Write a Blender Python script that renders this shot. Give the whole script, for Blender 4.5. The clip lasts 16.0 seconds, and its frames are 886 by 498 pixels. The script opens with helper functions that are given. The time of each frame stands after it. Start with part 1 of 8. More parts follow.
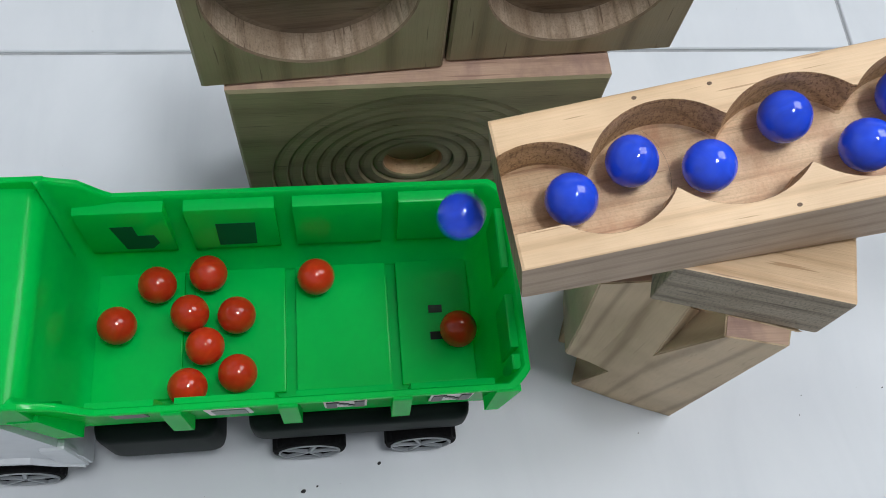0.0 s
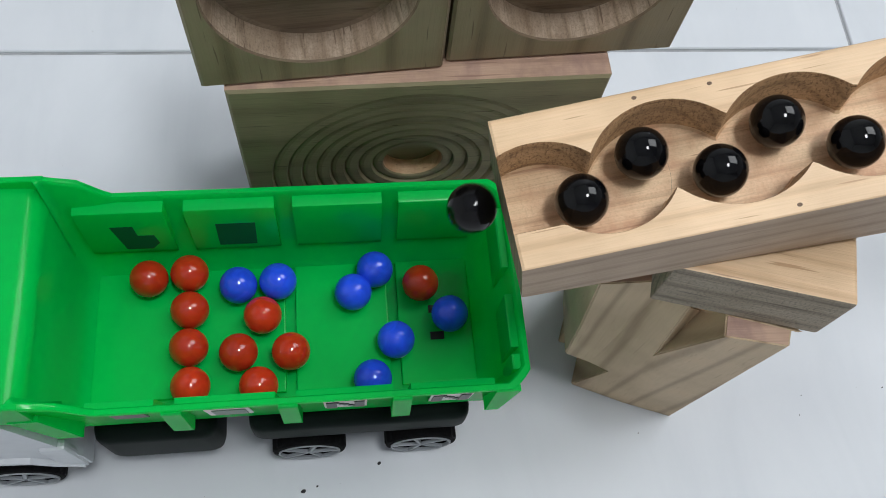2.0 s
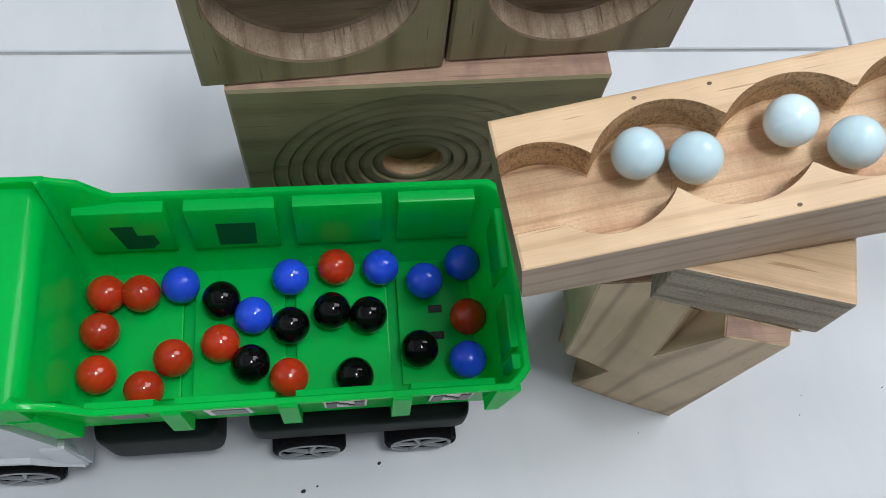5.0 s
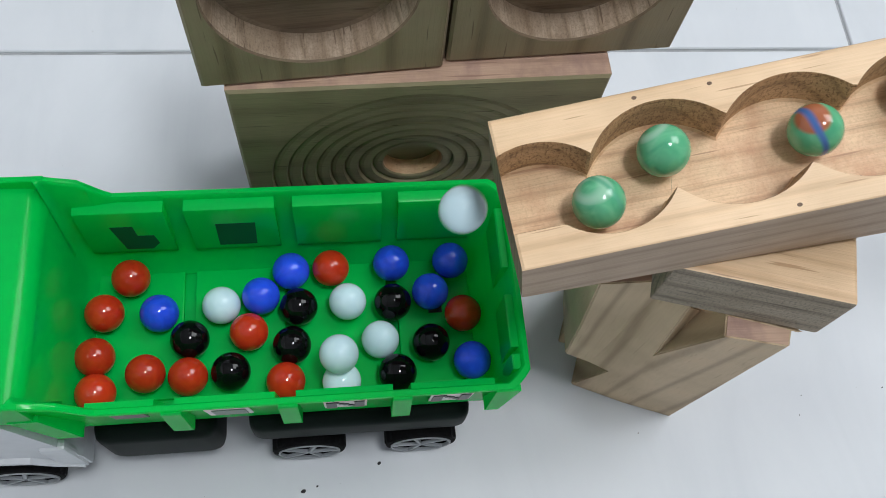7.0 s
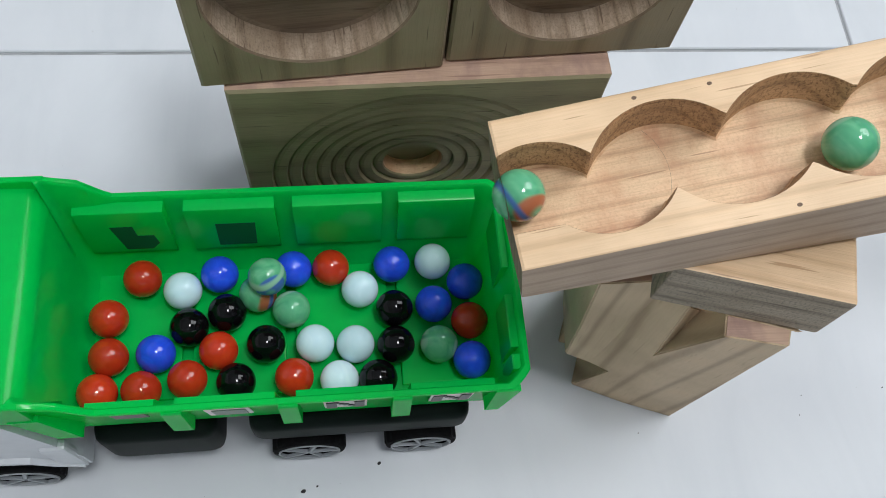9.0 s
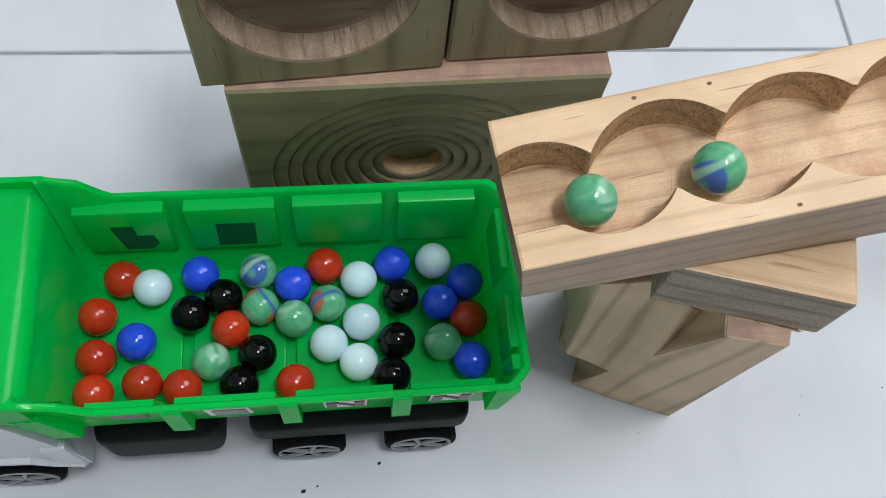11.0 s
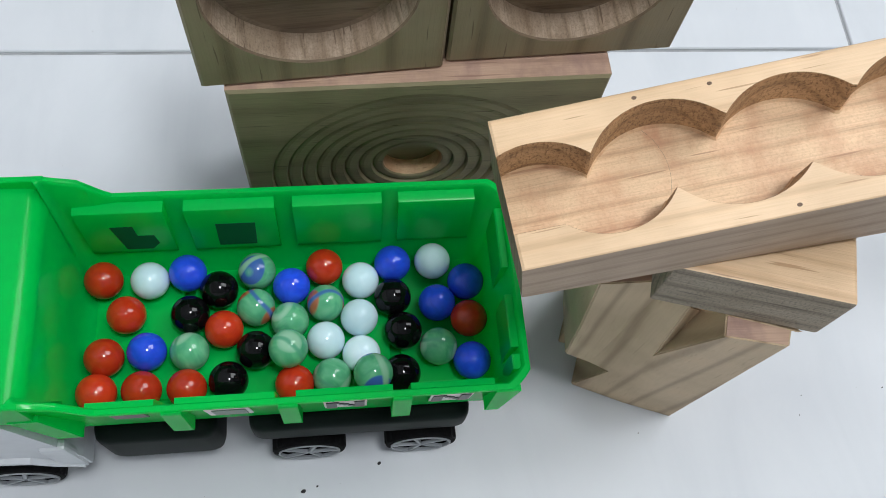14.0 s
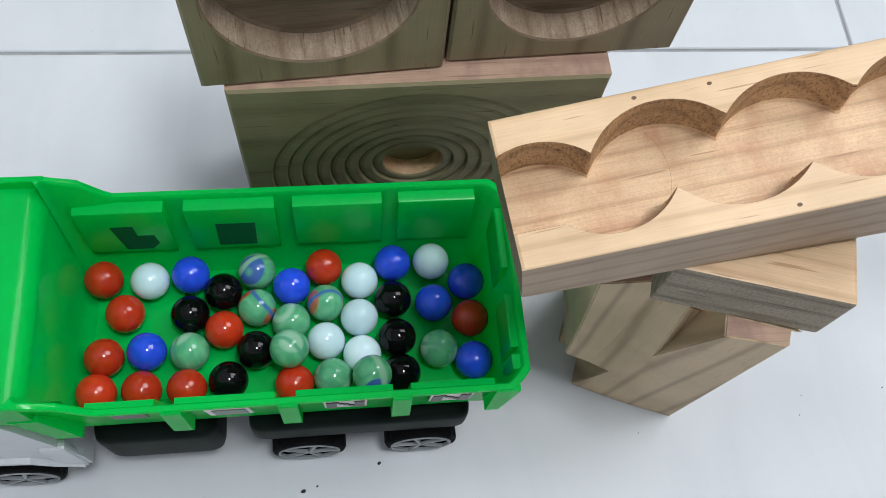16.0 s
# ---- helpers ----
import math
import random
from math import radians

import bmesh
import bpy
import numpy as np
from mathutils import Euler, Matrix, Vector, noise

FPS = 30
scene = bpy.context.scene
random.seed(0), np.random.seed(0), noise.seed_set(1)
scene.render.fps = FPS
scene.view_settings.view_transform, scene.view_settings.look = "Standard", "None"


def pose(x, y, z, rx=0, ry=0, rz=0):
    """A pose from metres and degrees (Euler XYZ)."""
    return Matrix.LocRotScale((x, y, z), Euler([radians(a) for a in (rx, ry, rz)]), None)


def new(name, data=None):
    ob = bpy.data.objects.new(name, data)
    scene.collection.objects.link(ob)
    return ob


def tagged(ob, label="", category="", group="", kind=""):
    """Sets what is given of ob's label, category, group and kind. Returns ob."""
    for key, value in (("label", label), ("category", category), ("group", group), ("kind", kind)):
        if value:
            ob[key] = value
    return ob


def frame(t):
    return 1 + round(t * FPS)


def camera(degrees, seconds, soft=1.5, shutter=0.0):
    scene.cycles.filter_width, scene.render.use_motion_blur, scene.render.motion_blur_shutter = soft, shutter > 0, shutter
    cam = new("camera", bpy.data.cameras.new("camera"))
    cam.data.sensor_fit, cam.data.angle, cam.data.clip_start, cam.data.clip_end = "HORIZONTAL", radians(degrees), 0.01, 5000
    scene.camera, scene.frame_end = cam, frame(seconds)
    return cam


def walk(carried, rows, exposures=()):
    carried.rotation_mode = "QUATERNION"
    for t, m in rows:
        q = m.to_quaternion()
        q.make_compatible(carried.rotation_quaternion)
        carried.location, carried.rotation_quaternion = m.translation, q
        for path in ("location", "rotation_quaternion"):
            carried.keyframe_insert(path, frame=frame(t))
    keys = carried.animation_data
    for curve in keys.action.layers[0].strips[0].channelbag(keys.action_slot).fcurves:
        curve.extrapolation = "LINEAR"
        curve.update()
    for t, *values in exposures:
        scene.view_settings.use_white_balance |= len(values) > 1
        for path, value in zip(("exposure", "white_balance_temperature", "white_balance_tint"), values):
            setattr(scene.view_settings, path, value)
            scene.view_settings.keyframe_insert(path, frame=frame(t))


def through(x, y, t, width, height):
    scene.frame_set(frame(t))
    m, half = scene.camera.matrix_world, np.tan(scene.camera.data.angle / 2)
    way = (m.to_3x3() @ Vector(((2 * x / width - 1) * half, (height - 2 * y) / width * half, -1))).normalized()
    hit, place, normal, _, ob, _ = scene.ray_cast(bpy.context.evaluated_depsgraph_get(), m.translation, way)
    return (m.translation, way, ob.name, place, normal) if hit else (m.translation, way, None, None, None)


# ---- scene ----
cam = camera(55.014, 16.0, soft=0.95, shutter=0.15)
CAMERA_POSE = pose(0.0, 0.0, 0.40317, 24.149, -4.671, -3.875)
walk(cam, [(0.0, CAMERA_POSE), (16.0, CAMERA_POSE)], exposures=[(0.0, -0.19), (4.0, -0.18), (9.0, -0.13), (11.5, -0.17), (12.0, -0.18), (12.5, -0.08), (16.0, -0.05)])

# ---- world and lamps: an indoor room with a ceiling lamp and an added soft panel ----
world = bpy.data.worlds.new("world")
scene.world = world
world.use_nodes = True
world.node_tree.nodes["Background"].inputs[0].default_value = (0.9, 0.95, 1.0, 1)
world.node_tree.nodes["Background"].inputs[1].default_value = 0.05

GROUND = -0.018
ROOM = dict(x0=-2.0, x1=2.8, y0=-2.0, y1=2.2, top=2.5)


def ceiling_lamp_light(x, y, side, length, watts, colour):
    data = bpy.data.lights.new("ceiling_lamp_light", "AREA")
    data.shape, data.size, data.size_y, data.energy, data.color = "RECTANGLE", side, length, watts, colour
    ob = new("ceiling_lamp_light", data)
    ob.matrix_world = lamp_pose(x, y) @ pose(0, 0, -0.075)
    return ob


def lamp_pose(x, y):
    """Under the ceiling, tipped towards the middle of the room."""
    return pose(x, y, ROOM["top"] - (0.14 if x < 1 else 0.36), 0, 30)


# The second, wide panel is an added unseen source: soft light from back right.
LAMPS = [(0.46, -0.14, 0.36, 0.46, 26.0), (1.30, 0.80, 1.20, 1.20, 23.0)]
for lx, ly, ls, ll, lw in LAMPS:
    ceiling_lamp_light(lx, ly, ls, ll, lw, (0.94, 0.975, 1.0))


# ---- materials ----
def material(name):
    m = bpy.data.materials.new(name)
    m.use_nodes = True
    nt = m.node_tree
    return m, nt, nt.nodes["Principled BSDF"]


def node(nt, kind, **inputs):
    n = nt.nodes.new(kind)
    for key, value in inputs.items():
        n.inputs[key.replace("_", " ")].default_value = value
    return n


def coords(nt, scale=(1, 1, 1), turn=(0, 0, 0)):
    tc = nt.nodes.new("ShaderNodeTexCoord")
    mp = nt.nodes.new("ShaderNodeMapping")
    mp.inputs["Scale"].default_value = scale
    mp.inputs["Rotation"].default_value = [radians(a) for a in turn]
    nt.links.new(tc.outputs["Object"], mp.inputs["Vector"])
    return mp.outputs["Vector"]


def ramp_node(nt, fac, stops):
    r = nt.nodes.new("ShaderNodeValToRGB")
    els = r.color_ramp.elements
    while len(els) < len(stops):
        els.new(0.5)
    for e, (p, c) in zip(els, stops):
        e.position, e.color = p, (*c, 1)
    nt.links.new(fac, r.inputs[0])
    return r.outputs["Color"]


def mix_colour(nt, fac, a, b, mode="MIX"):
    m = nt.nodes.new("ShaderNodeMix")
    m.data_type, m.blend_type = "RGBA", mode
    for sock, v in ((m.inputs[0], fac), (m.inputs[6], a), (m.inputs[7], b)):
        if isinstance(v, (int, float)):
            sock.default_value = v
        elif isinstance(v, tuple):
            sock.default_value = (*v, 1)
        else:
            nt.links.new(v, sock)
    return m.outputs[2]


def bump(nt, bsdf, height, strength, distance):
    b = nt.nodes.new("ShaderNodeBump")
    b.inputs["Strength"].default_value, b.inputs["Distance"].default_value = strength, distance
    nt.links.new(height, b.inputs["Height"])
    nt.links.new(b.outputs["Normal"], bsdf.inputs["Normal"])


def wood(name, pale, mid, dark, along=0, rings=62.0, turn=(0, 0, 0), rough=0.55, streak=0.35, stain=None, dashes=0.75, torn=0.0, fibres=0.5):
    """Sawn pine: bands of growth rings, fine fibres along the grain, a few stains."""
    m, nt, bsdf = material(name)
    stretch = [1.0, 1.0, 1.0]
    stretch[along] = 0.10
    lean = [turn[0], turn[1], turn[2]]
    lean[along] += 32
    v = coords(nt, stretch, lean)
    wav = node(nt, "ShaderNodeTexWave", Scale=rings, Distortion=3.2, Detail=2.5, Detail_Scale=0.7, Detail_Roughness=0.55)
    wav.bands_direction = "Y" if along != 1 else "X"
    nt.links.new(v, wav.inputs["Vector"])
    fib = [1.0, 1.0, 1.0]
    fib[along] = 0.03
    vf = coords(nt, fib, turn)
    fibre = node(nt, "ShaderNodeTexNoise", Scale=1500.0, Detail=4.0, Roughness=0.7)
    nt.links.new(vf, fibre.inputs["Vector"])
    dash_v = [1.0, 1.0, 1.0]
    dash_v[along] = 0.045
    dash = node(nt, "ShaderNodeTexNoise", Scale=760.0, Detail=1.0)
    nt.links.new(coords(nt, dash_v, turn), dash.inputs["Vector"])
    blotch = node(nt, "ShaderNodeTexNoise", Scale=26.0, Detail=3.0, Roughness=0.55)
    nt.links.new(coords(nt), blotch.inputs["Vector"])
    ring = ramp_node(nt, wav.outputs["Fac"], [(0.0, pale), (0.6, pale), (0.86, mid), (1.0, tuple((a + 1.4 * b) / 2.4 for a, b in zip(mid, dark)))])
    fcol = ramp_node(nt, fibre.outputs["Fac"], [(0.3, tuple(c * (1 - streak) for c in mid)), (0.55, pale), (0.8, tuple(min(1, c * 1.06) for c in pale))])
    col = mix_colour(nt, fibres, ring, fcol)
    bl = ramp_node(nt, blotch.outputs["Fac"], [(0.35, (0.78, 0.76, 0.72)), (0.6, (1, 1, 1)), (0.75, (1.05, 1.0, 0.96))])
    col = mix_colour(nt, 0.8, col, bl, "MULTIPLY")
    marks = ramp_node(nt, dash.outputs["Fac"], [(0.69, (0, 0, 0)), (0.73, (dashes, dashes, dashes))])
    col = mix_colour(nt, marks, col, dark)
    if stain:
        st = node(nt, "ShaderNodeTexNoise", Scale=55.0, Detail=5.0, Roughness=0.65)
        nt.links.new(coords(nt, (1.3, 0.8, 1.0)), st.inputs["Vector"])
        sf = ramp_node(nt, st.outputs["Fac"], [(0.45, (0, 0, 0)), (0.72, (0.72, 0.72, 0.72))])
        col = mix_colour(nt, sf, col, stain)
    height = fibre.outputs["Fac"]
    if torn:
        # torn fibres left by the cutter
        tn = node(nt, "ShaderNodeTexNoise", Scale=1150.0, Detail=3.0, Roughness=0.7)
        nt.links.new(coords(nt, (1.0, 1.0, 0.55)), tn.inputs["Vector"])
        tf = ramp_node(nt, tn.outputs["Fac"], [(0.50, (0, 0, 0)), (0.62, (torn, torn, torn))])
        col = mix_colour(nt, tf, col, dark)
        height = tn.outputs["Fac"]
    nt.links.new(col, bsdf.inputs["Base Color"])
    bsdf.inputs["Roughness"].default_value = rough
    bump(nt, bsdf, height, 0.6 if torn > 0.3 else 0.35, 0.0004)
    return m


PINE_PALE = wood("pale_pine", (0.83, 0.585, 0.365), (0.80, 0.54, 0.315), (0.42, 0.23, 0.11), along=0, rings=34, rough=0.42, streak=0.14)
PINE_CUT = wood("routed_pine", (0.84, 0.585, 0.36), (0.76, 0.48, 0.28), (0.36, 0.19, 0.10), along=0, rings=44, rough=0.5, streak=0.3, stain=(0.50, 0.22, 0.11), torn=0.2)
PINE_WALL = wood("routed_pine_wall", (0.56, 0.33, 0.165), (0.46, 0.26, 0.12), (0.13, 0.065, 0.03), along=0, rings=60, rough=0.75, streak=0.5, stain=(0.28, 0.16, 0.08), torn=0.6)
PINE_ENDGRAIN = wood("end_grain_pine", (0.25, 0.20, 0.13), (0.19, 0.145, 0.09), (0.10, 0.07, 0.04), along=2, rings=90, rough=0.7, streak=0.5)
# Ramp sides and underside: darker and duller than the top face.
PINE_SIDE = wood("darker_pine_side", (0.50, 0.37, 0.265), (0.43, 0.305, 0.21), (0.24, 0.16, 0.11), along=0, rings=52, rough=0.65, streak=0.3)
# Darkened and greened: shade and the truck's green bounce are in the colour.
PINE_GREEN_SHADE = wood("green_shaded_pine", (0.29, 0.25, 0.14), (0.235, 0.20, 0.11), (0.12, 0.09, 0.045), along=0, rings=26, rough=0.55, streak=0.25)
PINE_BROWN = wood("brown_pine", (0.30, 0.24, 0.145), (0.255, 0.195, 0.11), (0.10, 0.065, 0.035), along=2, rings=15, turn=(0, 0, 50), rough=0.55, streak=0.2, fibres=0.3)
KNOT_BROWN = wood("dark_knot", (0.16, 0.09, 0.05), (0.10, 0.055, 0.03), (0.05, 0.03, 0.015), along=2)
PINE_GROOVE = wood("turned_brown_pine", (0.24, 0.17, 0.11), (0.19, 0.13, 0.08), (0.10, 0.06, 0.035), along=0, rings=40, rough=0.75, streak=0.5)
PINE_TURNED = wood("turned_end_grain_wall", (0.55, 0.42, 0.31), (0.42, 0.31, 0.21), (0.13, 0.08, 0.05), along=1, rings=50, rough=0.8, streak=0.5, stain=(0.24, 0.16, 0.10), torn=0.35)
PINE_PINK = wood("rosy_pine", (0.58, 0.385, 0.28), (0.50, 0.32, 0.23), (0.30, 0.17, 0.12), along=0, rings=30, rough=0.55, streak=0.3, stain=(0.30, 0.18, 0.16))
PINE_PROP = wood("sandy_pine", (0.59, 0.445, 0.285), (0.51, 0.375, 0.235), (0.22, 0.14, 0.08), along=2, rings=24, turn=(0, 0, 50), rough=0.6, streak=0.2, dashes=0.2, fibres=0.25)
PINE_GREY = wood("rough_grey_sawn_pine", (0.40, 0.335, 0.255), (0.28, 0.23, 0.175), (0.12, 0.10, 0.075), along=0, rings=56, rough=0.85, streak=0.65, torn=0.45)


def plastic(name, colour, rough=0.35, translucent=0.0, worn=0.06, coat=0.0):
    m, nt, bsdf = material(name)
    n = node(nt, "ShaderNodeTexNoise", Scale=70.0, Detail=4.0, Roughness=0.6)
    nt.links.new(coords(nt), n.inputs["Vector"])
    col = ramp_node(nt, n.outputs["Fac"], [(0.3, tuple(c * (1 - worn) for c in colour)), (0.7, tuple(min(1, c * (1 + worn)) for c in colour))])
    nt.links.new(col, bsdf.inputs["Base Color"])
    bsdf.inputs["Roughness"].default_value = rough
    bsdf.inputs["Coat Weight"].default_value = coat
    fine = node(nt, "ShaderNodeTexNoise", Scale=900.0, Detail=2.0)
    nt.links.new(coords(nt), fine.inputs["Vector"])
    bump(nt, bsdf, fine.outputs["Fac"], 0.06, 0.0003)
    if translucent:
        tr = nt.nodes.new("ShaderNodeBsdfTranslucent")
        nt.links.new(col, tr.inputs["Color"])
        mx = nt.nodes.new("ShaderNodeMixShader")
        mx.inputs[0].default_value = translucent
        nt.links.new(bsdf.outputs[0], mx.inputs[1])
        nt.links.new(tr.outputs[0], mx.inputs[2])
        nt.links.new(mx.outputs[0], nt.nodes["Material Output"].inputs["Surface"])
    return m


GREEN = plastic("green_plastic", (0.0, 0.74, 0.13), 0.2, 0.52, worn=0.03)
GREEN.node_tree.nodes["Principled BSDF"].inputs["Specular IOR Level"].default_value = 0.34
CHASSIS_GREY = plastic("dark_grey_plastic", (0.008, 0.013, 0.011), 0.42)
CHASSIS_GREY.node_tree.nodes["Principled BSDF"].inputs["Specular IOR Level"].default_value = 0.03
TYRE_BLACK = plastic("black_rubber", (0.002, 0.002, 0.0025), 0.85)
TYRE_BLACK.node_tree.nodes["Principled BSDF"].inputs["Specular IOR Level"].default_value = 0.15
HUB_SILVER = plastic("silver_grey_plastic", (0.30, 0.32, 0.34), 0.4)
CAB_WHITE = plastic("white_plastic", (0.60, 0.62, 0.65), 0.3)
DECAL_DARK = plastic("dark_print", (0.02, 0.035, 0.03), 0.4)
DECAL_WHITE = plastic("white_print", (0.62, 0.66, 0.62), 0.45)
DECAL_DULL = plastic("grey_green_print", (0.16, 0.24, 0.18), 0.45)
DECAL_RED = plastic("reddish_print", (0.20, 0.10, 0.08), 0.4)
DECAL_GREENISH = plastic("dull_green_print", (0.002, 0.11, 0.038), 0.8)
DECAL_GREENISH.node_tree.nodes["Principled BSDF"].inputs["Specular IOR Level"].default_value = 0.1
SLOT_BLACK = plastic("slot_shadow_black", (0.008, 0.012, 0.008), 0.6)


def tile_material():
    m, nt, bsdf = material("white_glazed_tile")
    big = node(nt, "ShaderNodeTexNoise", Scale=7.0, Detail=3.0)
    nt.links.new(coords(nt), big.inputs["Vector"])
    col = ramp_node(nt, big.outputs["Fac"], [(0.3, (0.61, 0.63, 0.665)), (0.7, (0.67, 0.69, 0.72))])
    smear = node(nt, "ShaderNodeTexNoise", Scale=16.0, Detail=5.0, Roughness=0.6, Distortion=0.8)
    nt.links.new(coords(nt, (1.0, 0.35, 1.0), (0, 0, 35)), smear.inputs["Vector"])
    sm = ramp_node(nt, smear.outputs["Fac"], [(0.42, (1, 1, 1)), (0.60, (0.95, 0.955, 0.96)), (0.75, (0.90, 0.91, 0.92))])
    col = mix_colour(nt, 1.0, col, sm, "MULTIPLY")
    dirt = node(nt, "ShaderNodeTexNoise", Scale=420.0, Detail=1.0)
    nt.links.new(coords(nt), dirt.inputs["Vector"])
    df = ramp_node(nt, dirt.outputs["Fac"], [(0.80, (0, 0, 0)), (0.84, (1, 1, 1))])
    col = mix_colour(nt, df, col, (0.30, 0.29, 0.28))
    nt.links.new(col, bsdf.inputs["Base Color"])
    bsdf.inputs["Roughness"].default_value = 0.32
    bsdf.inputs["Specular IOR Level"].default_value = 0.42
    wavy = node(nt, "ShaderNodeTexNoise", Scale=45.0, Detail=2.0)
    nt.links.new(coords(nt), wavy.inputs["Vector"])
    bump(nt, bsdf, wavy.outputs["Fac"], 0.08, 0.001)
    return m


TILE = tile_material()
GROUT = plastic("grey_grout", (0.33, 0.34, 0.35), 0.9, worn=0.2)
WALL_PAINT = plastic("white_wall_paint", (0.72, 0.73, 0.74), 0.8, worn=0.03)
DIRT = plastic("dark_dirt", (0.03, 0.028, 0.03), 0.9)


def lamp_glow():
    m, nt, bsdf = material("lamp_diffuser")
    bsdf.inputs["Emission Color"].default_value = (0.94, 0.975, 1, 1)
    bsdf.inputs["Emission Strength"].default_value = 2.0
    return m


LAMP_GLOW = lamp_glow()


def glass_marble(name, colour, second, depth=0.15):
    """Opaque glass with faint clouds of a second tone."""
    m, nt, bsdf = material(name)
    n = node(nt, "ShaderNodeTexNoise", Scale=130.0, Detail=3.0, Distortion=1.5)
    nt.links.new(coords(nt), n.inputs["Vector"])
    oi = nt.nodes.new("ShaderNodeObjectInfo")
    col = ramp_node(nt, n.outputs["Fac"], [(0.35, colour), (0.75, second)])
    tone = ramp_node(nt, oi.outputs["Random"], [(0.0, (0.8, 0.8, 0.8)), (1.0, (1.12, 1.06, 1.06))])
    col = mix_colour(nt, 1.0, col, tone, "MULTIPLY")
    nt.links.new(col, bsdf.inputs["Base Color"])
    bsdf.inputs["Roughness"].default_value = 0.03
    bsdf.inputs["IOR"].default_value = 1.5
    bsdf.inputs["Subsurface Weight"].default_value = depth
    bsdf.inputs["Subsurface Radius"].default_value = (0.003, 0.003, 0.003)
    bsdf.inputs["Subsurface Scale"].default_value = 1.0
    return m


MARBLE_RED = glass_marble("red_marble_glass", (0.54, 0.040, 0.010), (0.43, 0.028, 0.009))
MARBLE_BLUE = glass_marble("blue_marble_glass", (0.025, 0.10, 0.90), (0.018, 0.07, 0.70))
MARBLE_BLACK = glass_marble("black_marble_glass", (0.002, 0.002, 0.003), (0.004, 0.004, 0.004), 0.0)
MARBLE_WHITE = glass_marble("pale_blue_white_marble_glass", (0.70, 0.92, 1.0), (0.64, 0.87, 0.97), 0.2)
MARBLE_BLACK.node_tree.nodes["Principled BSDF"].inputs["Specular IOR Level"].default_value = 0.28


def swirl_marble(name, stripe_a, stripe_b, amount):
    """Milky green glass with ribbon stripes."""
    m, nt, bsdf = material(name)
    v = coords(nt, (1, 1, 1))
    n = node(nt, "ShaderNodeTexNoise", Scale=95.0, Detail=2.0, Distortion=2.0)
    nt.links.new(v, n.inputs["Vector"])
    body = ramp_node(nt, n.outputs["Fac"], [(0.3, (0.07, 0.34, 0.18)), (0.55, (0.12, 0.43, 0.23)), (0.8, (0.20, 0.51, 0.30))])
    w = node(nt, "ShaderNodeTexWave", Scale=25.0, Distortion=2.6, Detail=1.0, Detail_Scale=1.6)
    w.bands_direction = "Z"
    nt.links.new(v, w.inputs["Vector"])
    fa = ramp_node(nt, w.outputs["Fac"], [(1 - amount, (0, 0, 0)), (1 - amount + 0.09, (1, 1, 1))])
    col = mix_colour(nt, fa, body, stripe_a)
    w2 = node(nt, "ShaderNodeTexWave", Scale=21.0, Distortion=3.0, Detail=1.0, Detail_Scale=1.6, Phase_Offset=2.0)
    w2.bands_direction = "X"
    nt.links.new(v, w2.inputs["Vector"])
    fb = ramp_node(nt, w2.outputs["Fac"], [(1 - amount * 0.7, (0, 0, 0)), (1 - amount * 0.7 + 0.09, (1, 1, 1))])
    col = mix_colour(nt, fb, col, stripe_b)
    nt.links.new(col, bsdf.inputs["Base Color"])
    bsdf.inputs["Roughness"].default_value = 0.03
    bsdf.inputs["IOR"].default_value = 1.52
    bsdf.inputs["Subsurface Weight"].default_value = 0.25
    bsdf.inputs["Subsurface Radius"].default_value = (0.003, 0.004, 0.003)
    bsdf.inputs["Subsurface Scale"].default_value = 1.0
    return m


SWIRL_BLUE = swirl_marble("green_marble_blue_swirl", (0.05, 0.13, 0.40), (0.28, 0.52, 0.36), 0.15)
SWIRL_RED = swirl_marble("green_marble_red_blue_swirl", (0.40, 0.13, 0.06), (0.06, 0.15, 0.40), 0.12)
SWIRL_PLAIN = swirl_marble("green_marble_pale_swirl", (0.30, 0.54, 0.38), (0.10, 0.36, 0.22), 0.08)


# ---- mesh helpers ----
def finish(name, bm, mat, parent=None, label="", smooth=False):
    bmesh.ops.recalc_face_normals(bm, faces=bm.faces)
    me = bpy.data.meshes.new(name)
    bm.to_mesh(me)
    bm.free()
    for mt in (mat if isinstance(mat, (list, tuple)) else [mat]):
        me.materials.append(mt)
    if smooth:
        me.polygons.foreach_set("use_smooth", [True] * len(me.polygons))
        me.set_sharp_from_angle(angle=radians(38))
    ob = new(name, me)
    if parent:
        ob.parent = parent
    if label:
        ob["label"] = label
    return ob


def part(name, bm, mat, parent, label="", smooth=False):
    return finish(name, bm, mat, parent, label, smooth)


def loft(sections, bm=None, capped=True, closed=False):
    """Quads between polygons of equal length; the ends are capped."""
    bm = bm or bmesh.new()
    rings = [[bm.verts.new(p) for p in s] for s in sections]
    pairs = list(zip(rings, rings[1:])) + ([(rings[-1], rings[0])] if closed else [])
    for a, b in pairs:
        for i in range(len(a)):
            j = (i + 1) % len(a)
            bm.faces.new((a[i], a[j], b[j], b[i]))
    if capped and not closed:
        bm.faces.new(rings[0])
        bm.faces.new(rings[-1][::-1])
    return bm


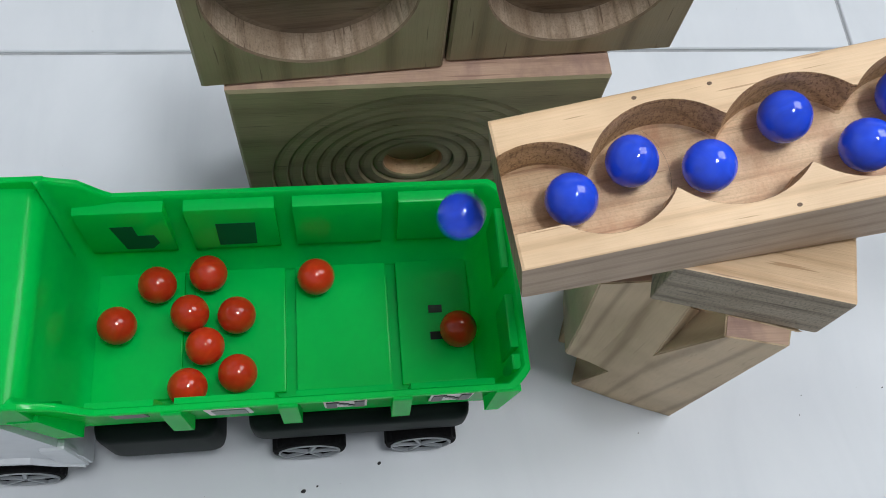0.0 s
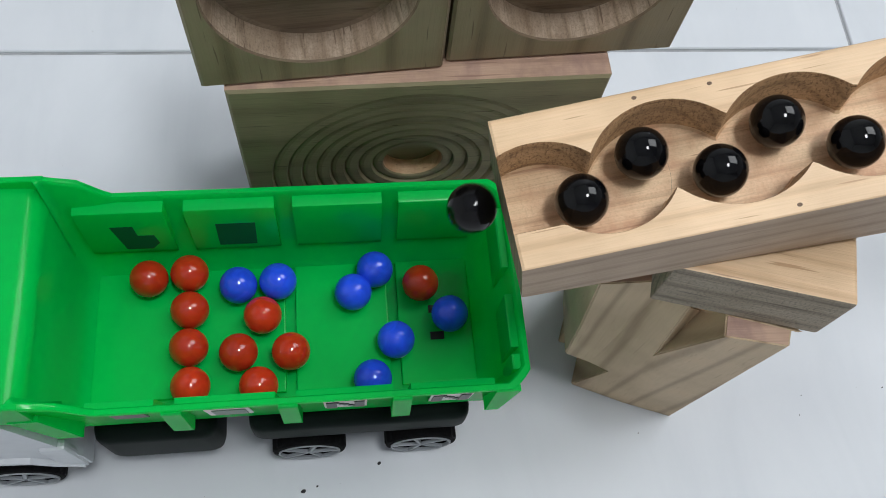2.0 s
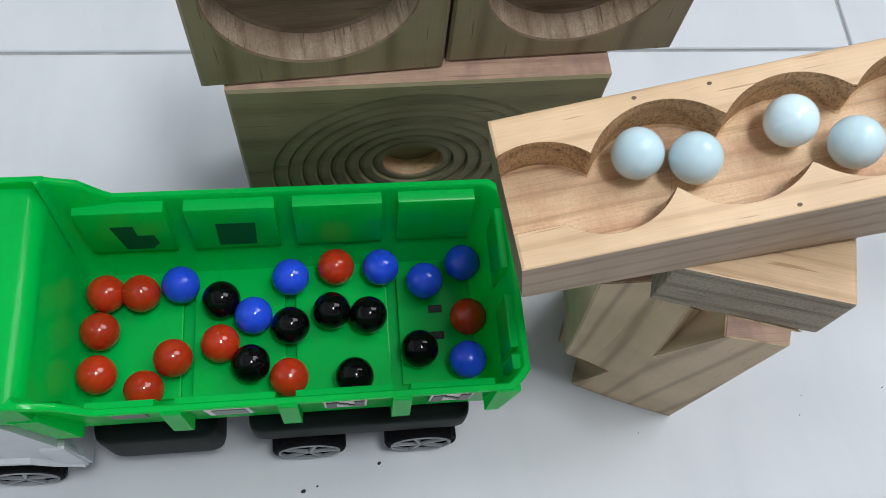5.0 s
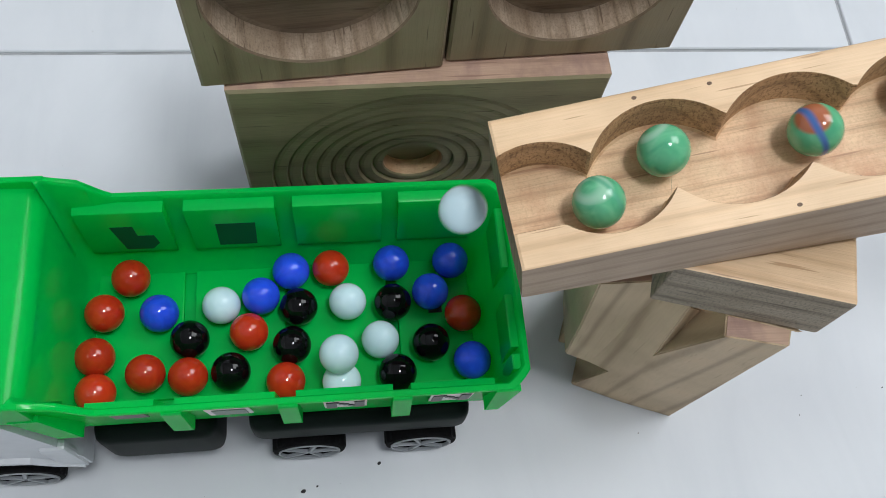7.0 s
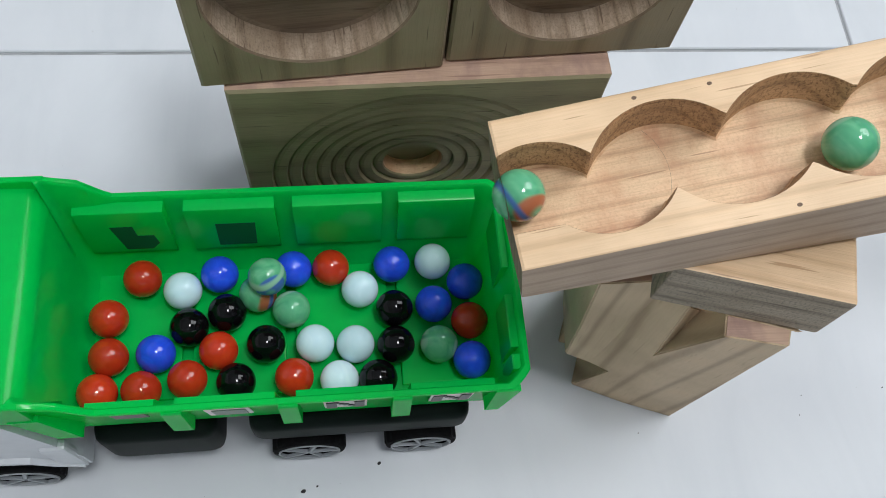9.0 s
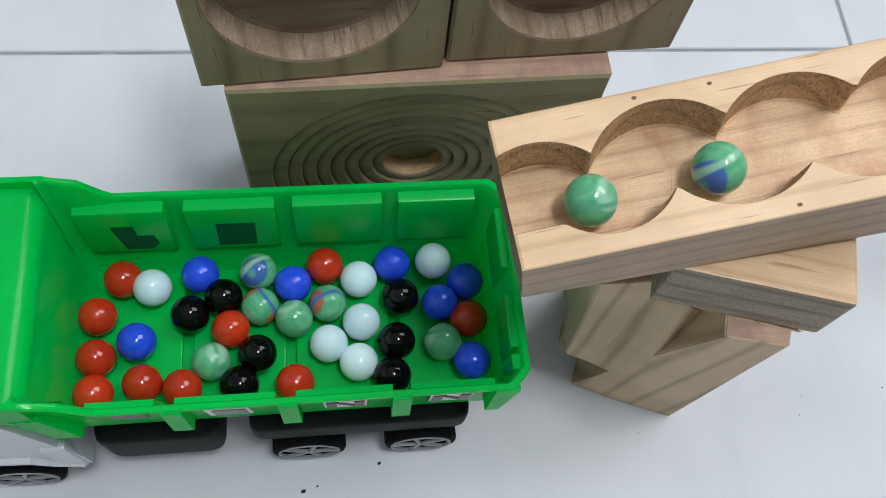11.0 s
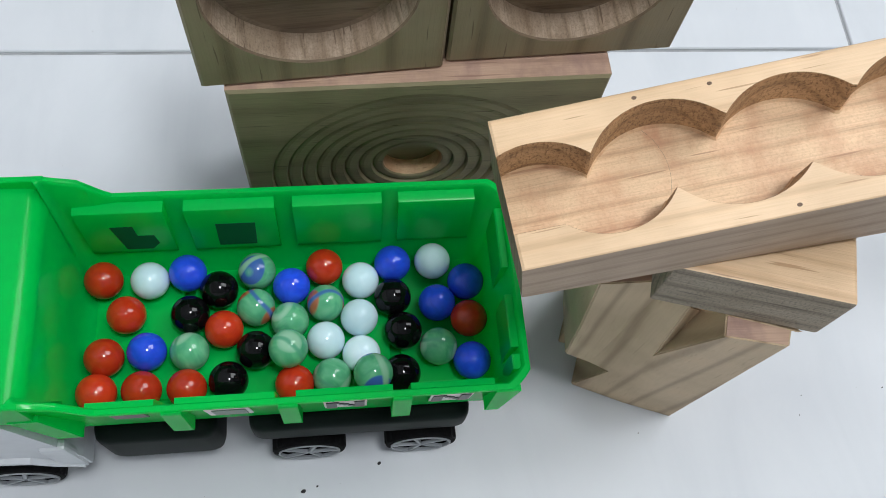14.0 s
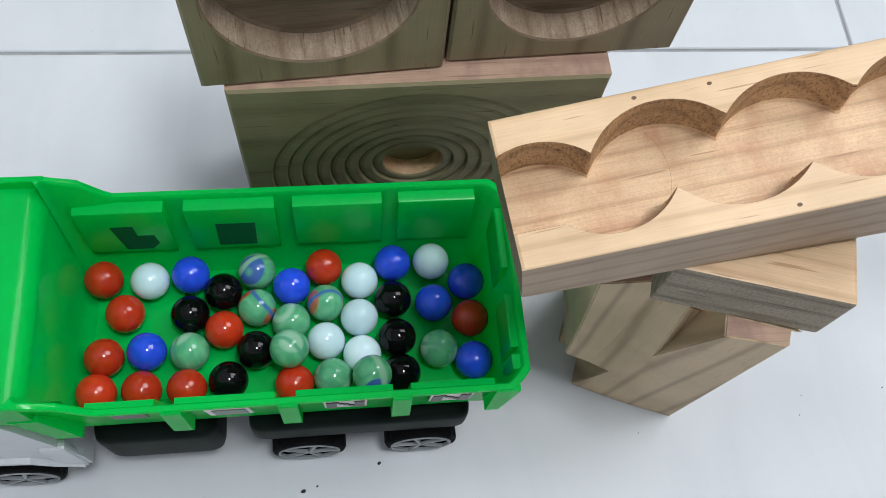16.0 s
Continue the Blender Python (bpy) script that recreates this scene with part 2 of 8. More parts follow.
def box(x0, x1, y0, y1, z0, z1, bevel=0.0, segments=2, bm=None):
    own = bm is None
    bm = bm or bmesh.new()
    vs = [bm.verts.new((x, y, z)) for x in (x0, x1) for y in (y0, y1) for z in (z0, z1)]
    fs = [(0, 1, 3, 2), (4, 6, 7, 5), (0, 4, 5, 1), (2, 3, 7, 6), (0, 2, 6, 4), (1, 5, 7, 3)]
    for f in fs:
        bm.faces.new([vs[i] for i in f])
    if bevel and own:
        bmesh.ops.bevel(bm, geom=list(bm.edges), offset=bevel, segments=segments, profile=0.6, affect="EDGES")
    return bm


# ---- room ----
def build_room():
    R = ROOM
    base = finish("floor", box(R["x0"], R["x1"], R["y0"], R["y1"], GROUND - 0.06, GROUND - 0.0015), GROUT)
    tagged(base, "grey grout bed under white glazed floor tiles", "floor", kind="structure")
    t = 0.1
    for nm, b in (("wall_north", (R["x0"] - t, R["x1"] + t, R["y1"], R["y1"] + t, GROUND - 0.06, R["top"])),
                  ("wall_south", (R["x0"] - t, R["x1"] + t, R["y0"] - t, R["y0"], GROUND - 0.06, R["top"])),
                  ("wall_west", (R["x0"] - t, R["x0"], R["y0"], R["y1"], GROUND - 0.06, R["top"])),
                  ("wall_east", (R["x1"], R["x1"] + t, R["y0"], R["y1"], GROUND - 0.06, R["top"]))):
        tagged(finish(nm, box(*b), WALL_PAINT), "plain white painted room wall", "wall", kind="structure")
    tagged(finish("ceiling", box(R["x0"] - t, R["x1"] + t, R["y0"] - t, R["y1"] + t, R["top"], R["top"] + t), WALL_PAINT),
           "plain white painted ceiling", "ceiling", kind="structure")
    for x, y, s, length, w in LAMPS:
        lamp = tagged(new("ceiling_lamp"), "white light panel under the ceiling, out of view, switched on", "lamp", "ceiling lamps")
        lamp.matrix_world = lamp_pose(x, y)
        h, g = s / 2 + 0.02, length / 2 + 0.02
        part("lamp_frame", box(-h, h, -g, g, -0.05, 0.0, 0.006), WALL_PAINT, lamp)
        part("lamp_stem", box(-0.02, 0.02, -0.02, 0.02, -0.002, 0.16 if x < 1 else 0.41, 0.004), WALL_PAINT, lamp)
        part("diffuser", box(-s / 2, s / 2, -length / 2, length / 2, -0.062, -0.05, 0.003), LAMP_GLOW, lamp)
    return base


FLOOR = build_room()


def build_tiles():
    """White square tiles with narrow joints; one joint crossing lies at (0.3192, 0.3184)."""
    side, gap = 0.60, 0.0022
    bm = bmesh.new()
    h = side / 2 - gap / 2
    top = [(-h + 0.0008, -h + 0.0008, 0), (h - 0.0008, -h + 0.0008, 0), (h - 0.0008, h - 0.0008, 0), (-h + 0.0008, h - 0.0008, 0)]
    mid = [(-h, -h, -0.0008), (h, -h, -0.0008), (h, h, -0.0008), (-h, h, -0.0008)]
    low = [(x, y, -0.008) for x, y, z in mid]
    loft([top, mid, low], bm)
    first = part("tile", bm, TILE, FLOOR)
    first.matrix_world = pose(0.3192 - side / 2, 0.3184 - side / 2, GROUND)
    for i in range(-5, 5):
        for j in range(-5, 5):
            x, y = 0.3192 + (i + 0.5) * side, 0.3184 + (j + 0.5) * side
            if (i, j) == (-1, -1):
                continue
            if not (ROOM["x0"] - side / 2 < x < ROOM["x1"] + side / 2 and ROOM["y0"] - side / 2 < y < ROOM["y1"] + side / 2):
                continue
            ob = new("tile", first.data)
            ob.parent = FLOOR
            ob.matrix_world = pose(x, y, GROUND)


build_tiles()


# ---- wooden blocks with turned faces ----
def turned_block(name, w, h, depth, cx, cz, rings, through, mats, label, m, bev=0.0012):
    """An upright block whose front (y = 0) is turned into rings (radius, depth)."""
    bm = bmesh.new()
    N = 120
    corners = [math.atan2(z - cz, x - cx) for x in (0, w) for z in (0, h)]
    angles = sorted([2 * math.pi * i / N - math.pi for i in range(N)] + corners)
    angles = [a for i, a in enumerate(angles) if i == 0 or a - angles[i - 1] > 1e-4 or a in corners]

    def edge_point(a, inset):
        c, s = math.cos(a), math.sin(a)
        d = min((((w - inset - cx) if c > 0 else (inset - cx)) / c) if abs(c) > 1e-9 else 9, (((h - inset - cz) if s > 0 else (inset - cz)) / s) if abs(s) > 1e-9 else 9)
        return cx + c * d, cz + s * d

    def ring(r, y):
        return [bm.verts.new((cx + r * math.cos(a), y, cz + r * math.sin(a))) for a in angles]

    def rim(inset, y):
        return [bm.verts.new((x, y, z)) for x, z in (edge_point(a, inset) for a in angles)]

    loops = [(rim(0, depth - bev), 0), (rim(0, bev), 0), (rim(bev, 0), 0)]
    for k, (r, y) in enumerate(rings):
        wall = k > 0 and abs(rings[k - 1][0] - r) < 0.4 * abs(rings[k - 1][1] - y) and y - rings[k - 1][1] > 0.006
        loops.append((ring(r, y), 2 if wall else 1 if k else 0))
    if through:
        loops.append((ring(rings[-1][0], depth), 2))
        loops.append((rim(bev, depth), 0))
        loops.append((loops[0][0], 0))
    for (a, _), (b, mi) in zip(loops, loops[1:]):
        for i in range(len(a)):
            j = (i + 1) % len(a)
            f = bm.faces.new((a[i], a[j], b[j], b[i]))
            f.material_index = mi
    if not through:
        f = bm.faces.new(loops[-1][0])
        f.material_index = 1
        back = rim(bev, depth)
        a = loops[0][0]
        for i in range(len(a)):
            j = (i + 1) % len(a)
            bm.faces.new((a[i], a[j], back[j], back[i]))
        bm.faces.new(back)
    bm.normal_update()
    bmesh.ops.recalc_face_normals(bm, faces=bm.faces)
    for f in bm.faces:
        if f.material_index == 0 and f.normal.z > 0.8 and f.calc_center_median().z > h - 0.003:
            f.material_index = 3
    ob = finish(name, bm, mats)
    ob.matrix_world = m
    return tagged(ob, label, "wooden block", "stacked wooden blocks")


STEPS = []
for k in range(8):
    rr = 0.0660 - 0.0066 * k
    STEPS += [(rr, 0.0009 * k), (rr - 0.0007, 0.0009 * k + 0.0021), (rr - 0.0016, 0.0009 * (k + 1) + 0.0004), (rr - 0.0030, 0.0009 * (k + 1))]
STEPS += [(0.0146, 0.0072), (0.0140, 0.0080), (0.0138, 0.0160)]
# Shaded olive front and hole back, pale routed hole wall, rosy top.
turned_block("wooden_block", 0.1545, 0.1413, 0.062, 0.0772, 0.0684, STEPS, False, [PINE_GREEN_SHADE, PINE_GREEN_SHADE, PINE_CUT, PINE_PINK],
             "brown wooden block with concentric turned rings and a hole, olive shade painted in", pose(-0.0487, 0.1923, GROUND, 0, 0, 2.39))
for bx, by, yaw, cx, cz, rad in ((-0.0572, 0.1942, 5.43, 0.0451, 0.0488, 0.0384), (0.0382, 0.2056, 3.74, 0.0470, 0.0455, 0.0362)):
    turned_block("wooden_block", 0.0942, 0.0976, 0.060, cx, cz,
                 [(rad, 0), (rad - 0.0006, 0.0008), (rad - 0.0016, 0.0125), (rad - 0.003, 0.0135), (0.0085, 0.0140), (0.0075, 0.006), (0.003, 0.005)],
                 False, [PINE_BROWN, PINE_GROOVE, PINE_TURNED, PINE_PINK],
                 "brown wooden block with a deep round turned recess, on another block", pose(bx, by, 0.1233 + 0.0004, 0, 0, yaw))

# ---- marble ramp ----
RAMP_POSE = pose(0.0461, 0.0888, 0.1862, 4.04, -10.26, 6.60)
RAMP_W, POCKET = 0.0477, 0.016


def ramp_edges(u):
    """Near and far sides of the routed zigzag channel at u."""
    far = 0.030
    for k in range(-1, 9):
        c = (0.0488 + 0.0385 * k, 0.0176, 0.0252) if k >= 0 else (0.0100, 0.0130, 0.0245)
        d = c[2] ** 2 - (u - c[0]) ** 2
        if d > 0:
            far = max(far, c[1] + math.sqrt(d))
    near = 0.0175
    for k in range(0, 9):
        c = (0.0299, 0.0276, 0.0222) if k == 0 else (0.0299 + 0.0383 * k, 0.0318, 0.0257)
        d = c[2] ** 2 - (u - c[0]) ** 2
        if d > 0:
            near = min(near, c[1] - math.sqrt(d))
    if u < 0.0152:
        near = 0.0111
    return near, far


def build_ramp():
    ramp = new("marble_ramp")
    tagged(ramp, "pale pine board with a routed zigzag channel, leaning on wooden blocks", "marble ramp")
    ramp.matrix_world = RAMP_POSE
    us = [0.0008 + 0.00125 * i for i in range(288)]
    bm = bmesh.new()
    cols = []
    e = 0.0004
    for n_, u in enumerate([0.0] + us):
        inset = e if n_ == 0 else 0.0
        near, far = ramp_edges(u)
        thick = 0.0288 + 0.1058 * min(u, 0.15)
        w = RAMP_W
        zt = -inset
        prof = [(inset, -thick + inset), (0.0, -thick + e), (0.0, -e), (e, zt), (near - e * 0.6, zt), (near, zt - e), (near + 0.0016, -POCKET + 0.0008), (near + 0.0024, -POCKET),
                (far - 0.0012, -POCKET), (far - 0.0003, -POCKET + 0.0008), (far, zt - e), (far + e * 0.6, zt), (w - e, zt), (w, -e), (w, -thick + e), (w - inset, -thick + inset)]
        cols.append([bm.verts.new((u, v, z)) for v, z in prof])
    K = len(cols[0])
    for a, b in zip(cols, cols[1:]):
        for i in range(K):
            j = (i + 1) % K
            f = bm.faces.new((a[i], a[j], b[j], b[i]))
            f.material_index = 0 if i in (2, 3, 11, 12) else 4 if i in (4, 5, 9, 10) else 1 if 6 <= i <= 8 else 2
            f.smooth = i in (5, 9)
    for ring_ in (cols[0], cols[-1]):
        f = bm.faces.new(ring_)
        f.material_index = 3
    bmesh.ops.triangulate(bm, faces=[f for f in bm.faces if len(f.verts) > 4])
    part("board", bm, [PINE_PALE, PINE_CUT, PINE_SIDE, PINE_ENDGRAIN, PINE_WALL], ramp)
    # two small knots in the board's face
    for u, v in ((0.0662, 0.0478 - 0.0030), (0.0795, 0.0025), (0.0437, 0.0452)):
        kb = bmesh.new()
        bmesh.ops.create_cone(kb, cap_ends=True, segments=10, radius1=0.0007, radius2=0.0006, depth=0.0004)
        for vv in kb.verts:
            vv.co.x *= 1.3
        k = part("knot", kb, KNOT_BROWN, ramp, "small dark knot")
        k.location = (u, v, -0.00014)
    ln = bmesh.new()
    arc = [radians(-62 + 3.2 * i) for i in range(36)]
    secs = []
    for a in arc:
        ca, sa = math.cos(a), math.sin(a)
        secs.append([(0.0299 + r * ca, 0.0276 + r * sa, -POCKET + z) for r, z in ((0.02214, -0.0002), (0.02214, 0.00003), (0.02220, 0.00003), (0.02220, -0.0002))])
    part("scribed_line", loft(secs, ln), PINE_ENDGRAIN, ramp, "thin dark scribed arc in the channel floor")
    return ramp


build_ramp()


# ---- props under the ramp ----
def build_props():
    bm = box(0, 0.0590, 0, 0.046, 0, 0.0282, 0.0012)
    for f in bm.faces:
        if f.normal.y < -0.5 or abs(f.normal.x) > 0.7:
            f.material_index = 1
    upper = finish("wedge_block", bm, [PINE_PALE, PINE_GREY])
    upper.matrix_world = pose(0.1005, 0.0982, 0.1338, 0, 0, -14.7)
    tagged(upper, "pale pine offcut with a rough grey sawn side, under the ramp", "wooden block", "prop blocks")
    # lower prop: a cut block with a scooped side, a notch and an undercut foot
    V = dict(a=(107.9, 108.7, -18), b=(134.0, 97.6, -18), c=(157.1, 89.5, -18), d=(147.1, 79.2, 133.4), e=(125.0, 83.7, 133.4), v=(127.3, 91.8, 133.4), g=(120.8, 95.1, 75.7),
             h=(114.1, 102.0, 28.4), j=(118.5, 98.0, 125.0), n=(111.3, 106.9, 128.3), m=(87.0, 108.1, 124.2), t=(90.6, 108.2, 78.8), k=(93.7, 109.4, 34.6), s=(104.5, 105.3, 33.3), i=(128.0, 101.0, 112.0),
             w=(149.5, 85.6, 133.4), A=(114.9, 128.7, -18), H=(121.1, 122.0, 30.0), K=(104.0, 131.5, 36.0), Q=(104.0, 131.5, -18))
    bm = bmesh.new()
    P = {k_: bm.verts.new(tuple(c_ / 1000 for c_ in v_)) for k_, v_ in V.items()}
    for names in ("abcdegh", "hgjs", "sjnmtk", "egi", "gji", "jni", "hskKH", "ahHA", "AHKQ", "dwve", "vie", "wniv"):
        bm.faces.new([P[c_] for c_ in names])
    loop = "abcdwnmtkKQA"
    shift = {"m": (-0.006, 0.030, -0.004), "t": (-0.002, 0.028, -0.004), "k": (0.002, 0.024, 0.0)}
    back = {c_: bm.verts.new(P[c_].co + Vector(shift.get(c_, (0.013, 0.036, 0)))) for c_ in loop}
    for c1, c2 in zip(loop, loop[1:] + loop[0]):
        bm.faces.new((P[c1], P[c2], back[c2], back[c1]))
    bm.faces.new([back[c_] for c_ in loop])
    bmesh.ops.triangulate(bm, faces=[f for f in bm.faces if len(f.verts) > 4])
    bmesh.ops.recalc_face_normals(bm, faces=bm.faces)
    for f in bm.faces:
        f.material_index = 1 if f.normal.z > 0.8 else 0
    bmesh.ops.bevel(bm, geom=[e for e in bm.edges if len(e.link_faces) == 2 and e.calc_face_angle(0) > 0.7], offset=0.0005, segments=2, affect="EDGES")
    lower = finish("notched_block", bm, [PINE_PROP, PINE_PINK], smooth=True)
    tagged(lower, "notched sandy pine block standing on the tiles as a prop", "wooden block", "prop blocks")


build_props()


# ---- toy dump truck ----
def mm(*p):
    return tuple(c / 1000 for c in p)


def build_truck():
    truck = new("toy_dump_truck")
    tagged(truck, "green and white plastic toy dump truck with grey chassis", "toy truck")
    truck.matrix_world = pose(0.0, 0.1222, 0.0, 0, 0, 1.1)
    NEAR = 3.2
    BARS = {1: ((-109.0, -74.6), (-66.8, -31.4), (-24.2, 11.6), (18.4, 49.5)), -1: ((-98.0, -74.2), (-67.0, -31.6), (-24.0, 11.3), (18.0, 49.2))}
    bm = box(*mm(-112, 50, -31, 29, 44.5, 48.4))
    bed = part("bed", bm, GREEN, truck, "bright green plastic dump bed")
    # floor plates with narrow grooves between them
    for a, b in ((-110.0, -74.0), (-69.4, -31.0), (-26.6, 13.2), (17.6, 49.6)):
        part("floor_plate", box(*mm(a, b, -28.4, 28.0, 48.3, 50.9), 0.0006), GREEN, bed)

    def out(y, sign):
        return sign * y - (NEAR * min(1.0, max(0.0, (y - 26.0) / 6.0)) if sign < 0 else 0.0)

    # the tub: rounded rings from the floor up the inside, over the rim and down the outside
    def rim_top(x):
        k = min(1.0, max(0.0, (-93.5 - x) / 14.0))
        return 99.4 + 15.2 * (k * k * (3 - 2 * k) * 0.4 + k * 0.6)

    def level(kind, z, y, x0, x1, r, front):
        """Corner points of one rounded ring, counter-clockwise from the tailgate's near corner."""
        pts, seg = [], 6
        yn = -y - NEAR
        for cx, cy, a0, q in ((x1 - r, yn + r, -90, r), (x1 - r, y - r, 0, r), (x0 + front, y - front, 90, front), (x0 + front, yn + front, 180, front)):
            p0, p1 = [(cx + q * math.cos(radians(a)), cy + q * math.sin(radians(a))) for a in (a0, a0 + 90)]
            for i in range(seg + 1):
                a, k = radians(a0 + 90 * i / seg), i / seg
                flat = 0.75 if a0 < 90 else 0.0
                pts.append(tuple((1 - flat) * u + flat * (v0 + (v1 - v0) * k) for u, v0, v1 in zip((cx + q * math.cos(a), cy + q * math.sin(a)), p0, p1)))
        # extra stations along the sloping part of the long sides
        slope = [-91, -93.5, -96, -98.5, -101, -103.5]
        n = seg + 1
        pts = pts[:2 * n] + [(x, y) for x in slope] + pts[2 * n:] + [(x, yn) for x in slope[::-1]]
        ring_ = []
        for i, (px_, py_) in enumerate(pts):
            zz = z
            if kind == "top":
                head = 2 * n + len(slope) + seg <= i <= 3 * n + len(slope)
                zz = z + (104.0 if head else rim_top(px_)) - 99.4
            ring_.append((px_, py_, zz))
        return ring_
    LEVELS = [("low", 49.8, 27.6, -109.4, 49.8, 3.0, 3.0), ("low", 51.0, 28.6, -110.6, 51.2, 3.6, 3.8), ("low", 53.4, 30.4, -112.2, 53.2, 4.2, 5.0), ("low", 57.5, 32.2, -113.4, 55.0, 4.8, 6.2),
              ("low", 63.0, 33.6, -114.2, 55.9, 5.4, 6.6), ("low", 70.0, 34.8, -114.8, 56.5, 5.8, 6.4), ("top", 97.6, 39.6, -116.4, 60.0, 6.4, 2.6), ("top", 98.9, 40.1, -116.8, 60.4, 6.6, 2.4),
              ("top", 99.4, 40.5, -117.2, 60.8, 6.8, 2.2), ("top", 99.4, 42.1, -118.4, 62.4, 7.2, 2.2), ("top", 98.9, 42.5, -118.8, 62.8, 7.2, 2.2), ("top", 97.4, 42.5, -118.8, 62.8, 7.2, 2.2),
              ("top", 97.2, 41.6, -118.2, 62.0, 7.0, 2.2), ("low", 68.0, 37.2, -117.0, 59.4, 6.6, 6.0), ("low", 56.0, 35.6, -116.0, 58.0, 6.0, 6.0), ("low", 47.0, 33.0, -114.0, 56.0, 5.0, 5.0), ("low", 45.4, 28.0, -109.0, 50.0, 4.0, 4.0)]
    rings = [level(*lv) for lv in LEVELS]
    total = len(rings[0])
    # stations that each wall takes from the ring
    spans = {"tailgate": (3, 10), "far": (10, 18), "headboard": (18, 35), "near": (35, total + 3)}
    walls = {}
    for nm, (i0, i1) in spans.items():
        bm = bmesh.new()
        cols = [[bm.verts.new(mm(*rings[k][i % total])) for k in range(len(rings))] for i in range(i0, i1 + 1)]
        for c0, c1 in zip(cols, cols[1:]):
            for k in range(len(rings) - 1):
                bm.faces.new((c0[k], c0[k + 1], c1[k + 1], c1[k]))
        walls[nm] = part(nm if nm in ("tailgate", "headboard") else "side_wall", bm, GREEN, bed, smooth=True)
    for sign in (-1, 1):
        w = walls["far" if sign > 0 else "near"]
        for a, b in BARS[sign]:
            yi, yo = (34.4, 39.6) if sign > 0 else (36.8, 40.2)
            poly = [(yo, 96.6), (yi + 0.8, 96.6), (yi + 0.2, 96.3), (yi, 95.6), (32.4, 66.5), (32.6, 63.6), (34.4, 61.5), (35.4, 68.0)]
            bm = loft([[mm(x, out(y, sign), z) for y, z in poly] for x in (a, a + 0.6, b - 0.6, b)])
            bmesh.ops.delete(bm, geom=[f for f in bm.faces if len(f.verts) == 4 and f.calc_center_median().y * sign > mm(36.2 if sign > 0 else 38.2)[0] and abs(f.calc_center_median().z - 0.082) < 0.01], context="FACES")
            part("wall_panel", bm, GREEN, w, smooth=True)
        # outer ribs, tapering downwards
        for c in ((-111.0, -71.6, -28.4, 14.6, 53.0) if sign > 0 else (-67.8, -26.8, 14.6)):
            top = 96.0 if sign > 0 else 98.0
            poly = [(41.8, top), (43.0, top), (43.6, top - 1.0), (43.8, 74.0), (43.2, 70.6), (42.0, 70.0), (37.6, 70.0)]
            part("rib", loft([[mm(x, out(y, sign), z) for y, z in poly] for x in (c - 3.5, c + 3.5)]), GREEN, w)
    # broad corner ribs of the near wall
    for (x0, x1), (u0, u1) in (((-123.0, -113.0), (-114.0, -105.4)), ((49.4, 58.6), (48.2, 53.4))):
        bm = loft([[mm(x0, -46.2, 97.8), mm(x1, -46.2, 97.8), mm(x1, -43.8, 97.8), mm(x0, -43.8, 97.8)], [mm(u0, -46.6, 72), mm(u1, -46.6, 72), mm(u1, -40.5, 72), mm(u0, -40.5, 72)],
                   [mm(u0, -46.0, 70), mm(u1, -46.0, 70), mm(u1, -40.0, 70), mm(u0, -40.0, 70)]])
        part("rib", bm, GREEN, walls["near"])
    # inner panels of the tailgate
    for y0, y1 in ((4.0, 30.0), (-28.8, -7.5), (-37.4, -31.6)):
        poly = [(60.4, 96.6), (57.4, 96.6), (56.8, 96.0), (56.4, 86.0), (56.6, 74.0), (57.6, 73.0), (58.6, 84.0)]
        part("wall_panel", loft([[mm(x, y, z) for x, z in poly] for y in (y0, y1)]), GREEN, walls["tailgate"], smooth=True)
    # guard plate over the cab, with a rounded edge and low side wings
    prof = [(-115.8, 101.0), (-116.2, 103.6), (-117.4, 106.2), (-119.4, 108.2), (-122.2, 109.2), (-180, 112.4), (-180, 109.4), (-122.6, 106.0), (-119.6, 104.0), (-118.6, 100.0)]
    guard = part("guard_plate", loft([[mm(x, y, z) for x, z in prof] for y in (-43.4, 40.2)]), GREEN, bed, "green guard plate reaching over the cab", True)
    for y0, y1, s0 in ((40.2, 42.6, 1), (-45.8, -43.4, -1)):
        secs = []
        for x, zl in ((-114.4, 95.0), (-122.0, 95.0), (-180.0, 103.0)):
            zt = rim_top(x) - 0.1
            secs.append([mm(x, y0, zl), mm(x, y1, zl), mm(x, y1, zt - 0.4), mm(x, (y0 + y1) / 2 + 0.8, zt), mm(x, (y0 + y1) / 2 - 0.8, zt), mm(x, y0, zt - 0.4)])
        part("side_wing", loft(secs), GREEN, guard, smooth=True)
    # slots in the floor: thin black plates painted as the shade inside them
    for y in (-7.7, 4.6):
        part("slot", box(*mm(31.0, 37.0, y - 1.8, y + 1.8, 50.75, 50.95)), SLOT_BLACK, bed, "dark slot in the bed floor")
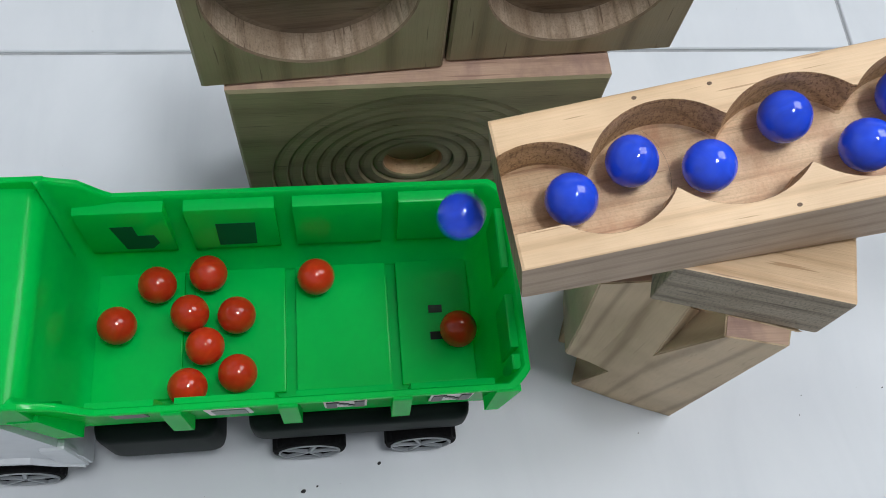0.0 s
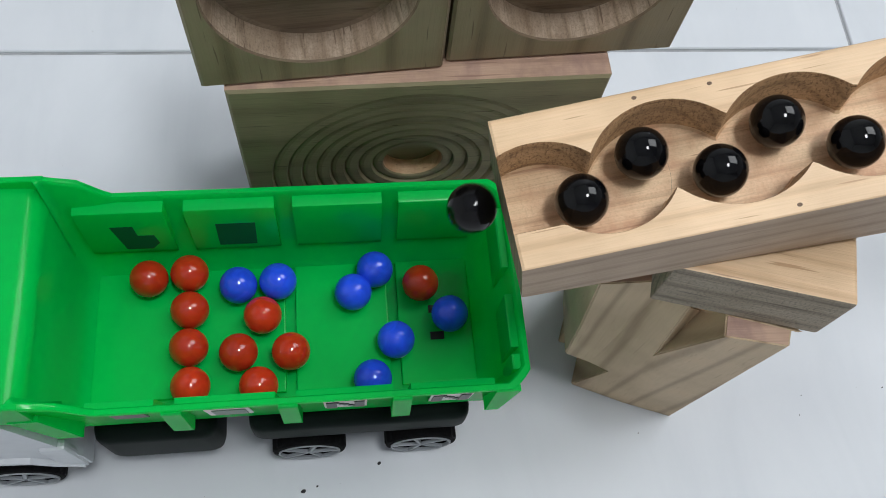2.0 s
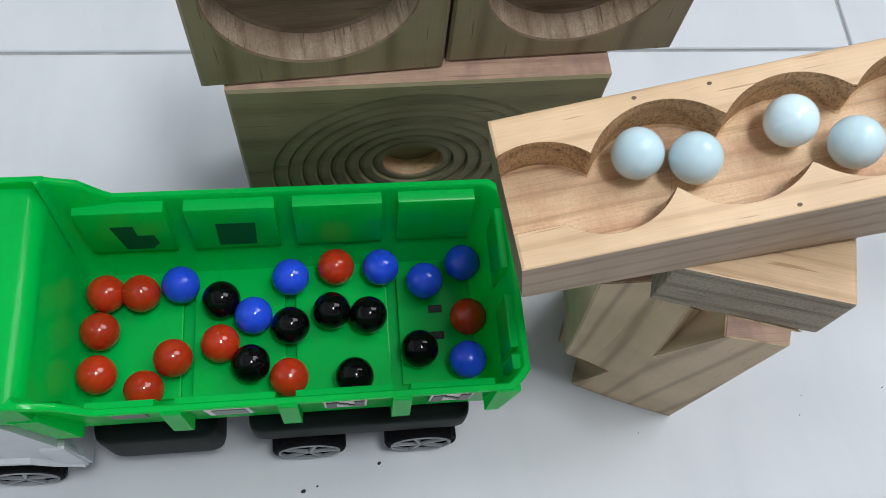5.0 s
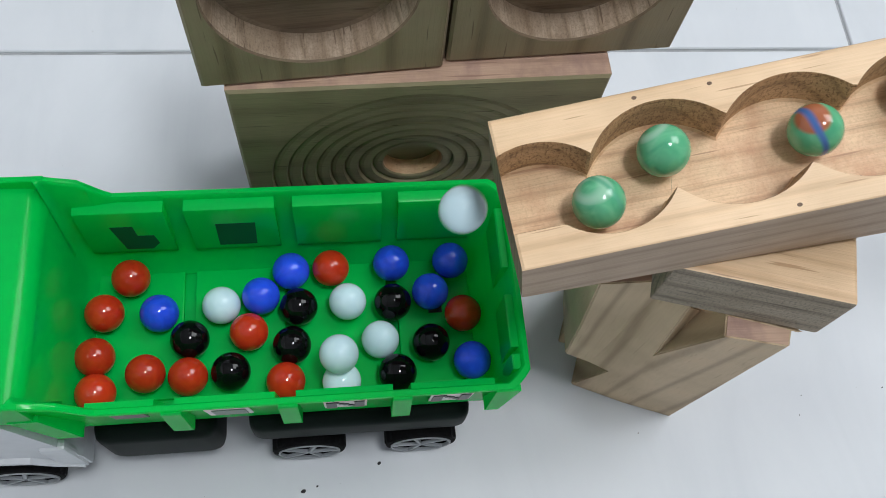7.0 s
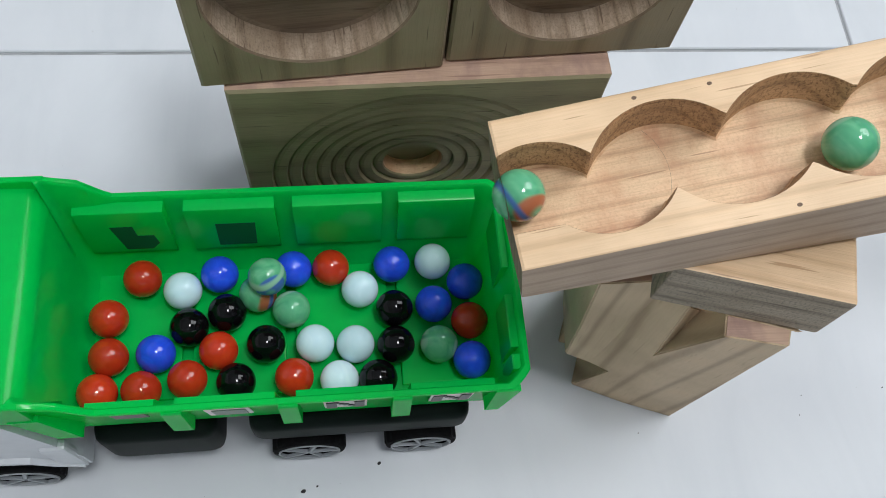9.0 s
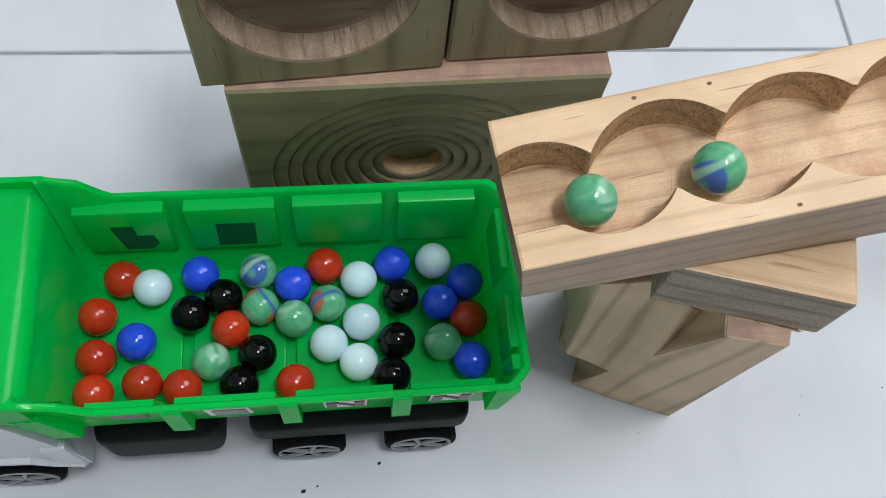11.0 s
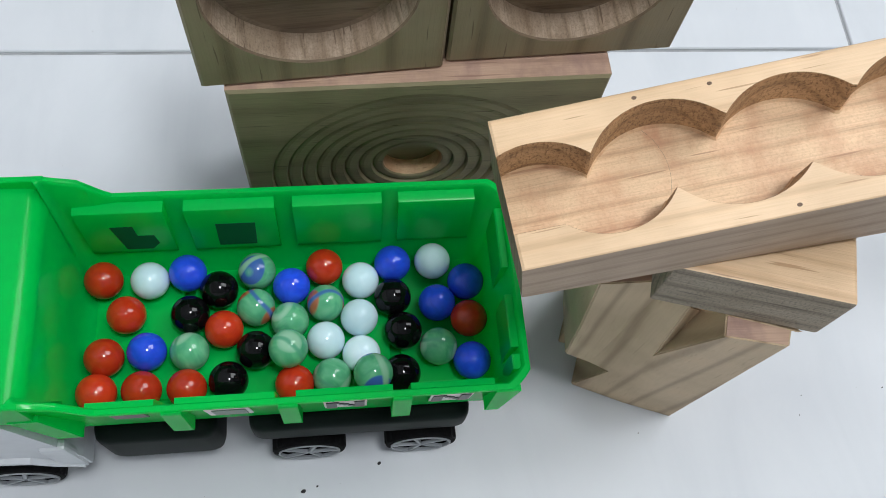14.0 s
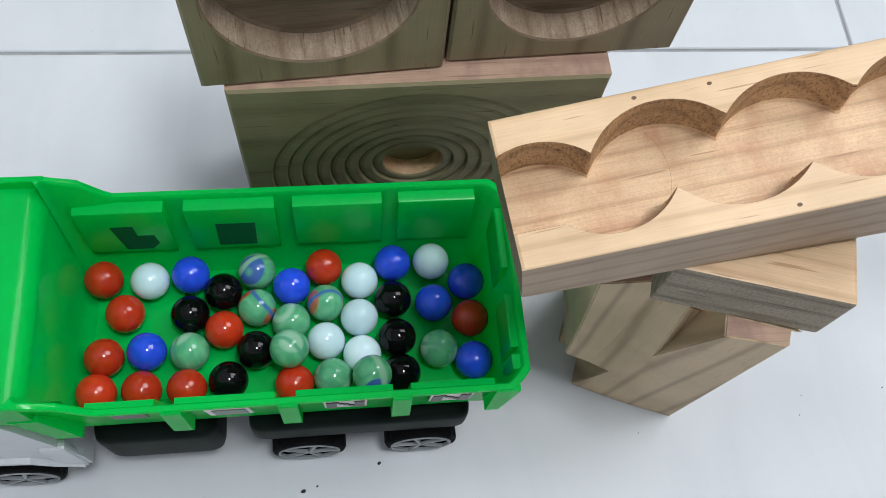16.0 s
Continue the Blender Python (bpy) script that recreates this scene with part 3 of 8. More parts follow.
    # prints on the outside of the walls
    for sign in (-1, 1):
        for k, (a, b) in enumerate(BARS[sign]):
            c = (a + b) / 2
            def strip(x0, x1, z0, z1, lift, mat, nm):
                def yy(z):
                    return 37.6 + (z - 66) * (41.6 - 37.6) / (97.2 - 66) + lift
                poly = [(yy(z0), z0), (yy(z1), z1), (yy(z1) - 0.4, z1), (yy(z0) - 0.4, z0)]
                part(nm, loft([[mm(x, out(y, sign), z) for y, z in poly] for x in (x0, x1)]), mat, bed)
            if k == 0:
                strip(c - 4, c + 8, 84, 94.0, 0.5, DECAL_DARK, "print_bar")
                continue
            strip(c - 8, c + 8, 76, 94.6, 0.5, DECAL_WHITE, "print_ground")
            if k == 1:
                strip(c - 5.5, c + 6.5, 79, 91.6, 0.9, DECAL_DULL, "print_bar")
            else:
                for d in (-5.2, 5.2):
                    strip(c + d - 1.9, c + d + 1.9, 77, 92.6, 0.9, DECAL_DARK, "print_bar")
                for d in range(5):
                    strip(c - 4.2 + 1.7 * d, c - 2.2 + 1.7 * d, 89.4 - 2.6 * d, 92.6 - 2.6 * d, 0.9, DECAL_DARK, "print_bar")
    # dark prints seen through the far wall
    def yi(z):
        return 32.4 + (z - 66.5) * 2.0 / 29.1
    for outline in (((-97.5, 86), (-88.5, 86), (-88.0, 78.5), (-81.5, 78.5), (-80.5, 72), (-84, 67.5), (-94.5, 67.5)), ((-56, 85.5), (-40, 85.5), (-41, 68), (-56.5, 68))):
        bm = loft([[mm(x, yi(z) + lift, z) for x, z in outline] for lift in (0.3, -0.12)])
        part("shape_print", bm, DECAL_GREENISH, bed, "dark print showing through the wall")
    # chassis
    bm = box(*mm(-48, 46.5, -42, 42, 19, 43), 0.006, 5)
    part("chassis", bm, CHASSIS_GREY, truck, "dark grey plastic chassis with rounded ends", True)
    part("chassis_rail", box(*mm(-170, 46, -20, 20, 10, 45.4), 0.002), CHASSIS_GREY, truck)
    for sign in (-1, 1):
        part("fuel_tank", box(*mm(-113, -62, sign * 29.5 - 12, sign * 29.5 + 12, 0, 38), 0.007, 5), CHASSIS_GREY, truck, "dark grey tank with rounded corners", True)
        part("axle_guard", box(*mm(-42, 44, sign * 24 - 4, sign * 24 + 4, 2, 22), 0.003), CHASSIS_GREY, truck)
    # wheels
    def wheel(x, sign):
        Rw, wd = 17.0, 14.0
        y_out = sign * (44.0 if x > -100 else 47.0)
        prof = [(Rw - 2.6, 0.0), (Rw - 0.8, 0.4), (Rw, 1.6), (Rw, wd - 1.6), (Rw - 0.8, wd - 0.4), (Rw - 2.6, wd)]
        n = 40
        bm = bmesh.new()
        secs = []
        for i in range(n):
            a = 2 * math.pi * i / n
            lug = 0.5 if i % 2 else 0.0
            secs.append([mm((r - (lug if r > Rw - 0.5 else 0)) * math.cos(a), -sign * y, (r - (lug if r > Rw - 0.5 else 0)) * math.sin(a)) for r, y in prof])
        loft(secs, bm, closed=True)
        tyre = part("wheel", bm, TYRE_BLACK, truck, "black toy wheel with a silver-grey spoked hub")
        tyre.location = mm(x, y_out, -1.0)
        hub = bmesh.new()
        ring_ = [(14.2, 0.0), (14.2, 1.6), (13.4, 1.6), (13.4, 0.0)]
        loft([[mm(r * math.cos(2 * math.pi * i / n), -sign * (y - 0.5), r * math.sin(2 * math.pi * i / n)) for r, y in ring_] for i in range(n)], hub, closed=True)
        for s_ in range(5):
            a = 2 * math.pi * s_ / 5 + 0.3 + x * 0.01
            c, s = math.cos(a), math.sin(a)
            def pt(r, o, y):
                return mm(r * c - o * s, -sign * (y - 0.4), r * s + o * c)
            wdt = 0.7
            loft([[pt(r, -wdt, 0), pt(r, wdt, 0), pt(r, wdt, 1.4), pt(r, -wdt, 1.4)] for r in (0.5, 13.6)], hub)
        part("hub", hub, HUB_SILVER, tyre, "silver-grey five-spoke hub")
        disc = bmesh.new()
        loft([[mm(14.3 * math.cos(2 * math.pi * i / n), -sign * y, 12.6 * math.sin(2 * math.pi * i / n)) for i in range(n)] for y in (3.4, 9.0)], disc)
        part("wheel_disc", disc, TYRE_BLACK, tyre)
    for x in (27.0, -25.0, -151.0):
        for sign in (-1, 1):
            wheel(x, sign)
    # cab
    bm = bmesh.new()
    arch = [(-188, 12), (-172, 14), (-167, 20), (-159, 25), (-151, 27), (-143, 25), (-135, 20), (-131, 13), (-119, 10)]
    poly = arch + [(-119, 24), (-123, 46), (-134, 98), (-186, 98)]
    loft([[mm(x, y, z) for x, z in poly] for y in (-44, 44)], bm)
    cab = part("cab", bm, CAB_WHITE, truck, "white plastic truck cab")
    for sign in (-1, 1):
        lip = [(-190, 22), (-172, 24), (-163, 29), (-151, 31.5), (-139, 29), (-131, 22), (-121, 15), (-121, 12.5), (-132, 18.5), (-140, 26), (-151, 28.5), (-162, 26), (-170, 20.5), (-190, 18.5)]
        part("fender", loft([[mm(x, sign * y, z) for x, z in lip] for y in (43.0, 46.4)]), CAB_WHITE, cab)
        part("side_step", box(*mm(-131, -120, sign * 43 - 2.6, sign * 43 + 2.6, 10, 46), 0.002), CAB_WHITE, cab)
        part("print_patch", box(*mm(-156, -147, sign * 44.1 - 0.2, sign * 44.1 + 0.2, 45, 49)), DECAL_RED, cab, "small reddish printed patch")
    return truck


build_truck()

# ---- crumbs on the tiles ----
random.seed(5)
for x, y, s in ((-0.0282, 0.0625, 0.0010), (0.0083, 0.0738, 0.0008), (-0.0215, 0.0645, 0.0005), (0.2262, 0.0868, 0.0003), (0.2753, 0.0992, 0.0004), (0.2297, 0.0970, 0.0003)):
    bm = bmesh.new()
    bmesh.ops.create_icosphere(bm, subdivisions=1, radius=s)
    for v in bm.verts:
        v.co.z = max(v.co.z * 0.5, -s * 0.3) + s * 0.3
        v.co.y *= 1.4
        v.co += noise.noise_vector(v.co * 2000) * s * 0.2
    ob = finish("crumb", bm, DIRT)
    ob.matrix_world = pose(x, y, GROUND, 0, 0, random.uniform(0, 180))
    tagged(ob, "tiny dark crumb lying on the white tiles", "crumb", "crumbs on the floor")


# ---- marbles ----
def build_marbles():
    looks = {
        "red": (MARBLE_RED, "glossy brick-red glass marble", 10),
        "blue": (MARBLE_BLUE, "glossy royal-blue glass marble", 7),
        "black": (MARBLE_BLACK, "glossy black glass marble", 7),
        "white": (MARBLE_WHITE, "glossy pale bluish-white glass marble", 6),
    }
    made = []

    def one(name, mat, label):
        key = mat.name
        if key not in meshes:
            bm = bmesh.new()
            bmesh.ops.create_uvsphere(bm, u_segments=40, v_segments=24, radius=0.008)
            me = bpy.data.meshes.new("marble")
            bm.to_mesh(me)
            bm.free()
            me.materials.append(mat)
            me.polygons.foreach_set("use_smooth", [True] * len(me.polygons))
            meshes[key] = me
        ob = new(name, meshes[key])
        made.append(tagged(ob, label, "marble", "marbles"))

    meshes = {}
    for colour, (mat, label, count) in looks.items():
        for _ in range(count):
            one(colour + "_marble", mat, label + " on the ramp and truck bed" if colour != "red" else label + " rolling on the green truck bed")
    swirls = [SWIRL_PLAIN, SWIRL_PLAIN, SWIRL_RED, SWIRL_BLUE, SWIRL_RED, SWIRL_PLAIN, SWIRL_PLAIN, SWIRL_BLUE, SWIRL_PLAIN]
    names = {SWIRL_PLAIN.name: "milky green glass marble with pale swirls", SWIRL_RED.name: "milky green glass marble with red and blue swirls",
             SWIRL_BLUE.name: "milky green glass marble with a blue swirl"}
    for mat in swirls:
        one("green_marble", mat, names[mat.name])
    return made


marbles = build_marbles()


def motions():
    walk(marbles[0], [(0, pose(-0.0995, 0.1224, 0.0580, 126, -0, -162)), (0.2, pose(-0.0927, 0.1199, 0.0580, 88, -38, -148)), (0.5, pose(-0.0839, 0.1141, 0.0580, -6, -29, -87)), (0.8, pose(-0.0748, 0.1103, 0.0580, -66, 11, -77)), (1, pose(-0.0689, 0.1103, 0.0580, -110, 17, -88)), (1.5, pose(-0.0699, 0.1118, 0.0580, -103, 6, -86)), (2, pose(-0.0699, 0.1118, 0.0580, -103, 6, -86)), (2.5, pose(-0.0754, 0.1125, 0.0580, -64, -2, -85)), (3, pose(-0.0758, 0.1111, 0.0580, -61, 8, -85)), (3.5, pose(-0.0790, 0.1108, 0.0580, -38, 8, -82)), (4, pose(-0.0790, 0.1122, 0.0580, -38, -3, -82)), (6.5, pose(-0.0697, 0.0989, 0.0580, -98, 59, -117)), (7, pose(-0.0695, 0.0993, 0.0580, -97, 56, -116)), (7.5, pose(-0.0696, 0.0979, 0.0580, -106, 65, -124)), (8, pose(-0.0700, 0.1043, 0.0580, -78, 22, -103)), (8.5, pose(-0.0697, 0.0996, 0.0580, -93, 55, -113)), (9, pose(-0.0697, 0.0981, 0.0580, -103, 64, -122)), (11, pose(-0.0715, 0.0945, 0.0580, 120, 87, 102)), (11.5, pose(-0.0696, 0.0960, 0.0580, -135, 74, -153)), (12, pose(-0.0697, 0.0946, 0.0580, -173, 76, 170)), (16, pose(-0.0697, 0.0944, 0.0580, 180, 76, 163))])
    walk(marbles[1], [(0, pose(-0.0843, 0.1400, 0.0580, 91, -0, 105)), (0.5, pose(-0.0914, 0.1384, 0.0580, 39, 2, 104)), (1, pose(-0.0883, 0.1414, 0.0580, 66, 17, 108)), (1.5, pose(-0.0897, 0.1435, 0.0580, 61, 34, 106)), (2, pose(-0.0880, 0.1430, 0.0580, 72, 26, 112)), (2.5, pose(-0.0900, 0.1412, 0.0580, 54, 19, 105)), (3, pose(-0.0880, 0.1435, 0.0580, 74, 30, 113)), (3.5, pose(-0.0955, 0.1370, 0.0580, 10, -5, 97)), (4, pose(-0.1080, 0.1284, 0.0580, -69, -28, 123)), (5.5, pose(-0.1045, 0.1164, 0.0580, 161, -68, -117)), (5.75, pose(-0.1038, 0.1142, 0.0580, 141, -55, -100)), (6, pose(-0.1033, 0.1127, 0.0580, 133, -44, -94)), (6.5, pose(-0.1023, 0.1098, 0.0580, 124, -23, -89)), (7, pose(-0.1071, 0.1091, 0.0580, 160, -15, -101)), (7.5, pose(-0.1062, 0.1088, 0.0580, 153, -14, -99)), (8, pose(-0.1072, 0.1105, 0.0580, 164, -25, -103)), (8.5, pose(-0.1065, 0.1093, 0.0580, 156, -17, -100)), (9, pose(-0.1017, 0.1088, 0.0580, 120, -17, -89)), (11.5, pose(-0.1073, 0.1086, 0.0580, 161, -12, -100)), (12, pose(-0.1073, 0.1086, 0.0580, 161, -12, -100)), (12.5, pose(-0.1034, 0.1096, 0.0580, 133, -22, -91)), (13, pose(-0.1035, 0.1087, 0.0580, 134, -15, -91)), (16, pose(-0.1035, 0.1087, 0.0580, 134, -15, -91))])
    walk(marbles[2], [(0, pose(-0.0633, 0.1445, 0.0580, 159, -0, -39)), (0.2, pose(-0.0680, 0.1438, 0.0580, -175, -23, -44)), (0.5, pose(-0.0708, 0.1432, 0.0580, -154, -32, -54)), (1, pose(-0.0706, 0.1437, 0.0580, -158, -34, -51)), (1.5, pose(-0.0712, 0.1450, 0.0580, -162, -44, -49)), (2, pose(-0.0712, 0.1450, 0.0580, -162, -44, -49)), (2.5, pose(-0.0712, 0.1447, 0.0580, -161, -43, -50)), (3, pose(-0.0714, 0.1445, 0.0580, -157, -42, -52)), (3.5, pose(-0.0773, 0.1442, 0.0580, -95, -51, -100)), (4, pose(-0.0981, 0.1436, 0.0580, -22, -3, -141)), (5, pose(-0.1050, 0.1367, 0.0580, -34, 67, -149)), (5.25, pose(-0.1066, 0.1341, 0.0580, -102, 79, 146)), (5.5, pose(-0.1067, 0.1317, 0.0580, -140, 66, 109)), (5.75, pose(-0.1066, 0.1296, 0.0580, -147, 51, 103)), (6, pose(-0.1063, 0.1280, 0.0580, -148, 39, 103)), (6.25, pose(-0.1065, 0.1268, 0.0580, -151, 31, 101)), (6.5, pose(-0.1074, 0.1261, 0.0580, -159, 27, 97)), (7, pose(-0.1050, 0.1280, 0.0580, -136, 37, 109)), (7.5, pose(-0.1034, 0.1297, 0.0580, -115, 43, 123)), (8, pose(-0.1030, 0.1280, 0.0580, -120, 30, 120)), (8.5, pose(-0.1010, 0.1259, 0.0580, -115, 10, 121)), (9, pose(-0.1030, 0.1255, 0.0580, -130, 15, 118)), (11.5, pose(-0.1077, 0.1269, 0.0580, -160, 37, 104)), (12, pose(-0.1019, 0.1259, 0.0580, -121, 13, 122)), (12.5, pose(-0.0972, 0.1272, 0.0580, -88, 2, 127)), (13, pose(-0.0956, 0.1267, 0.0580, -81, -8, 126)), (14, pose(-0.0960, 0.1269, 0.0580, -82, -5, 126)), (14.5, pose(-0.0965, 0.1275, 0.0580, -83, 1, 126)), (16, pose(-0.0965, 0.1275, 0.0580, -83, 1, 126))])
    walk(marbles[3], [(0, pose(-0.0702, 0.1267, 0.0580, 37, -0, 45)), (0.5, pose(-0.0697, 0.1259, 0.0580, 43, -1, 45)), (1, pose(-0.0707, 0.1267, 0.0580, 34, -2, 45)), (1.5, pose(-0.0703, 0.1285, 0.0580, 27, 9, 45)), (2, pose(-0.0703, 0.1282, 0.0580, 29, 7, 45)), (2.5, pose(-0.0703, 0.1280, 0.0580, 30, 6, 45)), (3, pose(-0.0700, 0.1277, 0.0580, 33, 6, 46)), (3.5, pose(-0.0701, 0.1282, 0.0580, 30, 8, 45)), (4, pose(-0.0705, 0.1270, 0.0580, 34, 0, 46)), (4.5, pose(-0.0815, 0.1303, 0.0580, -42, -27, 67)), (4.75, pose(-0.0867, 0.1330, 0.0580, -86, -17, 84)), (5, pose(-0.0908, 0.1364, 0.0580, -116, 5, 87)), (5.25, pose(-0.0916, 0.1385, 0.0580, -123, 20, 86)), (5.5, pose(-0.0939, 0.1407, 0.0580, -144, 33, 76)), (5.75, pose(-0.0977, 0.1423, 0.0580, -180, 33, 57)), (6, pose(-0.1018, 0.1428, 0.0580, 152, 17, 45)), (6.25, pose(-0.1054, 0.1424, 0.0580, 137, -4, 43)), (6.5, pose(-0.1084, 0.1424, 0.0580, 122, -19, 46)), (7, pose(-0.0955, 0.1435, 0.0580, 177, 38, 57)), (7.5, pose(-0.0869, 0.1437, 0.0580, -98, 43, 119)), (8, pose(-0.0908, 0.1405, 0.0580, -140, 28, 94)), (8.5, pose(-0.0896, 0.1433, 0.0580, -126, 47, 103)), (9, pose(-0.0906, 0.1431, 0.0580, -136, 46, 95)), (11.5, pose(-0.1038, 0.1430, 0.0580, 140, 13, 45)), (12, pose(-0.1084, 0.1429, 0.0580, 117, -12, 45)), (12.25, pose(-0.1070, 0.1429, 0.0580, 124, -4, 44)), (12.75, pose(-0.1070, 0.1429, 0.0580, 124, -4, 44)), (13.25, pose(-0.1070, 0.1429, 0.0580, 124, -4, 44)), (13.5, pose(-0.1084, 0.1429, 0.0580, 117, -12, 45)), (14, pose(-0.1066, 0.1428, 0.0580, 126, -2, 44)), (16, pose(-0.1066, 0.1431, 0.0580, 125, -1, 44))])
    walk(marbles[4], [(0, pose(-0.0508, 0.1252, 0.0580, 78, -0, 19)), (0.1, pose(-0.0556, 0.1274, 0.0580, 50, -26, 25)), (0.3, pose(-0.0505, 0.1290, 0.0580, 55, 12, 24)), (0.5, pose(-0.0482, 0.1320, 0.0580, 40, 35, 18)), (0.6, pose(-0.0522, 0.1319, 0.0580, 32, 7, 15)), (0.8, pose(-0.0529, 0.1245, 0.0580, 82, -12, 13)), (1, pose(-0.0486, 0.1139, 0.0580, 158, 6, 8)), (1.5, pose(-0.0444, 0.1103, 0.0580, -169, 30, 19)), (2, pose(-0.0496, 0.1088, 0.0580, -171, -9, 19)), (2.2, pose(-0.0522, 0.1021, 0.0580, -123, -36, -1)), (2.4, pose(-0.0454, 0.0959, 0.0580, -83, 18, -8)), (2.5, pose(-0.0418, 0.0969, 0.0580, -98, 42, -16)), (3, pose(-0.0503, 0.1001, 0.0580, -103, -23, -17)), (3.5, pose(-0.0575, 0.0976, 0.0580, -43, -56, -59)), (4, pose(-0.0788, 0.0946, 0.0580, 60, -23, -138)), (6.5, pose(-0.0888, 0.0948, 0.0580, 109, 31, -134)), (7, pose(-0.0866, 0.1013, 0.0580, 128, -15, -131)), (7.5, pose(-0.0881, 0.0964, 0.0580, 113, 18, -132)), (8, pose(-0.0842, 0.0958, 0.0580, 90, 3, -136)), (8.5, pose(-0.0893, 0.0948, 0.0580, 113, 32, -129)), (9, pose(-0.0877, 0.0943, 0.0580, 100, 27, -136)), (11.5, pose(-0.0873, 0.0975, 0.0580, 114, 8, -131)), (12, pose(-0.0867, 0.0966, 0.0580, 107, 11, -132)), (12.5, pose(-0.0886, 0.0943, 0.0580, 106, 32, -133)), (13, pose(-0.0877, 0.0943, 0.0580, 100, 28, -135)), (16, pose(-0.0875, 0.0943, 0.0580, 99, 26, -136))])
    walk(marbles[5], [(0, pose(-0.0633, 0.1120, 0.0580, 81, -0, 11)), (0.3, pose(-0.0618, 0.1132, 0.0580, 75, 12, 10)), (0.5, pose(-0.0540, 0.1141, 0.0580, 83, 68, 16)), (0.6, pose(-0.0524, 0.1101, 0.0580, 144, 55, 71)), (0.8, pose(-0.0480, 0.1003, 0.0580, -173, -13, 90)), (1, pose(-0.0420, 0.0950, 0.0580, -115, -42, 61)), (1.5, pose(-0.0397, 0.0951, 0.0580, -99, -32, 51)), (2, pose(-0.0411, 0.0942, 0.0580, -103, -43, 54)), (2.2, pose(-0.0364, 0.1007, 0.0580, -104, 14, 54)), (2.5, pose(-0.0263, 0.1029, 0.0580, -21, 50, 106)), (3, pose(-0.0271, 0.0946, 0.0580, -40, -8, 98)), (3.5, pose(-0.0269, 0.0991, 0.0580, -34, 24, 99)), (4, pose(-0.0297, 0.0978, 0.0580, -56, 16, 91)), (6.5, pose(-0.0269, 0.0969, 0.0580, -36, 9, 96)), (7, pose(-0.0301, 0.0956, 0.0580, -60, 2, 93)), (7.5, pose(-0.0265, 0.0976, 0.0580, -32, 14, 97)), (8, pose(-0.0272, 0.0977, 0.0580, -37, 14, 96)), (9, pose(-0.0267, 0.0972, 0.0580, -34, 10, 97)), (10.75, pose(-0.0261, 0.0939, 0.0580, -33, -13, 97)), (11.5, pose(-0.0267, 0.0967, 0.0580, -35, 7, 97)), (12, pose(-0.0265, 0.0948, 0.0580, -35, -7, 97)), (12.5, pose(-0.0265, 0.0943, 0.0580, -35, -10, 97)), (16, pose(-0.0265, 0.0943, 0.0580, -35, -10, 97))])
    walk(marbles[6], [(0, pose(-0.0496, 0.0999, 0.0580, 49, -0, -126)), (0.1, pose(-0.0482, 0.1046, 0.0580, 63, -33, -130)), (0.3, pose(-0.0433, 0.1142, 0.0580, -152, -66, 93)), (0.5, pose(-0.0347, 0.1180, 0.0580, -91, -13, 47)), (0.6, pose(-0.0298, 0.1199, 0.0580, -74, 21, 48)), (0.8, pose(-0.0272, 0.1187, 0.0580, -52, 26, 57)), (1, pose(-0.0284, 0.1089, 0.0580, -20, -38, 53)), (1.5, pose(-0.0279, 0.1071, 0.0580, -5, -45, 43)), (2, pose(-0.0281, 0.1084, 0.0580, -15, -40, 50)), (2.5, pose(-0.0282, 0.1193, 0.0580, -60, 25, 57)), (3, pose(-0.0244, 0.1107, 0.0580, -6, -17, 61)), (3.1, pose(-0.0195, 0.1149, 0.0580, 11, 27, 63)), (3.3, pose(-0.0047, 0.1216, 0.0580, 115, 51, 142)), (3.4, pose(-0.0097, 0.1334, 0.0580, -107, 45, -92)), (3.5, pose(-0.0103, 0.1405, 0.0580, -101, -6, -90)), (4, pose(-0.0100, 0.1461, 0.0580, -104, -46, -89)), (6.5, pose(-0.0081, 0.1455, 0.0580, -123, -40, -76)), (7, pose(-0.0112, 0.1454, 0.0580, -93, -40, -96)), (7.5, pose(-0.0100, 0.1456, 0.0580, -104, -42, -88)), (8, pose(-0.0108, 0.1456, 0.0580, -97, -42, -93)), (9, pose(-0.0112, 0.1456, 0.0580, -92, -42, -96)), (10.5, pose(-0.0134, 0.1467, 0.0580, -68, -46, -113)), (11.5, pose(-0.0139, 0.1463, 0.0580, -66, -41, -115)), (12.5, pose(-0.0139, 0.1460, 0.0580, -67, -40, -114)), (16, pose(-0.0142, 0.1460, 0.0580, -65, -39, -115))])
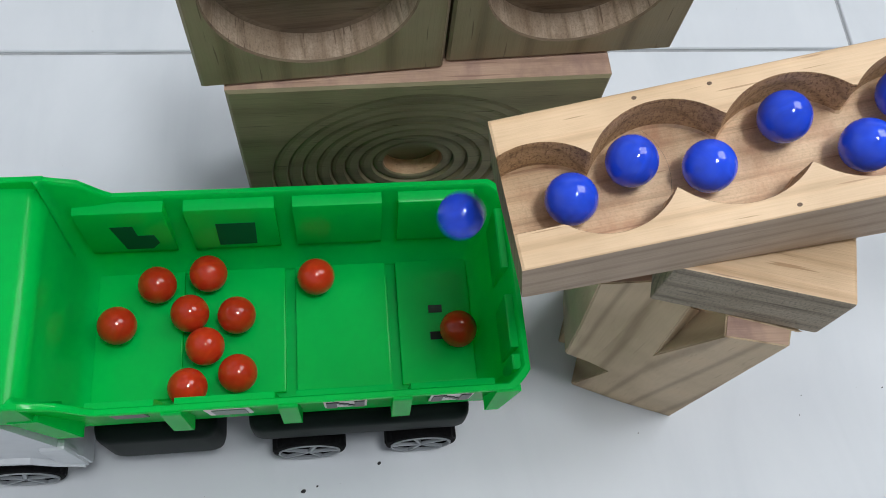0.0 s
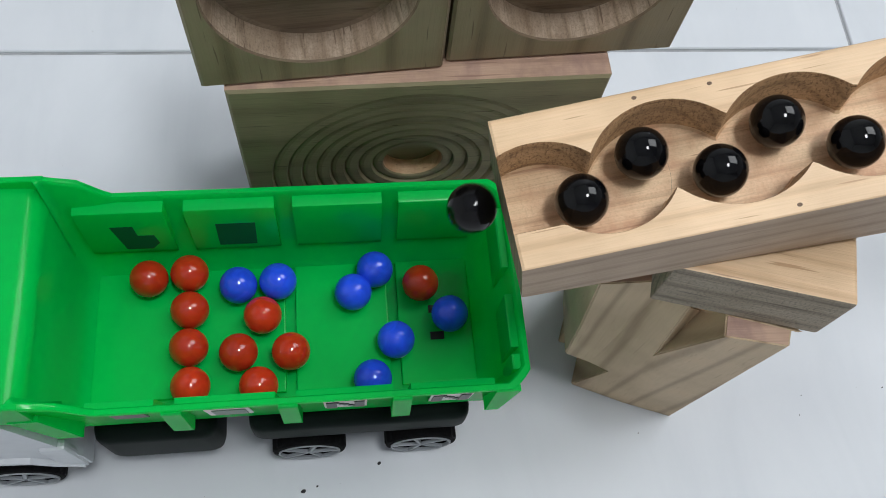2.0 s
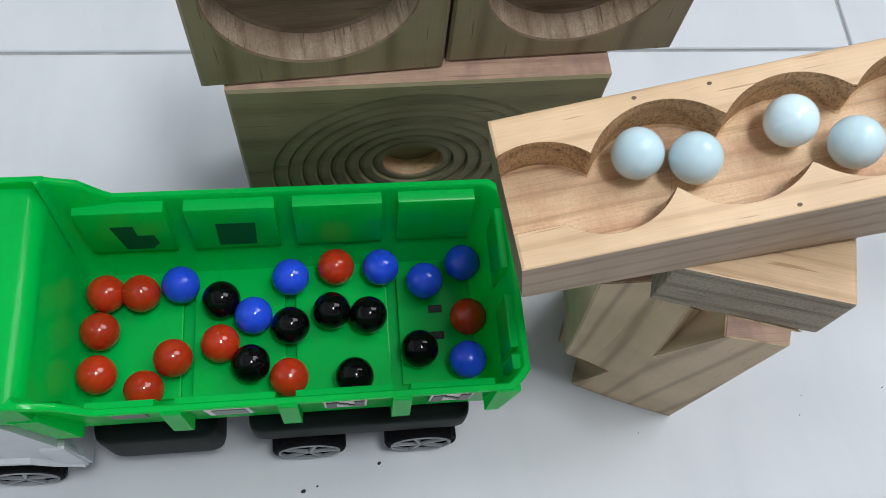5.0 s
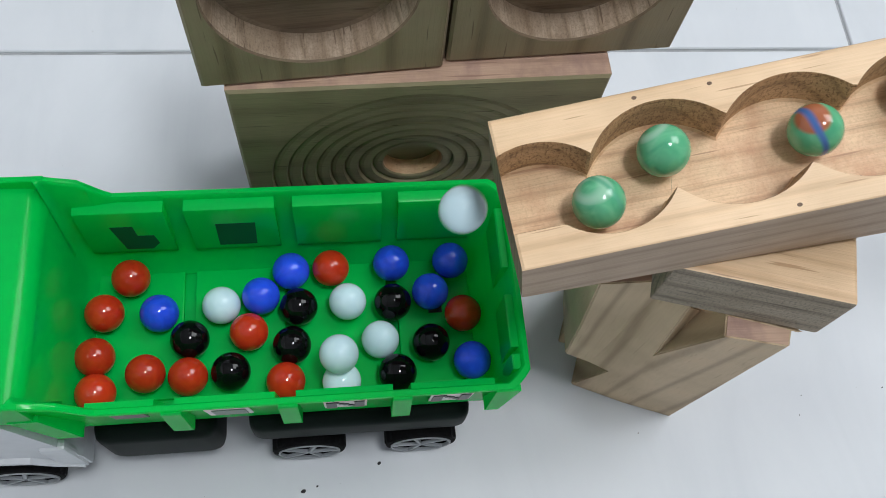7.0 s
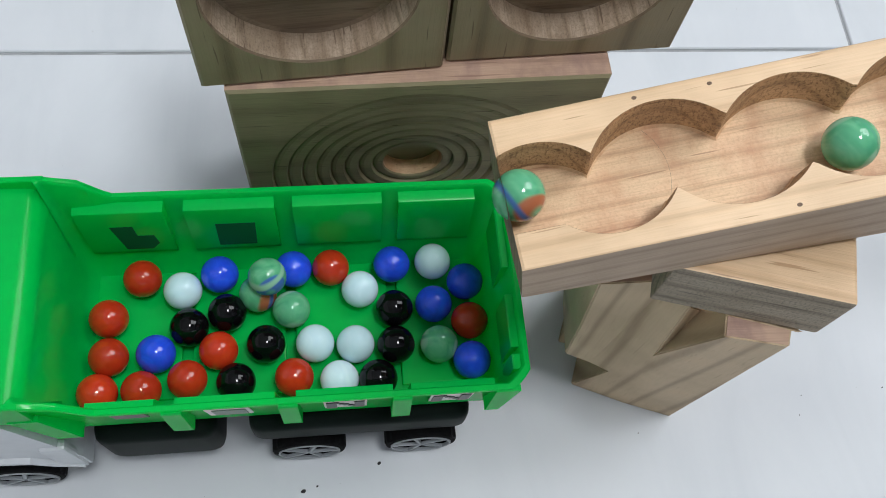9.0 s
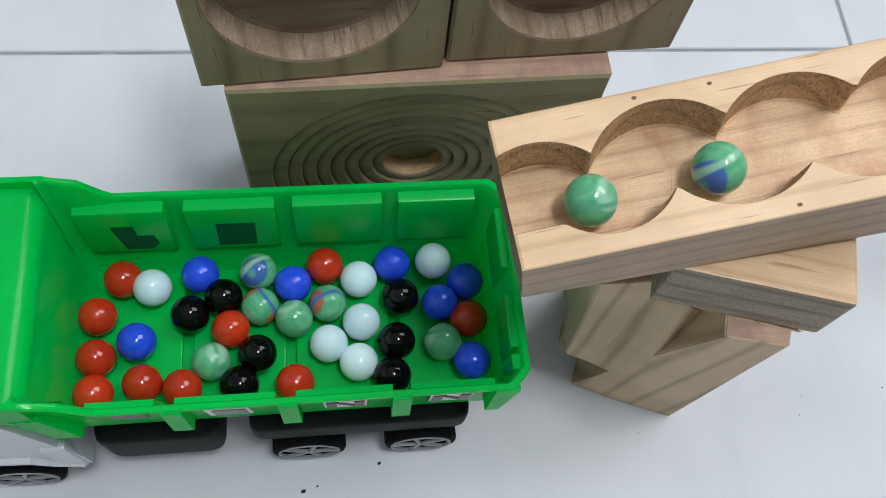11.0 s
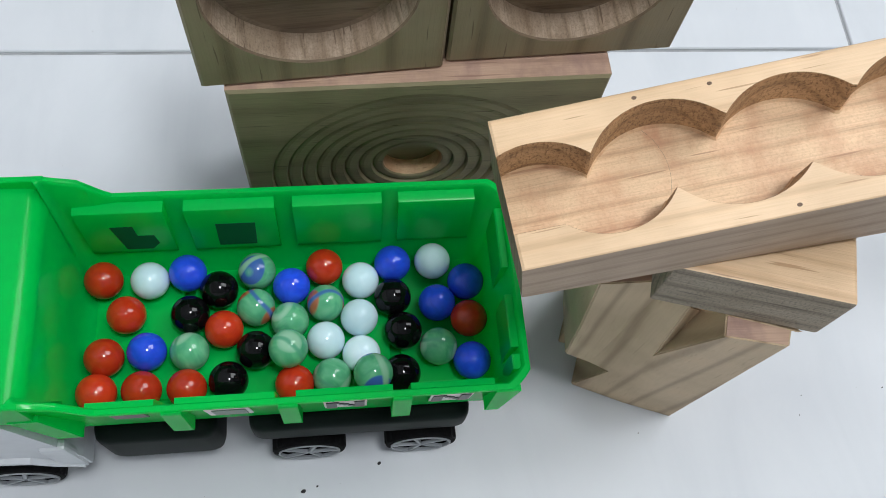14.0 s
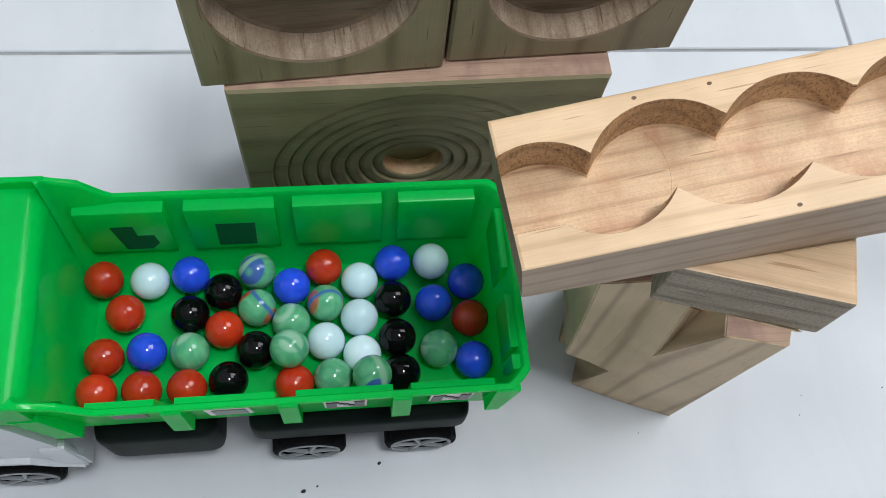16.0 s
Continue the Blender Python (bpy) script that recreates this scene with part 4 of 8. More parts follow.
    walk(marbles[7], [(0, pose(-0.0695, 0.0948, 0.0580, 105, -0, -117)), (0.5, pose(-0.0695, 0.0946, 0.0580, 104, 1, -117)), (2, pose(-0.0684, 0.0953, 0.0580, 99, -6, -116)), (2.5, pose(-0.0682, 0.0962, 0.0580, 101, -13, -117)), (3, pose(-0.0695, 0.0953, 0.0580, 107, -3, -118)), (3.2, pose(-0.0786, 0.0948, 0.0580, 167, 26, -104)), (3.5, pose(-0.0927, 0.0987, 0.0580, -115, 4, -79)), (4, pose(-0.1032, 0.1053, 0.0580, -45, -40, -106)), (6.5, pose(-0.1064, 0.0942, 0.0580, -45, 37, -106)), (7, pose(-0.1055, 0.0940, 0.0580, -54, 37, -111)), (7.5, pose(-0.1066, 0.0942, 0.0580, -43, 38, -105)), (8, pose(-0.1055, 0.0947, 0.0580, -51, 32, -109)), (8.5, pose(-0.1064, 0.0942, 0.0580, -45, 37, -106)), (9, pose(-0.1048, 0.0939, 0.0580, -59, 35, -114)), (11.5, pose(-0.1065, 0.0938, 0.0580, -45, 41, -105)), (12, pose(-0.1048, 0.0939, 0.0580, -59, 35, -114)), (13, pose(-0.1050, 0.0939, 0.0580, -57, 36, -113)), (16, pose(-0.1052, 0.0939, 0.0580, -55, 36, -112))])
    walk(marbles[8], [(0, pose(-0.0176, 0.1416, 0.0580, 99, -0, 9)), (0.1, pose(-0.0306, 0.1350, 0.0580, 154, -68, -30)), (0.3, pose(-0.0333, 0.1406, 0.0580, 30, -61, 89)), (0.5, pose(-0.0358, 0.1435, 0.0580, 8, -38, 106)), (0.6, pose(-0.0403, 0.1426, 0.0580, -30, -28, 128)), (0.8, pose(-0.0402, 0.1343, 0.0580, -108, -58, -173)), (1, pose(-0.0360, 0.1241, 0.0580, 156, -19, -100)), (1.5, pose(-0.0289, 0.1251, 0.0580, 101, -26, -78)), (2, pose(-0.0400, 0.1248, 0.0580, -176, -15, -112)), (2.2, pose(-0.0534, 0.1190, 0.0580, -116, 38, -97)), (2.5, pose(-0.0533, 0.1163, 0.0580, -122, 57, -101)), (3, pose(-0.0586, 0.1145, 0.0580, -47, 55, -37)), (3.5, pose(-0.0595, 0.1136, 0.0580, -32, 53, -24)), (4, pose(-0.0598, 0.1107, 0.0580, 4, 54, 5)), (4.75, pose(-0.0579, 0.1123, 0.0580, -22, 66, -18)), (5, pose(-0.0571, 0.1130, 0.0580, -42, 69, -37)), (5.25, pose(-0.0560, 0.1135, 0.0580, -67, 72, -61)), (5.5, pose(-0.0545, 0.1134, 0.0580, -105, 75, -97)), (5.75, pose(-0.0525, 0.1140, 0.0580, -139, 65, -129)), (6, pose(-0.0516, 0.1143, 0.0580, -146, 59, -135)), (6.5, pose(-0.0498, 0.1142, 0.0580, -161, 50, -148)), (7, pose(-0.0455, 0.1175, 0.0580, -158, 11, -146)), (7.5, pose(-0.0493, 0.1201, 0.0580, -125, 20, -137)), (8, pose(-0.0538, 0.1168, 0.0580, -115, 60, -130)), (8.5, pose(-0.0541, 0.1121, 0.0580, 160, 71, 150)), (9, pose(-0.0577, 0.1099, 0.0580, 78, 63, 73)), (10.75, pose(-0.0572, 0.1142, 0.0580, -50, 83, -53)), (11, pose(-0.0531, 0.1191, 0.0580, -120, 43, -121)), (11.5, pose(-0.0540, 0.1148, 0.0580, -149, 70, -146)), (12, pose(-0.0540, 0.1163, 0.0580, -129, 63, -128)), (12.5, pose(-0.0558, 0.1191, 0.0580, -95, 49, -99)), (16, pose(-0.0557, 0.1189, 0.0580, -96, 50, -99))])
    walk(marbles[9], [(0, pose(0.0427, 0.1154, 0.0580, 74, -0, 93)), (0.2, pose(0.0465, 0.1117, 0.0580, 102, -27, 86)), (0.5, pose(0.0464, 0.1130, 0.0580, 100, -18, 87)), (0.6, pose(0.0442, 0.1162, 0.0580, 84, 4, 89)), (0.8, pose(0.0364, 0.1200, 0.0580, 22, 25, 72)), (1, pose(0.0326, 0.1259, 0.0580, -34, 45, 37)), (1.5, pose(0.0262, 0.1337, 0.0580, -111, 11, -5)), (2, pose(0.0276, 0.1371, 0.0580, -137, 18, -11)), (2.2, pose(0.0342, 0.1385, 0.0580, -171, 59, -34)), (2.3, pose(0.0419, 0.1422, 0.0580, 89, 39, -119)), (2.5, pose(0.0390, 0.1472, 0.0580, 125, 12, -102)), (3, pose(0.0447, 0.1354, 0.0580, 40, 53, -158)), (3.5, pose(0.0460, 0.1301, 0.0580, -18, 42, 157)), (4, pose(0.0476, 0.1219, 0.0580, -64, -1, 139)), (6.5, pose(0.0457, 0.1205, 0.0580, -81, 2, 139)), (7, pose(0.0452, 0.1225, 0.0580, -72, 15, 140)), (7.5, pose(0.0471, 0.1153, 0.0580, -105, -29, 145)), (7.75, pose(0.0475, 0.1202, 0.0580, -74, -8, 135)), (8, pose(0.0479, 0.1196, 0.0580, -75, -13, 135)), (9, pose(0.0478, 0.1191, 0.0580, -78, -15, 136)), (10.5, pose(0.0475, 0.1178, 0.0580, -87, -19, 138)), (11, pose(0.0475, 0.1199, 0.0580, -76, -9, 136)), (11.25, pose(0.0475, 0.1200, 0.0580, -75, -9, 135)), (11.5, pose(0.0484, 0.1201, 0.0580, -70, -13, 134)), (11.75, pose(0.0475, 0.1201, 0.0580, -75, -8, 135)), (12.25, pose(0.0475, 0.1201, 0.0580, -75, -8, 135)), (12.75, pose(0.0475, 0.1201, 0.0580, -75, -8, 135)), (13.25, pose(0.0475, 0.1201, 0.0580, -75, -8, 135)), (16, pose(0.0482, 0.1201, 0.0580, -71, -12, 135))])
    walk(marbles[10], [(0, pose(0.0350, 0.1235, 0.1514, 123, -0, 102)), (0.1, pose(0.0218, 0.1277, 0.0764, 48, 29, 80)), (0.2, pose(0.0126, 0.1202, 0.0580, -1, -33, 82)), (0.3, pose(0.0131, 0.1204, 0.0580, 2, -31, 80)), (0.5, pose(0.0297, 0.1099, 0.0580, 92, -25, 29)), (0.6, pose(0.0317, 0.1001, 0.0580, 172, -23, -9)), (1, pose(0.0352, 0.1022, 0.0580, 154, -0, -5)), (1.2, pose(0.0401, 0.1107, 0.0580, 85, 24, -21)), (1.5, pose(0.0459, 0.1156, 0.0580, 24, 36, -54)), (2, pose(0.0395, 0.1225, 0.0580, 31, -31, -54)), (2.5, pose(0.0470, 0.1176, 0.0580, 10, 30, -54)), (3, pose(0.0450, 0.1177, 0.0580, 22, 21, -49)), (3.5, pose(0.0420, 0.1104, 0.0580, 84, 33, -18)), (4, pose(0.0458, 0.1025, 0.0580, 169, 49, 45)), (6.5, pose(0.0459, 0.1015, 0.0580, 177, 45, 51)), (7, pose(0.0476, 0.1014, 0.0580, -167, 51, 62)), (7.5, pose(0.0467, 0.0992, 0.0580, -165, 34, 64)), (8, pose(0.0481, 0.0987, 0.0580, -152, 35, 71)), (8.5, pose(0.0484, 0.1016, 0.0580, -161, 55, 65)), (8.75, pose(0.0475, 0.1016, 0.0580, -170, 52, 57)), (9.25, pose(0.0475, 0.1015, 0.0580, -170, 51, 58)), (9.5, pose(0.0475, 0.1015, 0.0580, -169, 51, 58)), (9.75, pose(0.0475, 0.1015, 0.0580, -169, 51, 58)), (10, pose(0.0475, 0.1014, 0.0580, -169, 50, 59)), (10.25, pose(0.0475, 0.1013, 0.0580, -168, 50, 59)), (10.5, pose(0.0475, 0.1013, 0.0580, -168, 50, 59)), (10.75, pose(0.0475, 0.1012, 0.0580, -168, 49, 59)), (11, pose(0.0475, 0.1012, 0.0580, -168, 49, 59)), (11.25, pose(0.0475, 0.1011, 0.0580, -167, 49, 60)), (11.75, pose(0.0475, 0.1011, 0.0580, -167, 49, 60)), (12.25, pose(0.0475, 0.1011, 0.0580, -167, 49, 60)), (12.75, pose(0.0475, 0.1011, 0.0580, -167, 49, 60)), (13.25, pose(0.0475, 0.1012, 0.0580, -167, 49, 60)), (13.75, pose(0.0475, 0.1013, 0.0580, -168, 50, 59)), (14.25, pose(0.0475, 0.1013, 0.0580, -168, 50, 59)), (14.75, pose(0.0475, 0.1012, 0.0580, -168, 49, 59)), (15.25, pose(0.0475, 0.1012, 0.0580, -168, 49, 59)), (15.75, pose(0.0475, 0.1012, 0.0580, -167, 49, 60)), (16, pose(0.0483, 0.1014, 0.0580, -160, 53, 65))])
    walk(marbles[11], [(0, pose(0.0638, 0.1124, 0.1833, 28, -0, 158)), (0.1, pose(0.0519, 0.1160, 0.1816, 9, 77, 143)), (0.2, pose(0.0377, 0.1226, 0.1699, -158, 26, -22)), (0.3, pose(0.0296, 0.1461, 0.1020, 144, -28, -20)), (0.4, pose(0.0088, 0.1354, 0.0580, -116, -43, -90)), (0.5, pose(-0.0188, 0.1472, 0.0580, -19, -25, -156)), (0.6, pose(-0.0371, 0.1502, 0.0580, 26, 40, -149)), (0.7, pose(-0.0448, 0.1500, 0.0580, 119, 66, -67)), (0.8, pose(-0.0501, 0.1480, 0.0580, -179, 43, -13)), (0.9, pose(-0.0559, 0.1367, 0.0580, -108, -1, 18)), (1, pose(-0.0551, 0.1325, 0.0580, -77, -4, 16)), (1.5, pose(-0.0435, 0.1326, 0.0580, -34, 67, 45)), (2, pose(-0.0505, 0.1388, 0.0580, -112, 19, -17)), (2.5, pose(-0.0557, 0.1385, 0.0580, -99, -16, -16)), (3, pose(-0.0530, 0.1360, 0.0580, -88, 8, -17)), (3.5, pose(-0.0604, 0.1423, 0.0580, -126, -53, 0)), (4, pose(-0.0709, 0.1445, 0.0580, 72, -48, 157)), (4.5, pose(-0.0728, 0.1432, 0.0580, 55, -38, 169)), (4.75, pose(-0.0737, 0.1415, 0.0580, 39, -33, 178)), (5, pose(-0.0746, 0.1398, 0.0580, 26, -26, -175)), (5.25, pose(-0.0762, 0.1380, 0.0580, 13, -13, -171)), (6.5, pose(-0.0849, 0.1316, 0.0580, -34, 53, 169)), (7, pose(-0.0827, 0.1272, 0.0580, -64, 27, 149)), (7.5, pose(-0.0780, 0.1293, 0.0580, -35, 3, 157)), (8, pose(-0.0911, 0.1166, 0.0580, -112, 23, 136)), (8.5, pose(-0.0834, 0.1102, 0.0580, -107, -49, 135)), (9, pose(-0.0829, 0.1095, 0.0580, -109, -55, 136)), (11.5, pose(-0.0920, 0.1157, 0.0580, -118, 22, 140)), (12, pose(-0.0906, 0.1125, 0.0580, -129, -1, 138)), (12.5, pose(-0.0866, 0.1106, 0.0580, -119, -31, 135)), (16, pose(-0.0866, 0.1106, 0.0580, -119, -31, 135))])
    walk(marbles[12], [(0, pose(0.0827, 0.1226, 0.1874, 139, -0, -164)), (0.1, pose(0.0769, 0.1153, 0.1858, 84, 48, 170)), (0.2, pose(0.0670, 0.1119, 0.1838, -50, 50, 49)), (0.3, pose(0.0602, 0.1160, 0.1830, -111, 19, 11)), (0.4, pose(0.0485, 0.1191, 0.1813, -152, -50, 25)), (0.5, pose(0.0374, 0.1156, 0.1790, 40, -52, -170)), (0.6, pose(0.0282, 0.1305, 0.0993, 105, 3, 156)), (0.7, pose(0.0098, 0.1158, 0.0580, 27, 27, 132)), (0.8, pose(0.0022, 0.1176, 0.0580, -41, 60, 80)), (1, pose(-0.0113, 0.1101, 0.0580, -91, -7, 52)), (1.2, pose(-0.0086, 0.1029, 0.0580, -37, -30, 34)), (1.5, pose(-0.0008, 0.0955, 0.0580, 35, 4, 15)), (2, pose(0.0055, 0.0952, 0.0580, 52, 47, 23)), (2.2, pose(-0.0003, 0.0981, 0.0580, 18, 10, 5)), (2.3, pose(-0.0075, 0.1082, 0.0580, -52, -26, 17)), (2.4, pose(-0.0126, 0.1167, 0.0580, -129, -21, 53)), (2.5, pose(-0.0116, 0.1222, 0.0580, -147, 16, 54)), (2.6, pose(-0.0098, 0.1303, 0.0580, 161, 64, 16)), (2.8, pose(-0.0024, 0.1443, 0.0580, 35, 30, -96)), (3, pose(0.0052, 0.1443, 0.0580, -21, 12, -118)), (3.5, pose(0.0184, 0.1471, 0.0580, -86, -34, -102)), (4, pose(0.0089, 0.1442, 0.0580, -28, 12, -116)), (6.5, pose(0.0147, 0.1469, 0.0580, -58, -24, -112)), (7, pose(0.0152, 0.1469, 0.0580, -62, -25, -111)), (7.25, pose(0.0095, 0.1465, 0.0580, -26, -4, -120)), (7.5, pose(0.0124, 0.1465, 0.0580, -44, -14, -117)), (8, pose(0.0152, 0.1464, 0.0580, -63, -22, -112)), (16, pose(0.0157, 0.1469, 0.0580, -65, -27, -111))])
    walk(marbles[13], [(0, pose(0.1047, 0.1185, 0.1908, 39, -0, 110)), (0.1, pose(0.0978, 0.1235, 0.1901, -6, 47, 90)), (0.2, pose(0.0855, 0.1266, 0.1883, -97, 19, 31)), (0.3, pose(0.0832, 0.1217, 0.1874, -76, -14, 32)), (0.4, pose(0.0758, 0.1154, 0.1856, -25, -79, -13)), (0.5, pose(0.0677, 0.1116, 0.1838, 113, -34, -147)), (0.6, pose(0.0626, 0.1149, 0.1833, 152, -10, -163)), (0.7, pose(0.0508, 0.1189, 0.1816, -149, 48, -139)), (0.8, pose(0.0417, 0.1172, 0.1799, -24, 56, -26)), (0.9, pose(0.0311, 0.1296, 0.1200, -48, -19, -36)), (1, pose(0.0193, 0.1252, 0.0720, 39, -35, -84)), (1.1, pose(0.0125, 0.1174, 0.0580, 89, 22, -91)), (1.3, pose(0.0095, 0.1085, 0.0580, 173, 74, -17)), (1.5, pose(0.0123, 0.1069, 0.0580, -45, 82, 123)), (2, pose(0.0158, 0.1117, 0.0580, 57, 49, -138)), (2.2, pose(0.0199, 0.1264, 0.0580, 91, -22, -128)), (2.5, pose(0.0272, 0.1337, 0.0580, -38, -81, -3)), (2.8, pose(0.0261, 0.1282, 0.0580, 48, -50, -87)), (3, pose(0.0289, 0.1245, 0.0580, 30, -21, -76)), (3.5, pose(0.0291, 0.1278, 0.0580, 20, -43, -70)), (4, pose(0.0266, 0.1414, 0.0580, -142, -58, 87)), (6.5, pose(0.0345, 0.1321, 0.0580, -16, -34, -24)), (7, pose(0.0316, 0.1330, 0.0580, -12, -56, -27)), (7.5, pose(0.0326, 0.1251, 0.0580, 33, -11, -55)), (8, pose(0.0321, 0.1251, 0.0580, 36, -13, -55)), (8.5, pose(0.0327, 0.1267, 0.0580, 26, -19, -52)), (9, pose(0.0327, 0.1272, 0.0580, 23, -22, -51)), (10.5, pose(0.0356, 0.1276, 0.0580, 5, -10, -46)), (16, pose(0.0327, 0.1277, 0.0580, 20, -25, -51))])
    walk(marbles[14], [(0, pose(0.1286, 0.1318, 0.1962, 166, -0, 140)), (0.1, pose(0.1207, 0.1257, 0.1942, 95, 11, 132)), (0.2, pose(0.1143, 0.1163, 0.1923, 21, -10, 132)), (0.3, pose(0.1073, 0.1166, 0.1911, -17, 24, 127)), (0.4, pose(0.0980, 0.1215, 0.1900, -123, 64, 37)), (0.5, pose(0.0900, 0.1255, 0.1890, -179, 13, -3)), (0.6, pose(0.0821, 0.1233, 0.1874, -157, -42, -10)), (0.7, pose(0.0762, 0.1148, 0.1856, -63, -29, -74)), (0.8, pose(0.0699, 0.1108, 0.1842, -12, -5, -91)), (0.9, pose(0.0600, 0.1139, 0.1827, 63, -17, -108)), (1, pose(0.0504, 0.1160, 0.1813, 138, 3, -119)), (1.1, pose(0.0370, 0.1230, 0.1649, -144, -4, -119)), (1.2, pose(0.0227, 0.1453, 0.0764, -67, -28, -145)), (1.3, pose(0.0086, 0.1286, 0.0580, -88, 47, -149)), (1.4, pose(-0.0070, 0.1378, 0.0580, 15, 29, -74)), (1.5, pose(-0.0167, 0.1342, 0.0580, 93, 11, -43)), (1.7, pose(-0.0061, 0.1439, 0.0580, 14, 7, -58)), (1.9, pose(0.0037, 0.1451, 0.0580, -58, 26, -81)), (2, pose(0.0079, 0.1442, 0.0580, -92, 33, -99)), (2.2, pose(0.0163, 0.1447, 0.0580, -151, 7, -121)), (2.5, pose(0.0144, 0.1467, 0.0580, -133, 1, -119)), (3, pose(0.0302, 0.1475, 0.0580, 153, -31, -96)), (3.5, pose(0.0433, 0.1474, 0.0580, 71, -11, -61)), (4, pose(0.0463, 0.1467, 0.0580, 55, 3, -60)), (6.5, pose(0.0467, 0.1459, 0.0580, 55, 10, -60)), (7, pose(0.0413, 0.1474, 0.0580, 84, -19, -62)), (7.5, pose(0.0463, 0.1343, 0.0580, 96, 57, -57)), (8, pose(0.0472, 0.1388, 0.0580, 70, 30, -75)), (8.5, pose(0.0471, 0.1372, 0.0580, 75, 41, -72)), (16, pose(0.0476, 0.1372, 0.0580, 71, 42, -75))])
    walk(marbles[15], [(0, pose(0.1501, 0.1201, 0.1988, 119, -0, -9)), (0.1, pose(0.1412, 0.1246, 0.1977, 77, -64, 19)), (0.2, pose(0.1265, 0.1287, 0.1955, -62, -33, 147)), (0.3, pose(0.1216, 0.1276, 0.1946, -87, -5, 156)), (0.4, pose(0.1176, 0.1233, 0.1935, -127, 8, 155)), (0.5, pose(0.1156, 0.1228, 0.1932, 173, 22, 138)), (0.6, pose(0.1058, 0.1180, 0.1910, 133, 50, 113)), (0.7, pose(0.1025, 0.1213, 0.1907, 78, 76, 62)), (0.8, pose(0.0980, 0.1240, 0.1902, 4, 51, -8)), (0.9, pose(0.0871, 0.1253, 0.1884, 5, -27, -7)), (1, pose(0.0825, 0.1209, 0.1873, 73, -47, -52)), (1.1, pose(0.0768, 0.1124, 0.1855, 130, -6, -81)), (1.2, pose(0.0698, 0.1105, 0.1841, -179, 1, -83)), (1.3, pose(0.0628, 0.1123, 0.1831, -129, -16, -90)), (1.4, pose(0.0494, 0.1158, 0.1811, -48, -17, -117)), (1.5, pose(0.0368, 0.1164, 0.1790, 22, 19, -116)), (1.6, pose(0.0258, 0.1454, 0.0861, 81, -34, -126)), (1.7, pose(0.0032, 0.1291, 0.0580, 104, 40, -125)), (1.8, pose(-0.0113, 0.1390, 0.0580, -175, 8, -85)), (1.9, pose(-0.0280, 0.1396, 0.0580, -99, -5, -82)), (2, pose(-0.0338, 0.1400, 0.0580, -57, -12, -89)), (2.2, pose(-0.0273, 0.1462, 0.0580, -123, -43, -55)), (2.5, pose(-0.0278, 0.1390, 0.0580, -93, 1, -66)), (2.75, pose(-0.0286, 0.1472, 0.0580, -119, -53, -53)), (3, pose(-0.0285, 0.1454, 0.0580, -110, -42, -60)), (3.25, pose(-0.0256, 0.1372, 0.0580, -101, 19, -62)), (3.5, pose(-0.0321, 0.1392, 0.0580, -66, -16, -61)), (4, pose(-0.0288, 0.1407, 0.0580, -93, -12, -55)), (6.5, pose(-0.0283, 0.1443, 0.0580, -114, -31, -47)), (7, pose(-0.0283, 0.1446, 0.0580, -115, -32, -46)), (8, pose(-0.0278, 0.1454, 0.0580, -123, -34, -42)), (8.25, pose(-0.0276, 0.1472, 0.0580, -137, -40, -34)), (9, pose(-0.0273, 0.1454, 0.0580, -126, -31, -40)), (9.25, pose(-0.0264, 0.1447, 0.0580, -126, -23, -40)), (9.5, pose(-0.0265, 0.1436, 0.0580, -119, -18, -42)), (9.75, pose(-0.0266, 0.1425, 0.0580, -113, -13, -44)), (10.75, pose(-0.0271, 0.1402, 0.0580, -98, -4, -46)), (11.5, pose(-0.0278, 0.1362, 0.0580, -75, 13, -44)), (12, pose(-0.0275, 0.1372, 0.0580, -81, 9, -46)), (13.5, pose(-0.0275, 0.1375, 0.0580, -83, 8, -46)), (14, pose(-0.0280, 0.1375, 0.0580, -80, 5, -45)), (16, pose(-0.0280, 0.1375, 0.0580, -80, 5, -45))])
